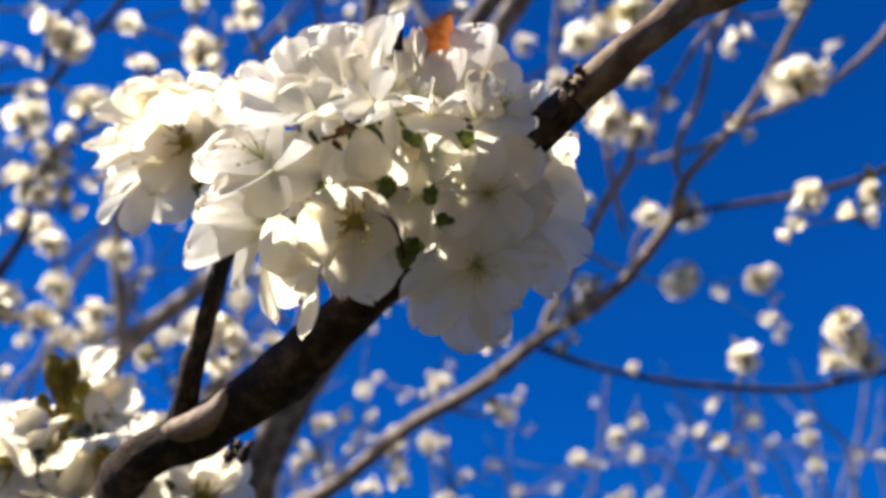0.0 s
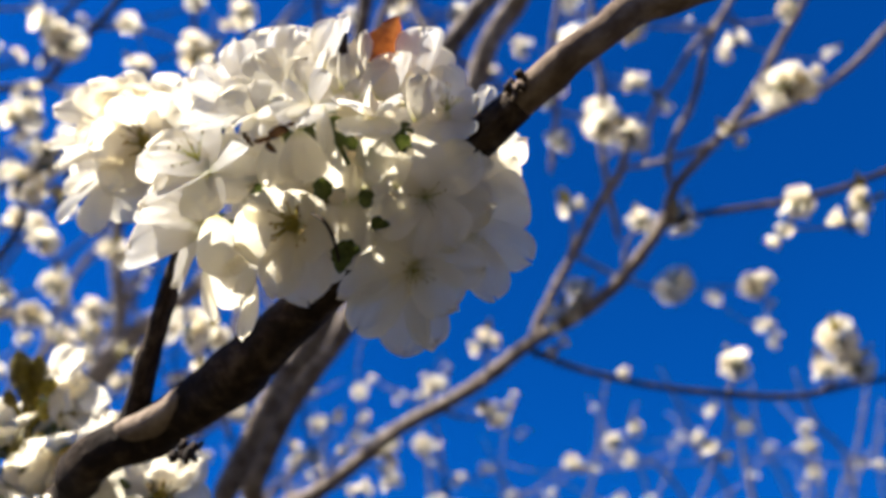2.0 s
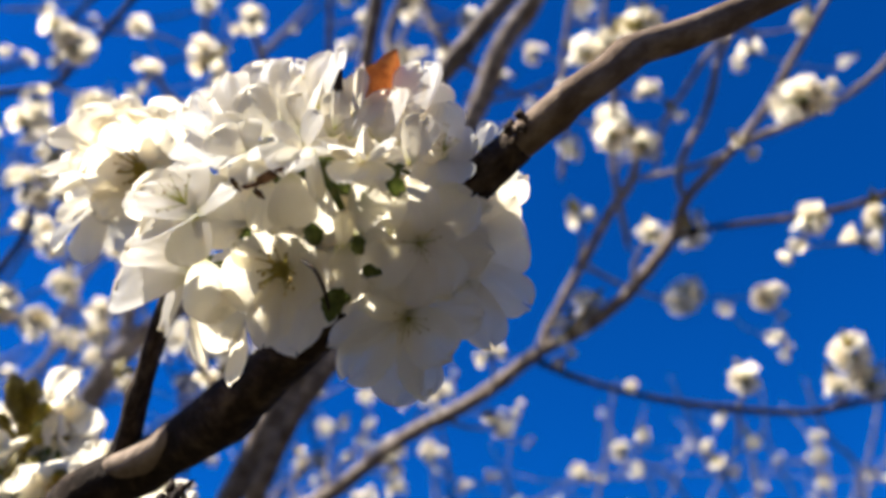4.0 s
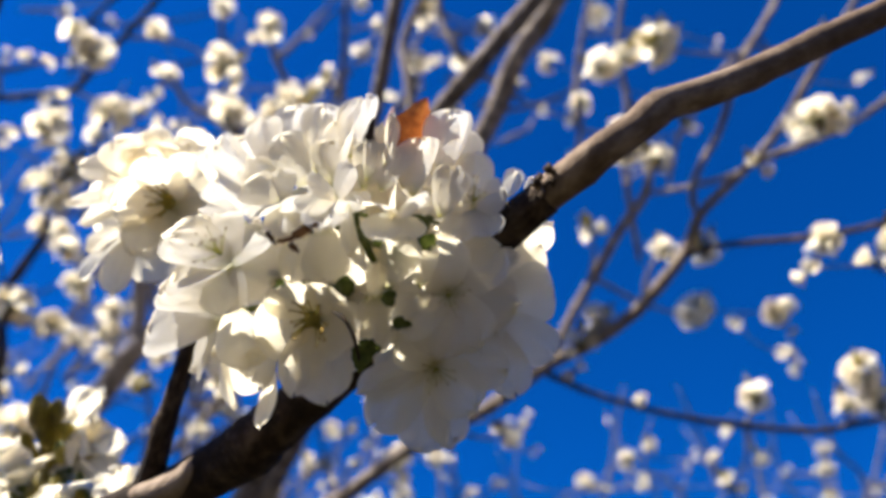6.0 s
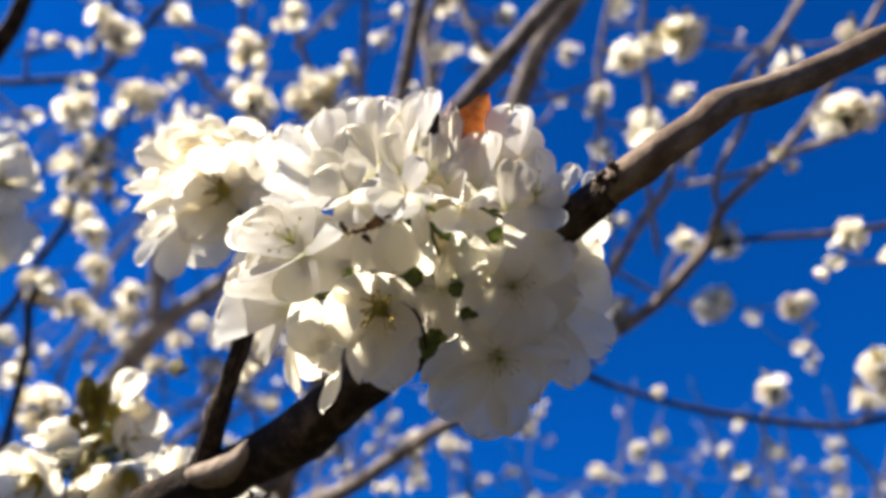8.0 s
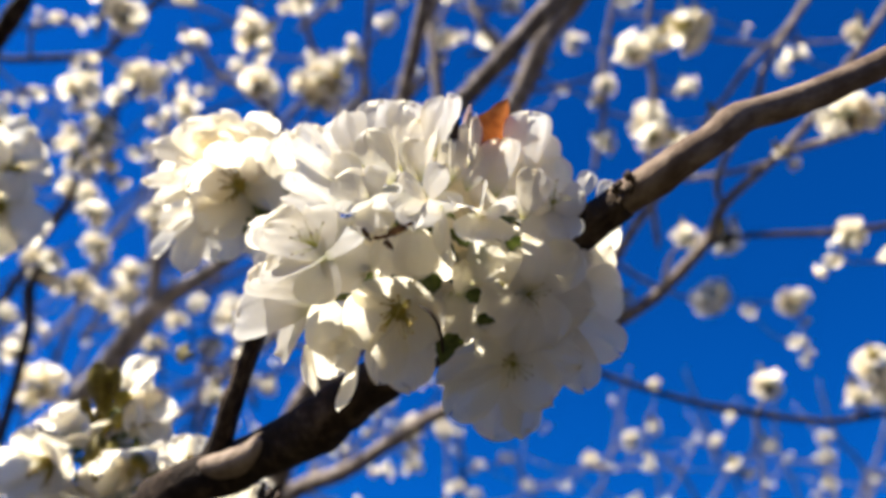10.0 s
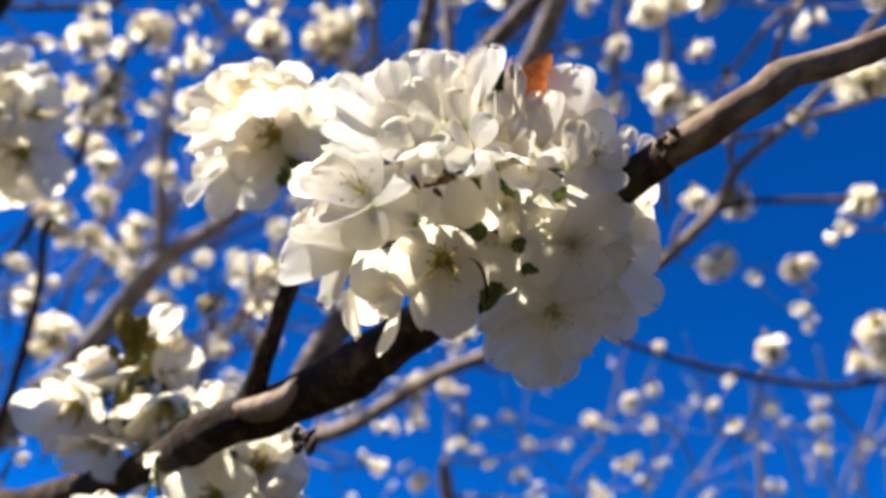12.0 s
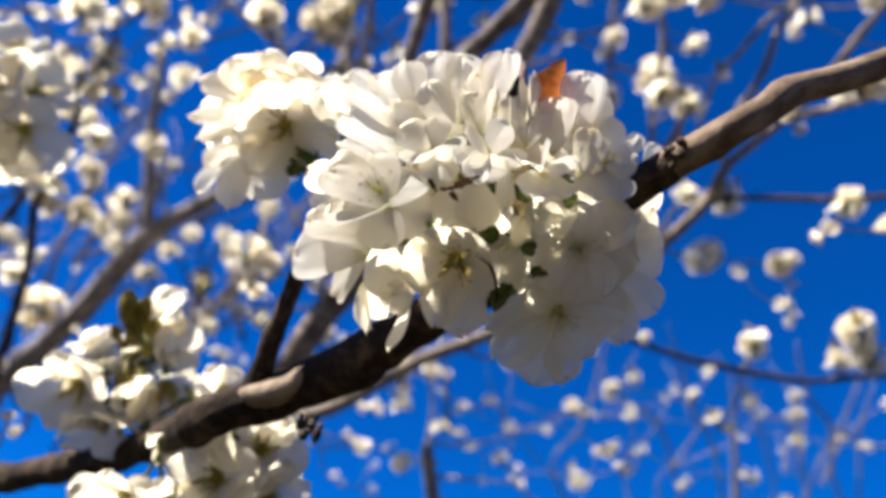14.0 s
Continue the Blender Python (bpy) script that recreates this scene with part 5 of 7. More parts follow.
petal(f, (-0.0088, 0.1287, 1.8050), (-0.0084, 0.1246, 1.8318), (0.51, -0.86, 0.00), 0.0063, "plain")
petal(f, (-0.0086, 0.1291, 1.7962), (-0.0045, 0.1285, 1.8194), (0.11, -0.99, 0.08), 0.0131, "plain")
f = bloom(bunch, BASE, (0.0056, 0.1369, 1.7969), (0.10, -0.36, 0.93), 0.0150, SPUR, False)
petal(f, (0.0011, 0.1320, 1.7975), (0.0011, 0.1292, 1.8243), (-0.21, -0.97, 0.07), 0.0166, "plain")
petal(f, (0.0082, 0.1329, 1.8066), (0.0121, 0.1293, 1.8342), (-0.11, -0.99, 0.08), 0.0199, "plain")
petal(f, (0.0130, 0.1352, 1.8056), (0.0189, 0.1320, 1.8329), (0.35, -0.93, 0.07), 0.0133, "plain")
petal(f, (0.0097, 0.1323, 1.7888), (0.0141, 0.1284, 1.8082), (0.21, -0.97, 0.07), 0.0142, "plain")
f = bloom(bunch, BASE, (0.0202, 0.1408, 1.8029), (-0.10, -0.96, -0.25), 0.0150, SPUR, SPARSE)
petal(f, (0.0202, 0.1417, 1.8015), (0.0204, 0.1303, 1.8175), (-0.10, -0.96, -0.25), 0.0153, "plain")
petal(f, (0.0193, 0.1416, 1.8029), (0.0295, 0.1318, 1.8020), (-0.10, -0.96, -0.25), 0.0161, "plain")
petal(f, (0.0211, 0.1416, 1.8027), (0.0105, 0.1323, 1.8043), (-0.10, -0.96, -0.25), 0.0156, "plain")
petal(f, (0.0208, 0.1411, 1.8045), (0.0135, 0.1371, 1.7853), (-0.10, -0.99, -0.11), 0.0158, "plain")
petal(f, (0.0196, 0.1412, 1.8045), (0.0256, 0.1359, 1.7851), (0.00, -0.98, -0.18), 0.0151, "plain")
petal(f, (0.0311, 0.1505, 1.8200), (0.0351, 0.1445, 1.8261), (-0.20, -0.91, -0.35), 0.0092, "plain")
petal(f, (0.0375, 0.1489, 1.8159), (0.0431, 0.1453, 1.8252), (-0.20, -0.91, -0.35), 0.0087, "plain")
f = bloom(bunch, BASE, (-0.0493, 0.1434, 1.8031), (-0.77, -0.62, 0.16), 0.0150, SPUR, False)
petal(f, (-0.0483, 0.1373, 1.8022), (-0.0793, 0.1577, 1.8524), (-0.30, -0.90, -0.32), 0.0162, "plain")
petal(f, (-0.0475, 0.1388, 1.7950), (-0.0752, 0.1573, 1.8316), (-0.41, -0.87, -0.29), 0.0185, "plain")
petal(f, (-0.0502, 0.1389, 1.7892), (-0.0766, 0.1558, 1.8148), (-0.30, -0.85, -0.43), 0.0151, "plain")
f = bloom(bunch, BASE, (-0.0291, 0.1458, 1.8289), (-0.25, -0.90, 0.36), 0.0150, SPUR, False)
petal(f, (-0.0293, 0.1452, 1.8302), (-0.0263, 0.1531, 1.8146), (-0.25, -0.90, 0.36), 0.0164, "plain")
petal(f, (-0.0280, 0.1457, 1.8297), (-0.0412, 0.1476, 1.8201), (-0.25, -0.90, 0.36), 0.0164, "plain")
petal(f, (-0.0282, 0.1467, 1.8287), (-0.0386, 0.1359, 1.8318), (-0.25, -0.90, 0.36), 0.0164, "plain")
petal(f, (-0.0297, 0.1469, 1.8285), (-0.0220, 0.1341, 1.8336), (-0.25, -0.90, 0.36), 0.0164, "plain")
petal(f, (-0.0304, 0.1459, 1.8295), (-0.0144, 0.1447, 1.8230), (-0.25, -0.90, 0.36), 0.0164, "plain")
f = bloom(bunch, BASE, (-0.0109, 0.1458, 1.8289), (0.00, -0.86, 0.51), 0.0150, SPUR, False)
petal(f, (-0.0120, 0.1456, 1.8299), (0.0009, 0.1489, 1.8188), (0.00, -0.86, 0.51), 0.0164, "plain")
petal(f, (-0.0105, 0.1452, 1.8302), (-0.0150, 0.1527, 1.8150), (0.00, -0.86, 0.51), 0.0164, "plain")
petal(f, (-0.0096, 0.1461, 1.8293), (-0.0250, 0.1432, 1.8245), (0.00, -0.86, 0.51), 0.0164, "plain")
petal(f, (-0.0105, 0.1470, 1.8284), (-0.0152, 0.1335, 1.8342), (0.00, -0.86, 0.51), 0.0164, "plain")
petal(f, (-0.0120, 0.1466, 1.8288), (0.0008, 0.1371, 1.8306), (0.00, -0.86, 0.51), 0.0164, "plain")
f = bloom(bunch, BASE, (0.0033, 0.1513, 1.8263), (0.12, -0.85, 0.51), 0.0150, SPUR, False)
petal(f, (0.0042, 0.1509, 1.8274), (-0.0072, 0.1555, 1.8151), (0.12, -0.85, 0.51), 0.0165, "plain")
petal(f, (0.0044, 0.1520, 1.8263), (-0.0095, 0.1436, 1.8269), (0.12, -0.85, 0.51), 0.0165, "plain")
petal(f, (0.0030, 0.1524, 1.8258), (0.0057, 0.1384, 1.8321), (0.12, -0.85, 0.51), 0.0165, "plain")
petal(f, (0.0020, 0.1516, 1.8266), (0.0174, 0.1470, 1.8235), (0.12, -0.85, 0.51), 0.0165, "plain")
petal(f, (0.0027, 0.1507, 1.8276), (0.0095, 0.1576, 1.8130), (0.12, -0.85, 0.51), 0.0165, "plain")
f = bloom(bunch, BASE, (-0.0392, 0.1573, 1.8175), (-0.62, -0.70, 0.35), 0.0150, SPUR, False)
petal(f, (-0.0400, 0.1568, 1.8186), (-0.0299, 0.1624, 1.8053), (-0.62, -0.70, 0.35), 0.0164, "plain")
petal(f, (-0.0385, 0.1568, 1.8186), (-0.0467, 0.1625, 1.8052), (-0.62, -0.70, 0.35), 0.0164, "plain")
petal(f, (-0.0380, 0.1578, 1.8176), (-0.0520, 0.1513, 1.8164), (-0.62, -0.70, 0.35), 0.0164, "plain")
petal(f, (-0.0392, 0.1585, 1.8169), (-0.0386, 0.1442, 1.8235), (-0.62, -0.70, 0.35), 0.0164, "plain")
petal(f, (-0.0405, 0.1578, 1.8176), (-0.0249, 0.1511, 1.8166), (-0.62, -0.70, 0.35), 0.0164, "plain")
f = bloom(bunch, BASE, (-0.0190, 0.1601, 1.8147), (-0.35, -0.74, 0.58), 0.0150, SPUR, False)
petal(f, (-0.0202, 0.1600, 1.8154), (-0.0055, 0.1610, 1.8067), (-0.35, -0.74, 0.58), 0.0164, "plain")
petal(f, (-0.0189, 0.1595, 1.8159), (-0.0198, 0.1671, 1.8006), (-0.35, -0.74, 0.58), 0.0164, "plain")
petal(f, (-0.0177, 0.1602, 1.8152), (-0.0325, 0.1594, 1.8083), (-0.35, -0.74, 0.58), 0.0164, "plain")
petal(f, (-0.0183, 0.1612, 1.8142), (-0.0260, 0.1485, 1.8192), (-0.35, -0.74, 0.58), 0.0164, "plain")
petal(f, (-0.0199, 0.1611, 1.8143), (-0.0093, 0.1495, 1.8182), (-0.35, -0.74, 0.58), 0.0164, "plain")
f = bloom(bunch, BASE, (-0.0028, 0.1642, 1.8134), (-0.24, -0.77, 0.60), 0.0150, SPUR, False)
petal(f, (-0.0019, 0.1639, 1.8144), (-0.0135, 0.1679, 1.8026), (-0.24, -0.77, 0.60), 0.0165, "plain")
petal(f, (-0.0017, 0.1649, 1.8133), (-0.0152, 0.1560, 1.8145), (-0.24, -0.77, 0.60), 0.0165, "plain")
petal(f, (-0.0031, 0.1654, 1.8128), (0.0002, 0.1512, 1.8193), (-0.24, -0.77, 0.60), 0.0165, "plain")
petal(f, (-0.0042, 0.1646, 1.8137), (0.0115, 0.1601, 1.8105), (-0.24, -0.77, 0.60), 0.0165, "plain")
petal(f, (-0.0034, 0.1636, 1.8146), (0.0030, 0.1704, 1.8001), (-0.24, -0.77, 0.60), 0.0165, "plain")
f = bloom(bunch, BASE, (0.0116, 0.1710, 1.8122), (0.14, -0.87, 0.48), 0.0150, SPUR, False)
petal(f, (0.0106, 0.1720, 1.8119), (0.0218, 0.1607, 1.8155), (0.14, -0.87, 0.48), 0.0168, "plain")
petal(f, (0.0104, 0.1709, 1.8130), (0.0243, 0.1727, 1.8035), (0.14, -0.87, 0.48), 0.0168, "plain")
petal(f, (0.0118, 0.1704, 1.8135), (0.0089, 0.1781, 1.7981), (0.14, -0.87, 0.48), 0.0168, "plain")
petal(f, (0.0129, 0.1712, 1.8127), (-0.0031, 0.1694, 1.8068), (0.14, -0.87, 0.48), 0.0168, "plain")
petal(f, (0.0122, 0.1722, 1.8117), (0.0049, 0.1586, 1.8175), (0.14, -0.87, 0.48), 0.0168, "plain")
f = bloom(bunch, BASE, (-0.0334, 0.1728, 1.8048), (-0.65, -0.18, 0.74), 0.0150, SPUR, False)
petal(f, (-0.0335, 0.1741, 1.8042), (-0.0314, 0.1595, 1.8111), (-0.65, -0.18, 0.74), 0.0165, "plain")
petal(f, (-0.0347, 0.1733, 1.8049), (-0.0187, 0.1673, 1.8032), (-0.65, -0.18, 0.74), 0.0165, "plain")
petal(f, (-0.0341, 0.1723, 1.8059), (-0.0254, 0.1783, 1.7922), (-0.65, -0.18, 0.74), 0.0165, "plain")
petal(f, (-0.0325, 0.1724, 1.8058), (-0.0422, 0.1772, 1.7933), (-0.65, -0.18, 0.74), 0.0165, "plain")
petal(f, (-0.0322, 0.1735, 1.8047), (-0.0459, 0.1656, 1.8049), (-0.65, -0.18, 0.74), 0.0165, "plain")
f = bloom(bunch, BASE, (-0.0132, 0.1813, 1.8020), (-0.38, -0.18, 0.91), 0.0150, SPUR, False)
petal(f, (-0.0131, 0.1825, 1.8014), (-0.0147, 0.1677, 1.8085), (-0.38, -0.18, 0.91), 0.0168, "plain")
petal(f, (-0.0145, 0.1820, 1.8019), (0.0003, 0.1736, 1.8026), (-0.38, -0.18, 0.91), 0.0168, "plain")
petal(f, (-0.0141, 0.1809, 1.8030), (-0.0030, 0.1855, 1.7907), (-0.38, -0.18, 0.91), 0.0168, "plain")
petal(f, (-0.0126, 0.1807, 1.8032), (-0.0201, 0.1869, 1.7892), (-0.38, -0.18, 0.91), 0.0168, "plain")
petal(f, (-0.0119, 0.1817, 1.8021), (-0.0273, 0.1759, 1.8002), (-0.38, -0.18, 0.91), 0.0168, "plain")
f = bloom(bunch, BASE, (0.0198, 0.1769, 1.8064), (0.30, -0.85, 0.43), 0.0150, SPUR, False)
petal(f, (0.0195, 0.1763, 1.8076), (0.0229, 0.1836, 1.7925), (0.30, -0.85, 0.43), 0.0168, "plain")
petal(f, (0.0210, 0.1767, 1.8072), (0.0070, 0.1790, 1.7971), (0.30, -0.85, 0.43), 0.0168, "plain")
petal(f, (0.0209, 0.1778, 1.8061), (0.0083, 0.1669, 1.8092), (0.30, -0.85, 0.43), 0.0168, "plain")
petal(f, (0.0193, 0.1781, 1.8058), (0.0250, 0.1641, 1.8121), (0.30, -0.85, 0.43), 0.0168, "plain")
petal(f, (0.0185, 0.1771, 1.8068), (0.0340, 0.1744, 1.8018), (0.30, -0.85, 0.43), 0.0168, "plain")
f = bloom(bunch, BASE, (-0.0533, 0.1644, 1.8104), (-0.84, -0.51, 0.17), 0.0150, SPUR, False)
petal(f, (-0.0521, 0.1648, 1.8107), (-0.0665, 0.1605, 1.8072), (-0.84, -0.51, 0.17), 0.0164, "plain")
petal(f, (-0.0531, 0.1656, 1.8098), (-0.0556, 0.1515, 1.8162), (-0.84, -0.51, 0.17), 0.0164, "plain")
petal(f, (-0.0545, 0.1652, 1.8102), (-0.0401, 0.1560, 1.8117), (-0.84, -0.51, 0.17), 0.0164, "plain")
petal(f, (-0.0544, 0.1641, 1.8113), (-0.0414, 0.1678, 1.7999), (-0.84, -0.51, 0.17), 0.0164, "plain")
petal(f, (-0.0529, 0.1638, 1.8116), (-0.0577, 0.1706, 1.7971), (-0.84, -0.51, 0.17), 0.0164, "plain")
f = bloom(bunch, BASE, (0.0012, 0.1856, 1.7976), (0.00, 0.11, 0.99), 0.0150, SPUR, False)
petal(f, (0.0014, 0.1850, 1.7989), (-0.0001, 0.1925, 1.7837), (0.00, 0.11, 0.99), 0.0168, "plain")
petal(f, (0.0025, 0.1857, 1.7982), (-0.0130, 0.1845, 1.7917), (0.00, 0.11, 0.99), 0.0168, "plain")
petal(f, (0.0019, 0.1868, 1.7971), (-0.0063, 0.1734, 1.8028), (0.00, 0.11, 0.99), 0.0168, "plain")
petal(f, (0.0004, 0.1867, 1.7972), (0.0108, 0.1744, 1.8017), (0.00, 0.11, 0.99), 0.0168, "plain")
petal(f, (0.0000, 0.1856, 1.7983), (0.0146, 0.1863, 1.7899), (0.00, 0.11, 0.99), 0.0168, "plain")
f = bloom(bunch, BASE, (-0.0445, 0.1704, 1.7988), (-0.81, -0.57, -0.11), 0.0150, SPUR, False)
petal(f, (-0.0453, 0.1699, 1.7999), (-0.0365, 0.1756, 1.7864), (-0.81, -0.57, -0.11), 0.0162, "plain")
petal(f, (-0.0438, 0.1700, 1.7998), (-0.0530, 0.1745, 1.7875), (-0.81, -0.57, -0.11), 0.0162, "plain")
petal(f, (-0.0434, 0.1710, 1.7987), (-0.0566, 0.1632, 1.7989), (-0.81, -0.57, -0.11), 0.0162, "plain")
petal(f, (-0.0447, 0.1716, 1.7982), (-0.0424, 0.1572, 1.8048), (-0.81, -0.57, -0.11), 0.0162, "plain")
petal(f, (-0.0459, 0.1708, 1.7989), (-0.0300, 0.1649, 1.7971), (-0.81, -0.57, -0.11), 0.0162, "plain")
f = bloom(bunch, BASE, (0.0155, 0.1858, 1.7918), (0.49, 0.34, 0.80), 0.0150, SPUR, False)
petal(f, (0.0144, 0.1855, 1.7927), (0.0267, 0.1883, 1.7822), (0.49, 0.34, 0.80), 0.0165, "plain")
petal(f, (0.0159, 0.1852, 1.7930), (0.0106, 0.1919, 1.7786), (0.49, 0.34, 0.80), 0.0165, "plain")
petal(f, (0.0168, 0.1861, 1.7921), (0.0008, 0.1822, 1.7883), (0.49, 0.34, 0.80), 0.0165, "plain")
petal(f, (0.0159, 0.1870, 1.7913), (0.0108, 0.1726, 1.7979), (0.49, 0.34, 0.80), 0.0165, "plain")
petal(f, (0.0144, 0.1866, 1.7916), (0.0269, 0.1764, 1.7941), (0.49, 0.34, 0.80), 0.0165, "plain")
# three rear flowers added to keep sun patches off the right flank
f = bloom(bunch, BASE, (0.0233, 0.1652, 1.8082), (0.27, -0.96, 0.00), 0.0150, SPUR, False)
petal(f, (0.0230, 0.1646, 1.8094), (0.0269, 0.1717, 1.7946), (0.27, -0.96, 0.00), 0.0164, "plain")
petal(f, (0.0244, 0.1650, 1.8090), (0.0112, 0.1677, 1.7985), (0.27, -0.96, 0.00), 0.0164, "plain")
petal(f, (0.0244, 0.1660, 1.8079), (0.0116, 0.1559, 1.8104), (0.27, -0.96, 0.00), 0.0164, "plain")
petal(f, (0.0229, 0.1664, 1.8076), (0.0277, 0.1526, 1.8137), (0.27, -0.96, 0.00), 0.0164, "plain")
petal(f, (0.0221, 0.1655, 1.8085), (0.0371, 0.1624, 1.8039), (0.27, -0.96, 0.00), 0.0164, "plain")
f = bloom(bunch, BASE, (0.0171, 0.1584, 1.8107), (0.13, -0.99, 0.09), 0.0150, SPUR, False)
petal(f, (0.0162, 0.1593, 1.8105), (0.0273, 0.1488, 1.8132), (0.13, -0.99, 0.09), 0.0162, "plain")
petal(f, (0.0160, 0.1582, 1.8115), (0.0288, 0.1605, 1.8016), (0.13, -0.99, 0.09), 0.0162, "plain")
petal(f, (0.0174, 0.1578, 1.8120), (0.0137, 0.1651, 1.7970), (0.13, -0.99, 0.09), 0.0162, "plain")
petal(f, (0.0184, 0.1586, 1.8112), (0.0028, 0.1563, 1.8058), (0.13, -0.99, 0.09), 0.0162, "plain")
petal(f, (0.0176, 0.1595, 1.8102), (0.0112, 0.1462, 1.8158), (0.13, -0.99, 0.09), 0.0162, "plain")
f = bloom(bunch, BASE, (0.0297, 0.1721, 1.8055), (0.42, -0.90, -0.10), 0.0150, SPUR, False)
petal(f, (0.0294, 0.1733, 1.8049), (0.0329, 0.1591, 1.8115), (0.42, -0.90, -0.10), 0.0165, "plain")
petal(f, (0.0284, 0.1725, 1.8058), (0.0435, 0.1684, 1.8022), (0.42, -0.90, -0.10), 0.0165, "plain")
petal(f, (0.0293, 0.1715, 1.8067), (0.0343, 0.1784, 1.7922), (0.42, -0.90, -0.10), 0.0165, "plain")
petal(f, (0.0308, 0.1718, 1.8064), (0.0180, 0.1753, 1.7952), (0.42, -0.90, -0.10), 0.0165, "plain")
petal(f, (0.0309, 0.1729, 1.8053), (0.0171, 0.1634, 1.8072), (0.42, -0.90, -0.10), 0.0165, "plain")
f = bloom(bunch, BASE, (0.0129, 0.1664, 1.7971), (0.12, -0.90, -0.41), 0.0150, SPUR, False)
petal(f, (0.0128, 0.1675, 1.7965), (0.0144, 0.1534, 1.8030), (0.12, -0.90, -0.41), 0.0159, "plain")
petal(f, (0.0117, 0.1668, 1.7973), (0.0263, 0.1613, 1.7951), (0.12, -0.90, -0.41), 0.0159, "plain")
petal(f, (0.0123, 0.1659, 1.7982), (0.0193, 0.1717, 1.7847), (0.12, -0.90, -0.41), 0.0159, "plain")
petal(f, (0.0138, 0.1660, 1.7981), (0.0032, 0.1702, 1.7861), (0.12, -0.90, -0.41), 0.0159, "plain")
petal(f, (0.0141, 0.1670, 1.7971), (0.0002, 0.1589, 1.7974), (0.12, -0.90, -0.41), 0.0159, "plain")
# three inner flowers, hidden by front petals, added to close sunlit slits
f = bloom(bunch, BASE, (-0.0081, 0.1534, 1.7903), (0.00, -0.71, -0.71), 0.0150, SPUR, False)
petal(f, (-0.0083, 0.1545, 1.7898), (-0.0068, 0.1410, 1.7956), (0.00, -0.71, -0.71), 0.0150, "plain")
petal(f, (-0.0093, 0.1538, 1.7904), (0.0048, 0.1482, 1.7884), (0.00, -0.71, -0.71), 0.0150, "plain")
petal(f, (-0.0088, 0.1529, 1.7914), (-0.0013, 0.1581, 1.7784), (0.00, -0.71, -0.71), 0.0150, "plain")
petal(f, (-0.0074, 0.1530, 1.7913), (-0.0166, 0.1572, 1.7794), (0.00, -0.71, -0.71), 0.0150, "plain")
petal(f, (-0.0071, 0.1540, 1.7903), (-0.0200, 0.1466, 1.7900), (0.00, -0.71, -0.71), 0.0150, "plain")
f = bloom(bunch, BASE, (0.0086, 0.1546, 1.7919), (0.10, -0.77, -0.63), 0.0150, SPUR, False)
petal(f, (0.0081, 0.1541, 1.7930), (0.0137, 0.1600, 1.7794), (0.10, -0.77, -0.63), 0.0152, "plain")
petal(f, (0.0095, 0.1543, 1.7928), (-0.0014, 0.1576, 1.7818), (0.10, -0.77, -0.63), 0.0152, "plain")
petal(f, (0.0096, 0.1554, 1.7918), (-0.0029, 0.1468, 1.7927), (0.10, -0.77, -0.63), 0.0152, "plain")
petal(f, (0.0083, 0.1558, 1.7914), (0.0113, 0.1424, 1.7970), (0.10, -0.77, -0.63), 0.0152, "plain")
petal(f, (0.0074, 0.1550, 1.7921), (0.0215, 0.1506, 1.7888), (0.10, -0.77, -0.63), 0.0152, "plain")
f = bloom(bunch, BASE, (-0.0194, 0.1606, 1.7859), (0.00, -0.63, -0.77), 0.0150, SPUR, False)
petal(f, (-0.0191, 0.1600, 1.7871), (-0.0228, 0.1662, 1.7732), (0.00, -0.63, -0.77), 0.0152, "plain")
petal(f, (-0.0182, 0.1608, 1.7863), (-0.0322, 0.1575, 1.7819), (0.00, -0.63, -0.77), 0.0152, "plain")
petal(f, (-0.0190, 0.1617, 1.7854), (-0.0234, 0.1485, 1.7909), (0.00, -0.63, -0.77), 0.0152, "plain")
petal(f, (-0.0204, 0.1614, 1.7857), (-0.0086, 0.1516, 1.7878), (0.00, -0.63, -0.77), 0.0152, "plain")
petal(f, (-0.0204, 0.1604, 1.7867), (-0.0082, 0.1626, 1.7768), (0.00, -0.63, -0.77), 0.0152, "plain")
f = bloom(bunch, BASE, (-0.0045, 0.1441, 1.8024), (0.00, -0.93, -0.36), 0.0150, SPUR, False)
petal(f, (-0.0035, 0.1448, 1.8023), (-0.0151, 0.1357, 1.8037), (0.00, -0.93, -0.36), 0.0152, "plain")
petal(f, (-0.0049, 0.1452, 1.8020), (-0.0004, 0.1323, 1.8072), (0.00, -0.93, -0.36), 0.0152, "plain")
petal(f, (-0.0057, 0.1443, 1.8028), (0.0088, 0.1411, 1.7984), (0.00, -0.93, -0.36), 0.0152, "plain")
petal(f, (-0.0049, 0.1435, 1.8036), (-0.0002, 0.1500, 1.7895), (0.00, -0.93, -0.36), 0.0152, "plain")
petal(f, (-0.0035, 0.1438, 1.8033), (-0.0150, 0.1467, 1.7927), (0.00, -0.93, -0.36), 0.0152, "plain")
f = bloom(bunch, BASE, (-0.0368, 0.1572, 1.7950), (-0.10, -0.70, -0.70), 0.0150, SPUR, False)
petal(f, (-0.0365, 0.1583, 1.7945), (-0.0403, 0.1450, 1.8000), (-0.10, -0.70, -0.70), 0.0154, "plain")
petal(f, (-0.0379, 0.1580, 1.7948), (-0.0253, 0.1484, 1.7967), (-0.10, -0.70, -0.70), 0.0154, "plain")
petal(f, (-0.0379, 0.1569, 1.7958), (-0.0252, 0.1595, 1.7856), (-0.10, -0.70, -0.70), 0.0154, "plain")
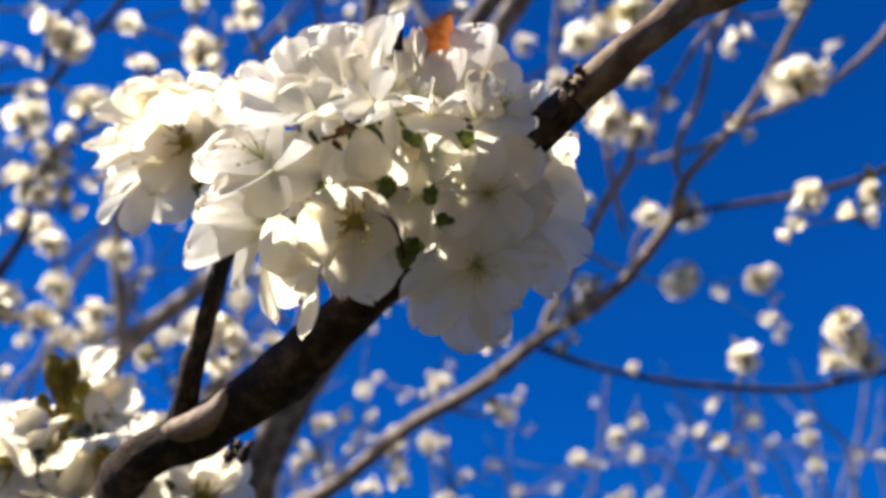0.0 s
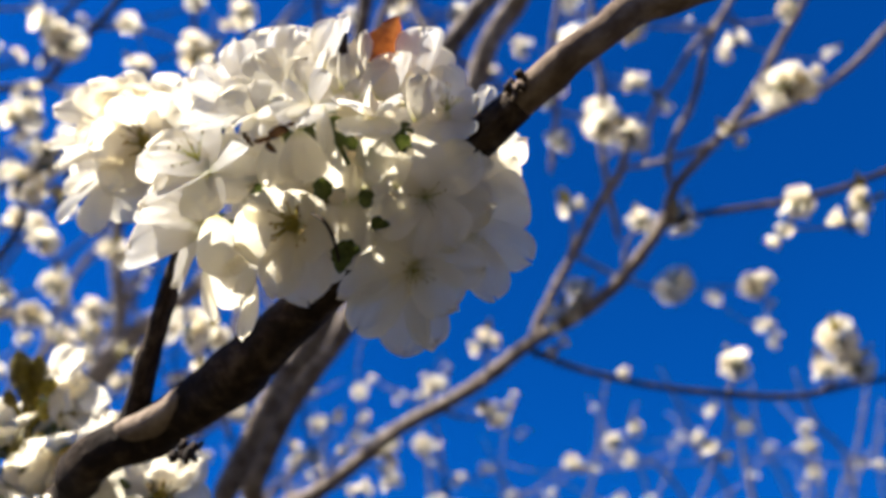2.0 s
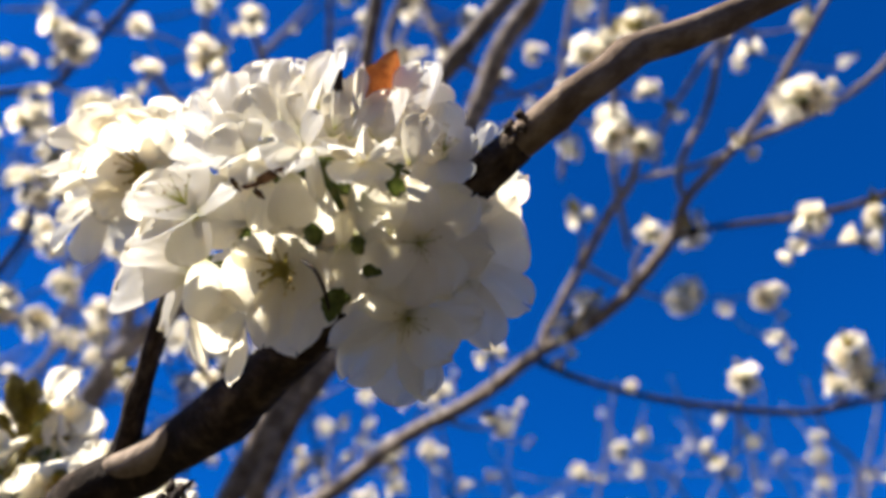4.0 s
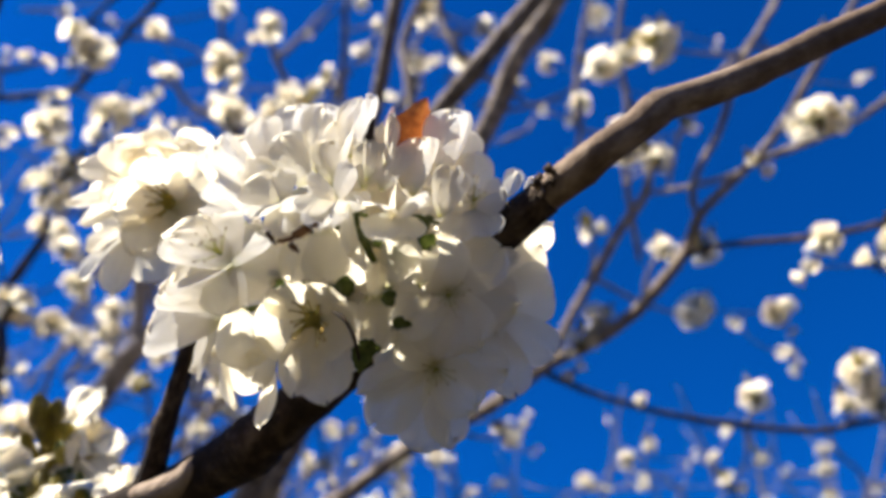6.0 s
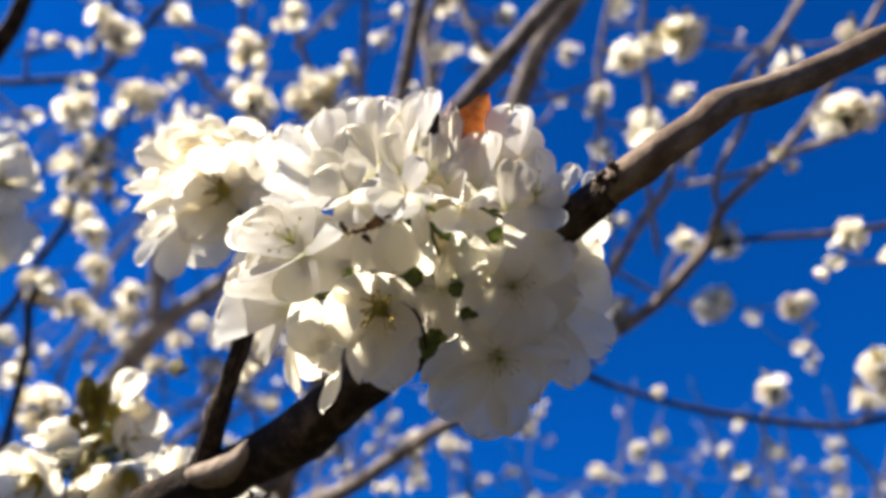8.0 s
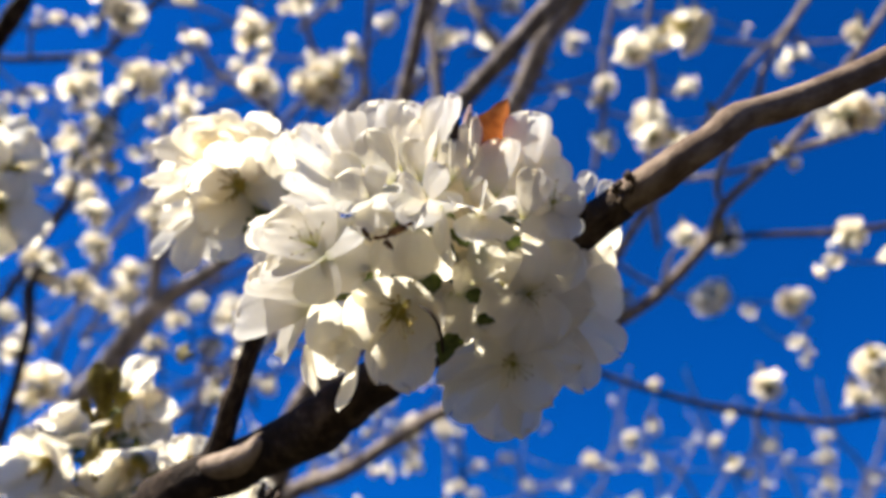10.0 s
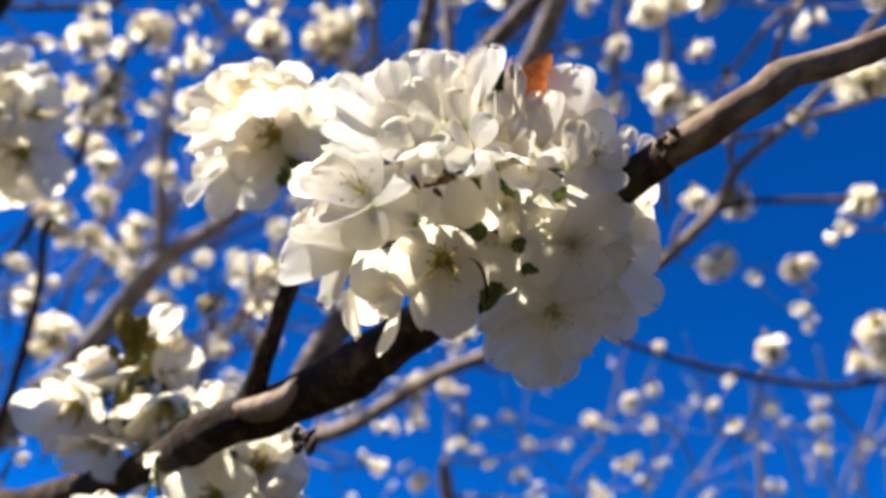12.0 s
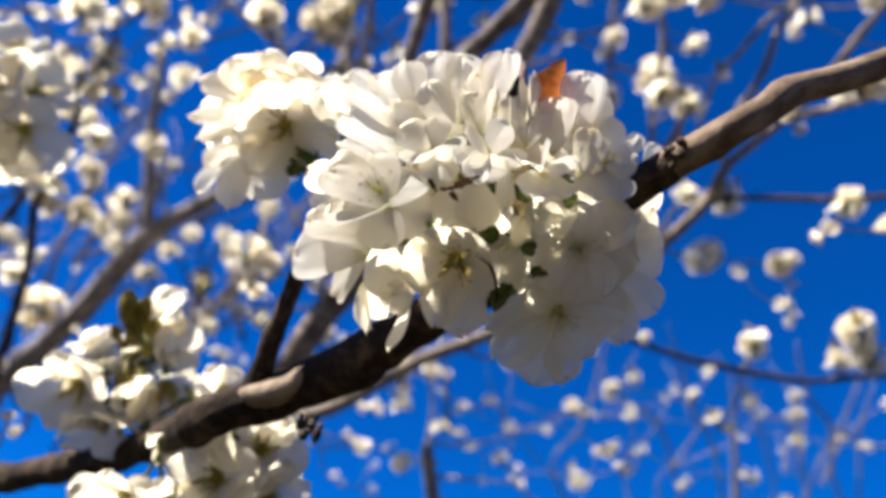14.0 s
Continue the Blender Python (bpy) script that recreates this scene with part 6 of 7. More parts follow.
petal(f, (-0.0365, 0.1566, 1.7962), (-0.0401, 0.1630, 1.7820), (-0.10, -0.70, -0.70), 0.0154, "plain")
petal(f, (-0.0356, 0.1574, 1.7953), (-0.0494, 0.1541, 1.7910), (-0.10, -0.70, -0.70), 0.0154, "plain")
f = bloom(bunch, BASE, (-0.0149, 0.1546, 1.7947), (0.00, -0.71, -0.71), 0.0150, SPUR, False)
petal(f, (-0.0154, 0.1556, 1.7943), (-0.0092, 0.1428, 1.7994), (0.00, -0.71, -0.71), 0.0153, "plain")
petal(f, (-0.0161, 0.1548, 1.7952), (-0.0014, 0.1524, 1.7899), (0.00, -0.71, -0.71), 0.0153, "plain")
petal(f, (-0.0152, 0.1540, 1.7959), (-0.0118, 0.1606, 1.7816), (0.00, -0.71, -0.71), 0.0153, "plain")
petal(f, (-0.0138, 0.1544, 1.7955), (-0.0260, 0.1562, 1.7861), (0.00, -0.71, -0.71), 0.0153, "plain")
petal(f, (-0.0140, 0.1554, 1.7945), (-0.0245, 0.1452, 1.7971), (0.00, -0.71, -0.71), 0.0153, "plain")
f = bloom(bunch, BASE, (0.0002, 0.1619, 1.7874), (0.10, -0.70, -0.70), 0.0150, SPUR, False)
petal(f, (-0.0005, 0.1629, 1.7870), (0.0073, 0.1507, 1.7915), (0.10, -0.70, -0.70), 0.0153, "plain")
petal(f, (-0.0010, 0.1620, 1.7880), (0.0130, 0.1610, 1.7813), (0.10, -0.70, -0.70), 0.0153, "plain")
petal(f, (0.0001, 0.1613, 1.7886), (0.0010, 0.1680, 1.7743), (0.10, -0.70, -0.70), 0.0153, "plain")
petal(f, (0.0013, 0.1619, 1.7881), (-0.0122, 0.1620, 1.7802), (0.10, -0.70, -0.70), 0.0153, "plain")
petal(f, (0.0010, 0.1628, 1.7871), (-0.0083, 0.1514, 1.7909), (0.10, -0.70, -0.70), 0.0153, "plain")
f = bloom(bunch, BASE, (-0.0425, 0.1706, 1.7816), (-0.20, -0.62, -0.76), 0.0150, SPUR, False)
petal(f, (-0.0436, 0.1704, 1.7823), (-0.0300, 0.1719, 1.7732), (-0.20, -0.62, -0.76), 0.0154, "plain")
petal(f, (-0.0423, 0.1700, 1.7828), (-0.0444, 0.1764, 1.7687), (-0.20, -0.62, -0.76), 0.0154, "plain")
petal(f, (-0.0413, 0.1708, 1.7820), (-0.0549, 0.1682, 1.7769), (-0.20, -0.62, -0.76), 0.0154, "plain")
petal(f, (-0.0421, 0.1717, 1.7811), (-0.0471, 0.1585, 1.7866), (-0.20, -0.62, -0.76), 0.0154, "plain")
petal(f, (-0.0435, 0.1715, 1.7813), (-0.0317, 0.1608, 1.7843), (-0.20, -0.62, -0.76), 0.0154, "plain")
f = bloom(bunch, BASE, (0.0011, 0.1759, 1.7762), (0.10, -0.55, -0.83), 0.0150, SPUR, False)
petal(f, (0.0022, 0.1767, 1.7761), (-0.0107, 0.1679, 1.7771), (0.10, -0.55, -0.83), 0.0154, "plain")
petal(f, (0.0009, 0.1771, 1.7757), (0.0035, 0.1631, 1.7820), (0.10, -0.55, -0.83), 0.0154, "plain")
petal(f, (-0.0001, 0.1764, 1.7764), (0.0144, 0.1711, 1.7739), (0.10, -0.55, -0.83), 0.0154, "plain")
petal(f, (0.0006, 0.1755, 1.7773), (0.0069, 0.1809, 1.7641), (0.10, -0.55, -0.83), 0.0154, "plain")
petal(f, (0.0020, 0.1757, 1.7771), (-0.0086, 0.1789, 1.7661), (0.10, -0.55, -0.83), 0.0154, "plain")
f = bloom(bunch, BASE, (-0.0197, 0.1746, 1.7775), (0.00, -0.55, -0.83), 0.0150, SPUR, False)
petal(f, (-0.0190, 0.1756, 1.7772), (-0.0278, 0.1637, 1.7813), (0.00, -0.55, -0.83), 0.0154, "plain")
petal(f, (-0.0204, 0.1756, 1.7771), (-0.0121, 0.1631, 1.7819), (0.00, -0.55, -0.83), 0.0154, "plain")
petal(f, (-0.0210, 0.1747, 1.7781), (-0.0064, 0.1735, 1.7715), (0.00, -0.55, -0.83), 0.0154, "plain")
petal(f, (-0.0198, 0.1740, 1.7787), (-0.0186, 0.1805, 1.7645), (0.00, -0.55, -0.83), 0.0154, "plain")
petal(f, (-0.0186, 0.1746, 1.7782), (-0.0318, 0.1745, 1.7706), (0.00, -0.55, -0.83), 0.0154, "plain")
f = bloom(bunch, BASE, (0.0224, 0.1760, 1.7818), (0.20, -0.62, -0.76), 0.0150, SPUR, False)
petal(f, (0.0236, 0.1763, 1.7822), (0.0084, 0.1736, 1.7772), (0.20, -0.62, -0.76), 0.0157, "plain")
petal(f, (0.0229, 0.1772, 1.7813), (0.0164, 0.1638, 1.7870), (0.20, -0.62, -0.76), 0.0157, "plain")
petal(f, (0.0215, 0.1769, 1.7815), (0.0320, 0.1661, 1.7846), (0.20, -0.62, -0.76), 0.0157, "plain")
petal(f, (0.0213, 0.1759, 1.7825), (0.0337, 0.1774, 1.7734), (0.20, -0.62, -0.76), 0.0157, "plain")
petal(f, (0.0227, 0.1755, 1.7829), (0.0191, 0.1820, 1.7688), (0.20, -0.62, -0.76), 0.0157, "plain")
f = bloom(bunch, BASE, (-0.0696, 0.1598, 1.7952), (-0.40, -0.71, -0.57), 0.0150, SPUR, False)
petal(f, (-0.0703, 0.1593, 1.7963), (-0.0617, 0.1649, 1.7830), (-0.40, -0.71, -0.57), 0.0155, "plain")
petal(f, (-0.0689, 0.1594, 1.7962), (-0.0774, 0.1636, 1.7843), (-0.40, -0.71, -0.57), 0.0155, "plain")
petal(f, (-0.0686, 0.1604, 1.7952), (-0.0804, 0.1525, 1.7954), (-0.40, -0.71, -0.57), 0.0155, "plain")
petal(f, (-0.0699, 0.1609, 1.7947), (-0.0665, 0.1471, 1.8008), (-0.40, -0.71, -0.57), 0.0155, "plain")
petal(f, (-0.0709, 0.1602, 1.7954), (-0.0550, 0.1548, 1.7931), (-0.40, -0.71, -0.57), 0.0155, "plain")
f = bloom(bunch, BASE, (-0.0159, 0.1411, 1.8111), (0.00, -0.97, -0.22), 0.0150, SPUR, False)
petal(f, (-0.0148, 0.1411, 1.8117), (-0.0284, 0.1410, 1.8040), (0.00, -0.97, -0.22), 0.0154, "plain")
petal(f, (-0.0153, 0.1420, 1.8108), (-0.0233, 0.1305, 1.8146), (0.00, -0.97, -0.22), 0.0154, "plain")
petal(f, (-0.0167, 0.1420, 1.8108), (-0.0076, 0.1306, 1.8144), (0.00, -0.97, -0.22), 0.0154, "plain")
petal(f, (-0.0171, 0.1410, 1.8117), (-0.0029, 0.1413, 1.8038), (0.00, -0.97, -0.22), 0.0154, "plain")
petal(f, (-0.0159, 0.1404, 1.8123), (-0.0158, 0.1477, 1.7974), (0.00, -0.97, -0.22), 0.0154, "plain")
f = bloom(bunch, BASE, (0.0070, 0.1554, 1.8052), (0.10, -0.89, -0.44), 0.0150, SPUR, False)
petal(f, (0.0059, 0.1553, 1.8060), (0.0186, 0.1574, 1.7962), (0.10, -0.89, -0.44), 0.0158, "plain")
petal(f, (0.0073, 0.1549, 1.8064), (0.0038, 0.1619, 1.7917), (0.10, -0.89, -0.44), 0.0158, "plain")
petal(f, (0.0083, 0.1556, 1.8056), (-0.0068, 0.1533, 1.8003), (0.10, -0.89, -0.44), 0.0158, "plain")
petal(f, (0.0075, 0.1565, 1.8047), (0.0014, 0.1435, 1.8101), (0.10, -0.89, -0.44), 0.0158, "plain")
petal(f, (0.0061, 0.1563, 1.8050), (0.0172, 0.1460, 1.8076), (0.10, -0.89, -0.44), 0.0158, "plain")
me, _ = tube("pedicel", [(-0.0120, -0.0150, -0.0292, 0.0005), (-0.0081, -0.0159, -0.0326, 0.0006), (-0.0054, -0.0140, -0.0359, 0.0006), (-0.0039, -0.0087, -0.0384, 0.0006), (-0.0034, -0.0023, -0.0392, 0.0005)], SCALE, 6, 0.002, 0.05)
part("pedicel", me, bunch, None, "thin brown stalk")

# the bunch beside it on the short side branch
bunch = thing("blossom_cluster", (-0.115, 0.196, 1.854), 'bunch of white cherry blossoms at the end of a side branch', "blossom", 'blossoms on the tree')
BASE, SPUR = (-0.115, 0.196, 1.854), (-0.087, 0.202, 1.836)
young_leaf(bunch, BASE, (-0.1121, 0.2136, 1.8446), (-0.0977, 0.2049, 1.8420), 0.0062, GREEN, 0.5, 'dark olive sepal')
young_leaf(bunch, BASE, (-0.1077, 0.2084, 1.8469), (-0.1008, 0.2093, 1.8405), 0.0055, GREEN, 0.5, 'dark olive sepal')
young_leaf(bunch, BASE, (-0.1035, 0.2064, 1.8490), (-0.1050, 0.2091, 1.8421), 0.0048, GREEN, 0.5, 'olive green sepal')
leaf_bud(bunch, BASE, (-0.0677, 0.1642, 1.8544), (0.1, -0.5, 0.8), 0.0075, 0.0050, BUD, 'small tan flower bud')
# rear flowers added as a roof that shades the open flower in front
f = bloom(bunch, BASE, (-0.1287, 0.1984, 1.8853), (-0.37, -0.35, 0.86), 0.0180, SPUR, False)
petal(f, (-0.1301, 0.1993, 1.8849), (-0.1131, 0.1881, 1.8899), (-0.37, -0.35, 0.86), 0.0207, "plain")
petal(f, (-0.1302, 0.1979, 1.8862), (-0.1121, 0.2030, 1.8750), (-0.37, -0.35, 0.86), 0.0207, "plain")
petal(f, (-0.1284, 0.1974, 1.8867), (-0.1320, 0.2083, 1.8697), (-0.37, -0.35, 0.86), 0.0207, "plain")
petal(f, (-0.1272, 0.1985, 1.8857), (-0.1452, 0.1966, 1.8814), (-0.37, -0.35, 0.86), 0.0207, "plain")
petal(f, (-0.1283, 0.1996, 1.8845), (-0.1336, 0.1841, 1.8939), (-0.37, -0.35, 0.86), 0.0207, "plain")
f = bloom(bunch, BASE, (-0.1157, 0.1988, 1.8905), (0.00, -0.41, 0.91), 0.0180, SPUR, False)
petal(f, (-0.1166, 0.2001, 1.8898), (-0.1060, 0.1851, 1.8986), (0.00, -0.41, 0.91), 0.0210, "plain")
petal(f, (-0.1175, 0.1988, 1.8910), (-0.0964, 0.1986, 1.8850), (0.00, -0.41, 0.91), 0.0210, "plain")
petal(f, (-0.1161, 0.1979, 1.8920), (-0.1117, 0.2093, 1.8744), (0.00, -0.41, 0.91), 0.0210, "plain")
petal(f, (-0.1144, 0.1985, 1.8913), (-0.1307, 0.2023, 1.8814), (0.00, -0.41, 0.91), 0.0210, "plain")
petal(f, (-0.1147, 0.1999, 1.8900), (-0.1272, 0.1873, 1.8964), (0.00, -0.41, 0.91), 0.0210, "plain")
f = bloom(bunch, BASE, (-0.1404, 0.2094, 1.8743), (-0.77, -0.09, 0.63), 0.0180, SPUR, False)
petal(f, (-0.1390, 0.2098, 1.8744), (-0.1566, 0.2051, 1.8729), (-0.77, -0.09, 0.63), 0.0207, "plain")
petal(f, (-0.1403, 0.2108, 1.8734), (-0.1418, 0.1944, 1.8836), (-0.77, -0.09, 0.63), 0.0207, "plain")
petal(f, (-0.1420, 0.2102, 1.8740), (-0.1228, 0.2010, 1.8770), (-0.77, -0.09, 0.63), 0.0207, "plain")
petal(f, (-0.1418, 0.2088, 1.8754), (-0.1259, 0.2159, 1.8622), (-0.77, -0.09, 0.63), 0.0207, "plain")
petal(f, (-0.1399, 0.2086, 1.8756), (-0.1468, 0.2184, 1.8596), (-0.77, -0.09, 0.63), 0.0207, "plain")
f = bloom(bunch, BASE, (-0.1027, 0.2002, 1.8835), (0.14, -0.48, 0.87), 0.0180, SPUR, False)
petal(f, (-0.1024, 0.1993, 1.8849), (-0.1056, 0.2103, 1.8677), (0.14, -0.48, 0.87), 0.0207, "plain")
petal(f, (-0.1011, 0.2003, 1.8839), (-0.1194, 0.1989, 1.8791), (0.14, -0.48, 0.87), 0.0207, "plain")
petal(f, (-0.1021, 0.2015, 1.8827), (-0.1084, 0.1861, 1.8919), (0.14, -0.48, 0.87), 0.0207, "plain")
petal(f, (-0.1040, 0.2012, 1.8830), (-0.0878, 0.1895, 1.8885), (0.14, -0.48, 0.87), 0.0207, "plain")
petal(f, (-0.1042, 0.1998, 1.8844), (-0.0860, 0.2045, 1.8735), (0.14, -0.48, 0.87), 0.0207, "plain")
f = bloom(bunch, BASE, (-0.1268, 0.2116, 1.8749), (-0.36, 0.08, 0.93), 0.0180, SPUR, False)
petal(f, (-0.1281, 0.2126, 1.8744), (-0.1131, 0.1996, 1.8812), (-0.36, 0.08, 0.93), 0.0209, "plain")
petal(f, (-0.1285, 0.2113, 1.8757), (-0.1089, 0.2144, 1.8664), (-0.36, 0.08, 0.93), 0.0209, "plain")
petal(f, (-0.1268, 0.2106, 1.8764), (-0.1274, 0.2218, 1.8590), (-0.36, 0.08, 0.93), 0.0209, "plain")
petal(f, (-0.1254, 0.2115, 1.8755), (-0.1431, 0.2117, 1.8692), (-0.36, 0.08, 0.93), 0.0209, "plain")
petal(f, (-0.1262, 0.2128, 1.8742), (-0.1343, 0.1979, 1.8829), (-0.36, 0.08, 0.93), 0.0209, "plain")
f = bloom(bunch, BASE, (-0.1151, 0.2084, 1.8838), (0.00, 0.16, 0.99), 0.0180, SPUR, False)
petal(f, (-0.1136, 0.2089, 1.8837), (-0.1313, 0.2023, 1.8842), (0.00, 0.16, 0.99), 0.0211, "plain")
petal(f, (-0.1151, 0.2098, 1.8829), (-0.1141, 0.1930, 1.8935), (0.00, 0.16, 0.99), 0.0211, "plain")
petal(f, (-0.1168, 0.2090, 1.8837), (-0.0964, 0.2017, 1.8848), (0.00, 0.16, 0.99), 0.0211, "plain")
petal(f, (-0.1162, 0.2077, 1.8850), (-0.1026, 0.2163, 1.8702), (0.00, 0.16, 0.99), 0.0211, "plain")
petal(f, (-0.1142, 0.2076, 1.8850), (-0.1242, 0.2167, 1.8698), (0.00, 0.16, 0.99), 0.0211, "plain")
f = bloom(bunch, BASE, (-0.1089, 0.1956, 1.8598), (0.00, -0.71, -0.71), 0.0260, SPUR, STAMENS[0])
petal(f, (-0.1085, 0.1978, 1.8596), (-0.1128, 0.1717, 1.8610), (0.00, -0.43, -0.90), 0.0259, "plain")
petal(f, (-0.1071, 0.1967, 1.8610), (-0.1278, 0.1837, 1.8462), (0.20, -0.62, -0.76), 0.0277, "spoon")
petal(f, (-0.1077, 0.1950, 1.8624), (-0.1217, 0.2014, 1.8314), (0.15, -0.63, -0.77), 0.0269, "spoon")
petal(f, (-0.1113, 0.1966, 1.8603), (-0.0836, 0.1848, 1.8536), (0.00, -0.78, -0.62), 0.0265, "plain")
petal(f, (-0.1101, 0.1976, 1.8591), (-0.0965, 0.1742, 1.8670), (0.00, -0.47, -0.88), 0.0242, "plain")
# two backing rings of petals, added to stop sun leaking into the open flower
f = bloom(bunch, BASE, (-0.1126, 0.1955, 1.8670), (-0.10, -0.77, -0.63), 0.0180, SPUR, False)
petal(f, (-0.1148, 0.1957, 1.8674), (-0.0883, 0.1925, 1.8629), (-0.10, -0.77, -0.63), 0.0277, "plain")
petal(f, (-0.1134, 0.1943, 1.8687), (-0.1039, 0.2077, 1.8477), (-0.10, -0.77, -0.63), 0.0277, "plain")
petal(f, (-0.1111, 0.1949, 1.8682), (-0.1291, 0.2019, 1.8535), (-0.10, -0.77, -0.63), 0.0277, "plain")
petal(f, (-0.1111, 0.1966, 1.8665), (-0.1291, 0.1831, 1.8723), (-0.10, -0.77, -0.63), 0.0277, "plain")
petal(f, (-0.1134, 0.1971, 1.8660), (-0.1039, 0.1773, 1.8781), (-0.10, -0.77, -0.63), 0.0277, "plain")
f = bloom(bunch, BASE, (-0.1125, 0.2000, 1.8681), (-0.10, -0.77, -0.63), 0.0180, SPUR, False)
petal(f, (-0.1143, 0.1994, 1.8693), (-0.0919, 0.2061, 1.8549), (-0.10, -0.77, -0.63), 0.0280, "plain")
petal(f, (-0.1120, 0.1988, 1.8699), (-0.1172, 0.2125, 1.8486), (-0.10, -0.77, -0.63), 0.0280, "plain")
petal(f, (-0.1105, 0.2002, 1.8685), (-0.1336, 0.1974, 1.8636), (-0.10, -0.77, -0.63), 0.0280, "plain")
petal(f, (-0.1119, 0.2017, 1.8671), (-0.1184, 0.1818, 1.8793), (-0.10, -0.77, -0.63), 0.0280, "plain")
petal(f, (-0.1143, 0.2012, 1.8676), (-0.0927, 0.1871, 1.8739), (-0.10, -0.77, -0.63), 0.0280, "plain")
f = bloom(bunch, BASE, (-0.1304, 0.1964, 1.8674), (-0.53, -0.82, -0.22), 0.0180, SPUR, False)
petal(f, (-0.1281, 0.1914, 1.8668), (-0.1492, 0.1822, 1.8675), (-0.40, -0.91, 0.07), 0.0225, "plain")
petal(f, (-0.1256, 0.1897, 1.8686), (-0.1372, 0.1780, 1.8802), (-0.31, -0.95, 0.07), 0.0234, "plain")
petal(f, (-0.1285, 0.1946, 1.8608), (-0.1521, 0.1895, 1.8532), (-0.40, -0.91, 0.07), 0.0179, "plain")
petal(f, (-0.1269, 0.1965, 1.8574), (-0.1481, 0.1982, 1.8459), (-0.51, -0.86, -0.07), 0.0194, "plain")
petal(f, (-0.1290, 0.1916, 1.8609), (-0.1385, 0.1855, 1.8586), (-0.30, -0.90, -0.32), 0.0193, "plain")
f = bloom(bunch, BASE, (-0.1285, 0.2117, 1.8508), (-0.30, -0.43, -0.85), 0.0180, SPUR, False)
petal(f, (-0.1277, 0.2047, 1.8521), (-0.1440, 0.2134, 1.8278), (-0.51, -0.86, -0.07), 0.0194, "plain")
petal(f, (-0.1261, 0.2050, 1.8504), (-0.1293, 0.2144, 1.8268), (-0.20, -0.82, -0.54), 0.0188, "plain")
petal(f, (-0.1219, 0.2045, 1.8537), (-0.1140, 0.2165, 1.8318), (0.00, -0.63, -0.77), 0.0269, "plain")
petal(f, (-0.1298, 0.2032, 1.8521), (-0.1421, 0.2058, 1.8383), (-0.41, -0.87, -0.29), 0.0189, "plain")
f = bloom(bunch, BASE, (-0.1155, 0.1937, 1.8786), (0.00, -0.78, 0.62), 0.0180, SPUR, False)
petal(f, (-0.1159, 0.1920, 1.8719), (-0.1249, 0.1795, 1.8900), (-0.31, -0.95, 0.07), 0.0214, "plain")
petal(f, (-0.1129, 0.1932, 1.8735), (-0.1124, 0.1827, 1.8924), (0.00, -0.99, 0.11), 0.0216, "plain")
petal(f, (-0.1085, 0.1920, 1.8719), (-0.0959, 0.1845, 1.8850), (0.10, -0.99, 0.11), 0.0239, "plain")
petal(f, (-0.1003, 0.1920, 1.8634), (-0.0833, 0.1810, 1.8687), (0.21, -0.95, -0.22), 0.0219, "plain")
petal(f, (-0.1195, 0.1870, 1.8712), (-0.1306, 0.1794, 1.8816), (-0.31, -0.95, 0.07), 0.0223, "plain")
f = bloom(bunch, BASE, (-0.0812, 0.1815, 1.8569), (0.00, -1.00, -0.08), 0.0160, SPUR, False)
petal(f, (-0.0797, 0.1796, 1.8503), (-0.0850, 0.1648, 1.8595), (-0.31, -0.95, 0.07), 0.0184, "plain")
petal(f, (-0.0768, 0.1784, 1.8487), (-0.0713, 0.1595, 1.8619), (0.10, -0.93, -0.36), 0.0194, "plain")
petal(f, (-0.0752, 0.1796, 1.8446), (-0.0627, 0.1619, 1.8482), (0.10, -0.99, 0.11), 0.0202, "plain")
petal(f, (-0.0820, 0.1820, 1.8479), (-0.0907, 0.1734, 1.8594), (-0.31, -0.95, 0.07), 0.0186, "plain")
petal(f, (-0.0849, 0.1849, 1.8479), (-0.0913, 0.1927, 1.8428), (-0.20, -0.62, -0.76), 0.0187, "plain")

# the bunch low on the limb with opening leaf buds
bunch = thing("blossom_cluster", (-0.210, 0.353, 1.814), 'bunch of white blossoms round olive-green opening leaf buds', "blossom", 'blossoms on the tree')
BASE, SPUR = (-0.210, 0.353, 1.814), (-0.179, 0.352, 1.769)
flower(bunch, BASE, (-0.2199, 0.3423, 1.7904), (-0.04, -0.56, -0.83), 0.0287, 'open', 5, SPUR)
flower(bunch, BASE, (-0.1315, 0.3001, 1.7739), (0.29, -0.94, 0.17), 0.0173, 'half', 4, SPUR)
flower(bunch, BASE, (-0.1531, 0.3218, 1.7622), (0.19, -0.22, -0.96), 0.0173, 'cup', 5, SPUR)
flower(bunch, BASE, (-0.2218, 0.3575, 1.8113), (-0.53, -0.26, 0.81), 0.0299, 'flat', 6, SPUR)
flower(bunch, BASE, (-0.1983, 0.3592, 1.8100), (-0.44, -0.27, 0.85), 0.0276, 'flat', 6, SPUR)
flower(bunch, BASE, (-0.1884, 0.3449, 1.8200), (0.78, -0.56, -0.26), 0.0289, 'tall', 5, SPUR)
flower(bunch, BASE, (-0.1957, 0.3417, 1.8285), (0.47, -0.75, 0.46), 0.0289, 'tall', 3, SPUR)
flower(bunch, BASE, (-0.1748, 0.3422, 1.7967), (0.38, -0.29, -0.88), 0.0278, 'cup', 5, SPUR)
flower(bunch, BASE, (-0.2023, 0.3538, 1.7815), (0.06, -0.03, -1.00), 0.0278, 'cup', 5, SPUR)
flower(bunch, BASE, (-0.1537, 0.3341, 1.7851), (0.82, -0.55, -0.17), 0.0224, 'tall', 4, SPUR)
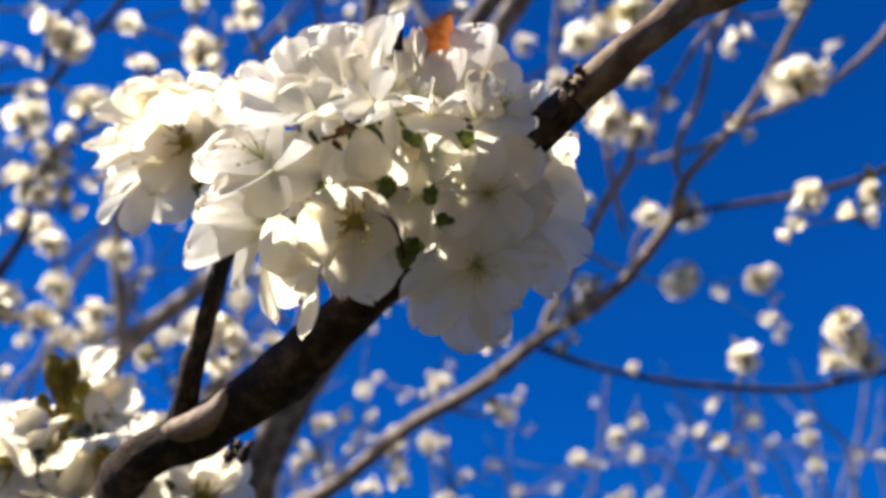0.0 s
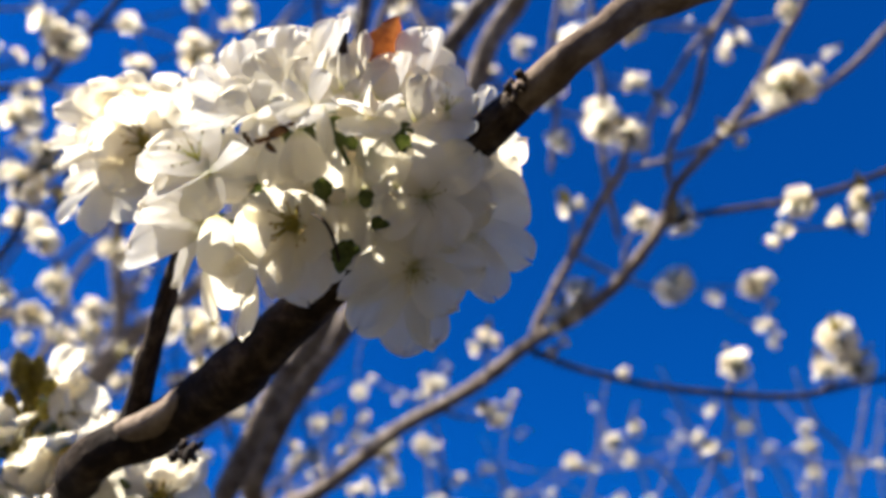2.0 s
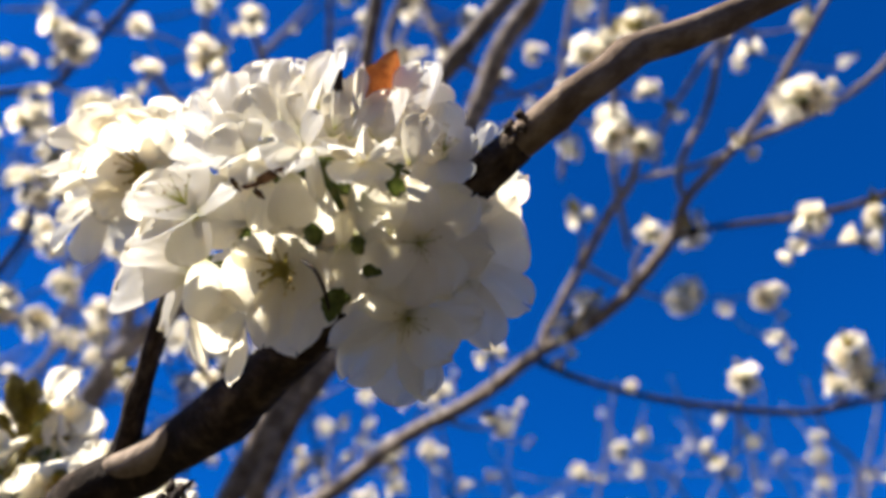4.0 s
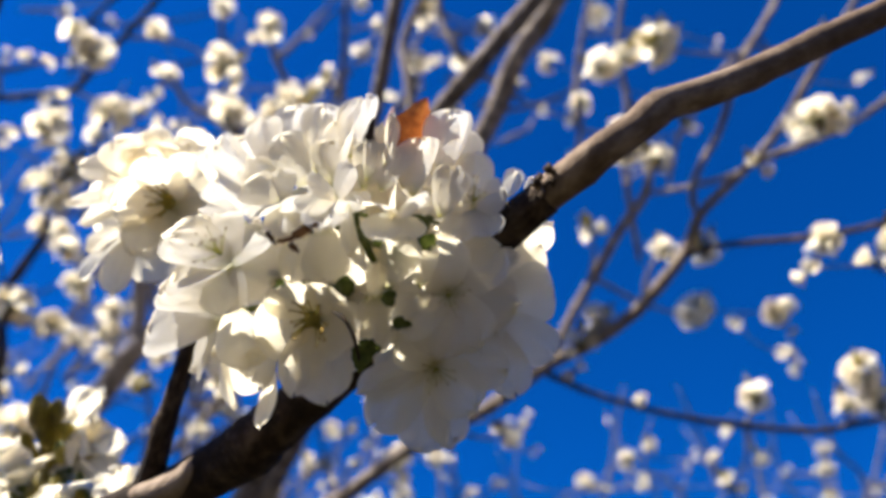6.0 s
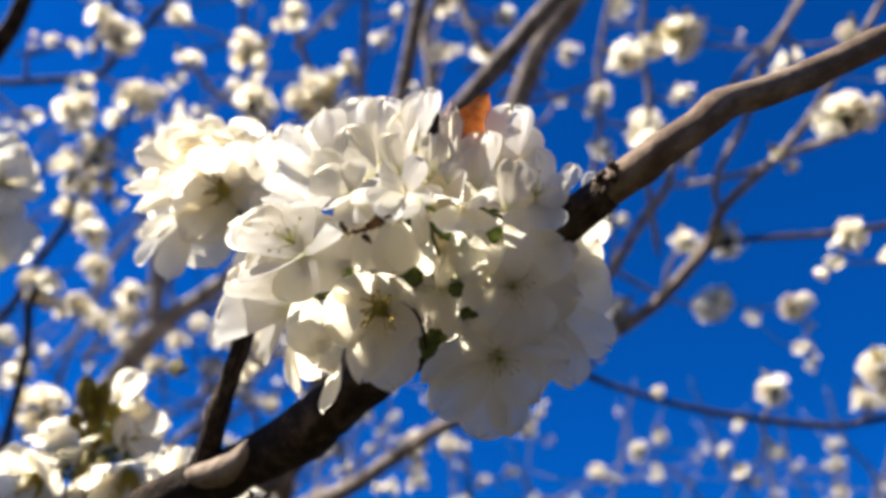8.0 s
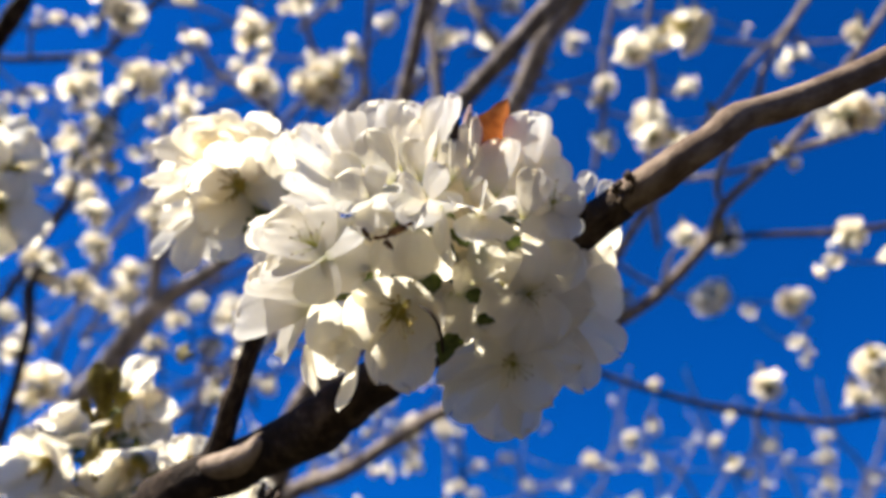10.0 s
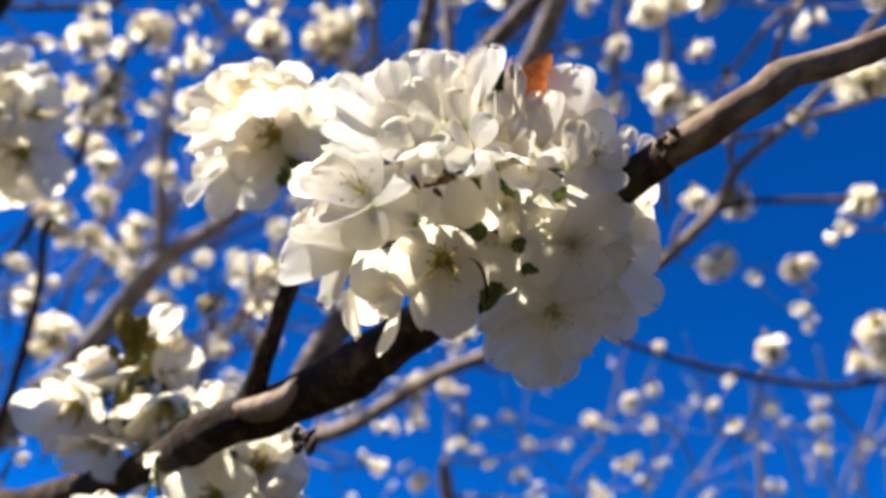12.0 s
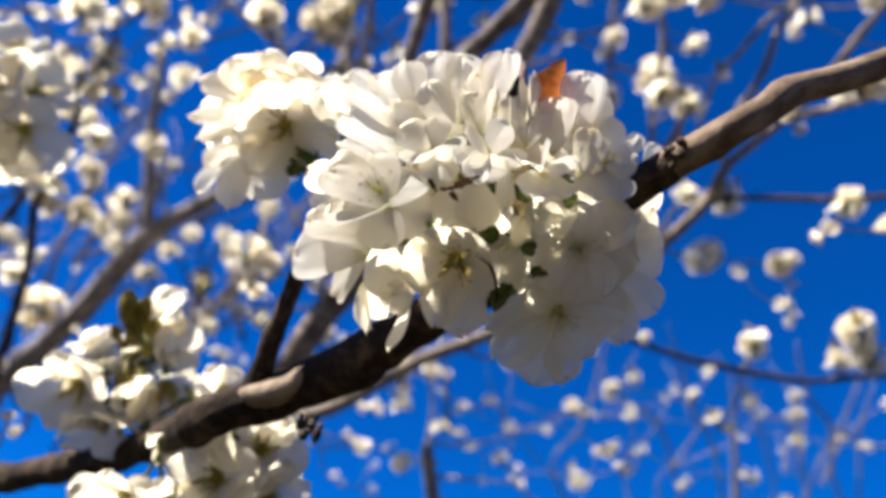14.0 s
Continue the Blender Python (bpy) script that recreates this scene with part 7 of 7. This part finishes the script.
flower(bunch, BASE, (-0.1902, 0.3478, 1.7957), (0.17, -0.46, -0.87), 0.0214, 'half', 5, SPUR)
leaf_bud(bunch, BASE, (-0.199, 0.327, 1.818), (-0.001, -0.016, 0.010), 0.024, 0.0115, BUD, 'olive brown leaf bud')
leaf_bud(bunch, BASE, (-0.194, 0.325, 1.820), (0.004, -0.014, 0.008), 0.020, 0.0090, BUD, 'olive brown leaf bud')
leaf_bud(bunch, BASE, (-0.189, 0.328, 1.817), (0.006, -0.011, 0.005), 0.013, 0.0080, TENDER, 'yellow-green leaf bud')
leaf_bud(bunch, BASE, (-0.189, 0.335, 1.808), (0.005, -0.010, 0.004), 0.013, 0.0080, TENDER, 'yellow-green leaf bud')
leaf_bud(bunch, BASE, (-0.198, 0.337, 1.806), (0.003, 0.004, -0.015), 0.022, 0.0110, BUD, 'dark olive leaf bud')
leaf_bud(bunch, BASE, (-0.205, 0.331, 1.813), (-0.001, -0.010, 0.003), 0.011, 0.0060, BUD, 'olive leaf bud')
leaf_bud(bunch, BASE, (-0.194, 0.346, 1.794), (0.002, 0.000, -0.010), 0.014, 0.0080, BUD, 'dark olive leaf bud')
leaf_bud(bunch, BASE, (-0.192, 0.339, 1.803), (0.006, -0.001, -0.008), 0.012, 0.0060, TENDER, 'yellow-green leaf bud')
leaf_bud(bunch, BASE, (-0.197, 0.331, 1.814), (-0.000, -0.013, 0.007), 0.018, 0.0100, BUD, 'olive brown leaf bud')
young_leaf(bunch, BASE, (-0.204, 0.344, 1.810), (-0.205, 0.324, 1.827), 0.010, BUD, 1.0, 'olive green unfolding leaf')
young_leaf(bunch, BASE, (-0.201, 0.344, 1.810), (-0.197, 0.323, 1.828), 0.010, BUD, 1.0, 'olive green unfolding leaf')
young_leaf(bunch, BASE, (-0.205, 0.346, 1.807), (-0.210, 0.330, 1.818), 0.008, BUD, 1.0, 'pinkish bud scale')
young_leaf(bunch, BASE, (-0.203, 0.348, 1.805), (-0.188, 0.334, 1.814), 0.009, BUD, 1.0, 'yellow-green unfolding leaf')

# the bunch under the limb
bunch = thing("blossom_cluster", (-0.114, 0.327, 1.746), 'bunch of white blossoms hanging under the near limb', "blossom", 'blossoms on the tree')
BASE, SPUR = (-0.114, 0.327, 1.746), (-0.115, 0.285, 1.750)
flower(bunch, BASE, (-0.1054, 0.3084, 1.7533), (0.33, -0.92, -0.23), 0.0253, 'open', 6, SPUR)
flower(bunch, BASE, (-0.1225, 0.3132, 1.7389), (-0.09, -0.83, -0.56), 0.0253, 'cup', 5, SPUR)
flower(bunch, BASE, (-0.0998, 0.3171, 1.7379), (0.52, -0.48, -0.71), 0.0230, 'open', 5, SPUR)
flower(bunch, BASE, (-0.1194, 0.3153, 1.7603), (-0.10, -0.93, 0.35), 0.0219, 'open', 5, SPUR)
flower(bunch, BASE, (-0.1118, 0.3311, 1.7250), (0.09, -0.25, -0.96), 0.0230, 'open', 5, SPUR)

# the bunch beneath it
bunch = thing("blossom_cluster", (-0.163, 0.316, 1.734), 'bunch of white blossoms with a yellow eye under the limb', "blossom", 'blossoms on the tree')
BASE, SPUR = (-0.163, 0.316, 1.734), (-0.147, 0.289, 1.744)
flower(bunch, BASE, (-0.1578, 0.3064, 1.7222), (-0.07, -0.70, -0.71), 0.0230, 'open', 5, SPUR)
flower(bunch, BASE, (-0.1446, 0.3163, 1.7263), (0.55, -0.47, -0.69), 0.0207, 'open', 5, SPUR)

# the bunch close on the far side
bunch = thing("blossom_cluster", (-0.353, 0.328, 1.984), 'large bunch of white cherry blossoms on a near twig, with unseen flowers added for shade', "blossom", 'blossoms on the tree')
BASE, SPUR = (-0.353, 0.328, 1.984), (-0.378, 0.342, 1.966)
flower(bunch, BASE, (-0.3247, 0.3248, 1.9569), (0.31, -0.46, -0.83), 0.0322, 'open', 6, SPUR)
flower(bunch, BASE, (-0.3407, 0.3113, 1.9731), (0.01, -0.84, -0.55), 0.0299, 'cup', 6, SPUR)
flower(bunch, BASE, (-0.3277, 0.3170, 1.9824), (0.72, -0.67, -0.16), 0.0287, 'open', 5, SPUR)
flower(bunch, BASE, (-0.3453, 0.3065, 2.0028), (0.21, -0.92, 0.34), 0.0287, 'open', 5, SPUR)
flower(bunch, BASE, (-0.3677, 0.3121, 1.9871), (-0.55, -0.83, -0.11), 0.0299, 'open', 5, SPUR)
flower(bunch, BASE, (-0.3634, 0.3340, 1.9602), (-0.46, -0.28, -0.85), 0.0299, 'open', 5, SPUR)
flower(bunch, BASE, (-0.3427, 0.3401, 1.9533), (0.17, 0.11, -0.98), 0.0276, 'open', 5, SPUR)
# out of view: seven flowers added to shade the bunch low on the limb
flower(bunch, BASE, (-0.3544, 0.3097, 1.9141), (-0.51, -0.86, -0.04), 0.0299, 'open', 6, SPUR)
flower(bunch, BASE, (-0.3682, 0.3199, 1.8947), (-0.61, -0.78, -0.14), 0.0299, 'flat', 6, SPUR)
flower(bunch, BASE, (-0.3439, 0.3239, 1.8857), (-0.22, -0.90, -0.37), 0.0287, 'open', 6, SPUR)
flower(bunch, BASE, (-0.3941, 0.3109, 1.9162), (-0.60, -0.79, 0.10), 0.0299, 'flat', 6, SPUR)
flower(bunch, BASE, (-0.3790, 0.3019, 1.9326), (-0.50, -0.80, 0.33), 0.0287, 'open', 5, SPUR)
flower(bunch, BASE, (-0.3336, 0.3170, 1.9026), (-0.49, -0.82, -0.29), 0.0276, 'flat', 6, SPUR)
flower(bunch, BASE, (-0.3811, 0.3294, 1.8776), (-0.44, -0.79, -0.43), 0.0299, 'flat', 6, SPUR)

# the bronze leaf and brown scales in the large bunch, and the knobs on the near limb
SPRAY = (-0.005, 0.128, 1.800)
leaf_spray = thing("leaf_shoot", SPRAY, "small shoot of bronze-red young leaves among white blossoms", "leaves")
young_leaf(leaf_spray, SPRAY, (-0.0052, 0.1364, 1.8165), (0.0037, 0.1205, 1.8360), 0.0185, BRONZE, 0.5, 'translucent bronze-red young leaf')
young_leaf(leaf_spray, SPRAY, (-0.0105, 0.1350, 1.8200), (-0.0100, 0.1290, 1.8400), 0.0022, SCALE, 0.3, 'narrow dark brown scale')
young_leaf(leaf_spray, SPRAY, (-0.0165, 0.1330, 1.8100), (-0.0133, 0.1190, 1.8200), 0.0045, SCALE, 0.5, 'brown papery scale')
young_leaf(leaf_spray, SPRAY, (-0.0304, 0.1246, 1.7696), (-0.0226, 0.1213, 1.7715), 0.0032, BRACT, 0.3, 'dry dark brown bract')
young_leaf(leaf_spray, SPRAY, (-0.0345, 0.1255, 1.7687), (-0.0282, 0.1248, 1.7694), 0.0012, BRACT, 0.3, 'dry dark brown bract')
young_leaf(leaf_spray, SPRAY, (-0.0311, 0.1257, 1.7685), (-0.0285, 0.1283, 1.7673), 0.002, BRACT, 0.3, 'dry dark brown bract')
young_leaf(leaf_spray, SPRAY, (-0.0382, 0.1248, 1.7721), (-0.0355, 0.1276, 1.7694), 0.0016, BRACT, 0.3, 'dry dark brown bract')
young_leaf(leaf_spray, SPRAY, (-0.0056, 0.1329, 1.7754), (-0.0140, 0.1300, 1.7783), 0.0060, GREEN, 0.4, 'green sepal')
young_leaf(leaf_spray, SPRAY, (-0.0040, 0.1317, 1.7766), (-0.0023, 0.1364, 1.7719), 0.0080, GREEN, 0.4, 'green sepal')
young_leaf(leaf_spray, SPRAY, (-0.0157, 0.1441, 1.7656), (-0.0193, 0.1382, 1.7701), 0.0075, GREEN, 0.4, 'green sepal')
young_leaf(leaf_spray, SPRAY, (-0.0349, 0.1400, 1.7697), (-0.0392, 0.1423, 1.7660), 0.0075, GREEN, 0.4, 'green sepal')
young_leaf(leaf_spray, SPRAY, (-0.0098, 0.1524, 1.7573), (-0.0113, 0.1587, 1.7496), 0.0075, GREEN, 0.4, 'green sepal')
young_leaf(leaf_spray, SPRAY, (-0.0098, 0.1547, 1.7550), (-0.0053, 0.1540, 1.7543), 0.0075, GREEN, 0.4, 'green sepal')
young_leaf(leaf_spray, SPRAY, (-0.0023, 0.1500, 1.7597), (0.0035, 0.1487, 1.7596), 0.0075, GREEN, 0.4, 'green sepal')
young_leaf(leaf_spray, SPRAY, (-0.0057, 0.1429, 1.7668), (-0.0027, 0.1449, 1.7634), 0.0075, GREEN, 0.4, 'green sepal')
young_leaf(leaf_spray, SPRAY, (0.0052, 0.1337, 1.7760), (0.0093, 0.1300, 1.7783), 0.0075, GREEN, 0.4, 'green sepal')
young_leaf(leaf_spray, SPRAY, (-0.0112, 0.1375, 1.8310), (-0.0100, 0.1322, 1.8490), 0.0042, BLUSH, 0.4, 'pale pinkish bract')
knob((0.0428, 0.1292, 1.8045), 12, 0.0040, 'knobbly brown bud scar on the limb')
knob((-0.0780, 0.2566, 1.7464), 14, 0.0034, 'knobbly dark bud spur under the limb')
knob((-0.0729, 0.2375, 1.7355), 13, 0.0032, 'knobbly dark bud spur under the limb')
knob((-0.1995, 0.4045, 1.9026), 7, 0.0056, 'small tan and green bud on a twig')
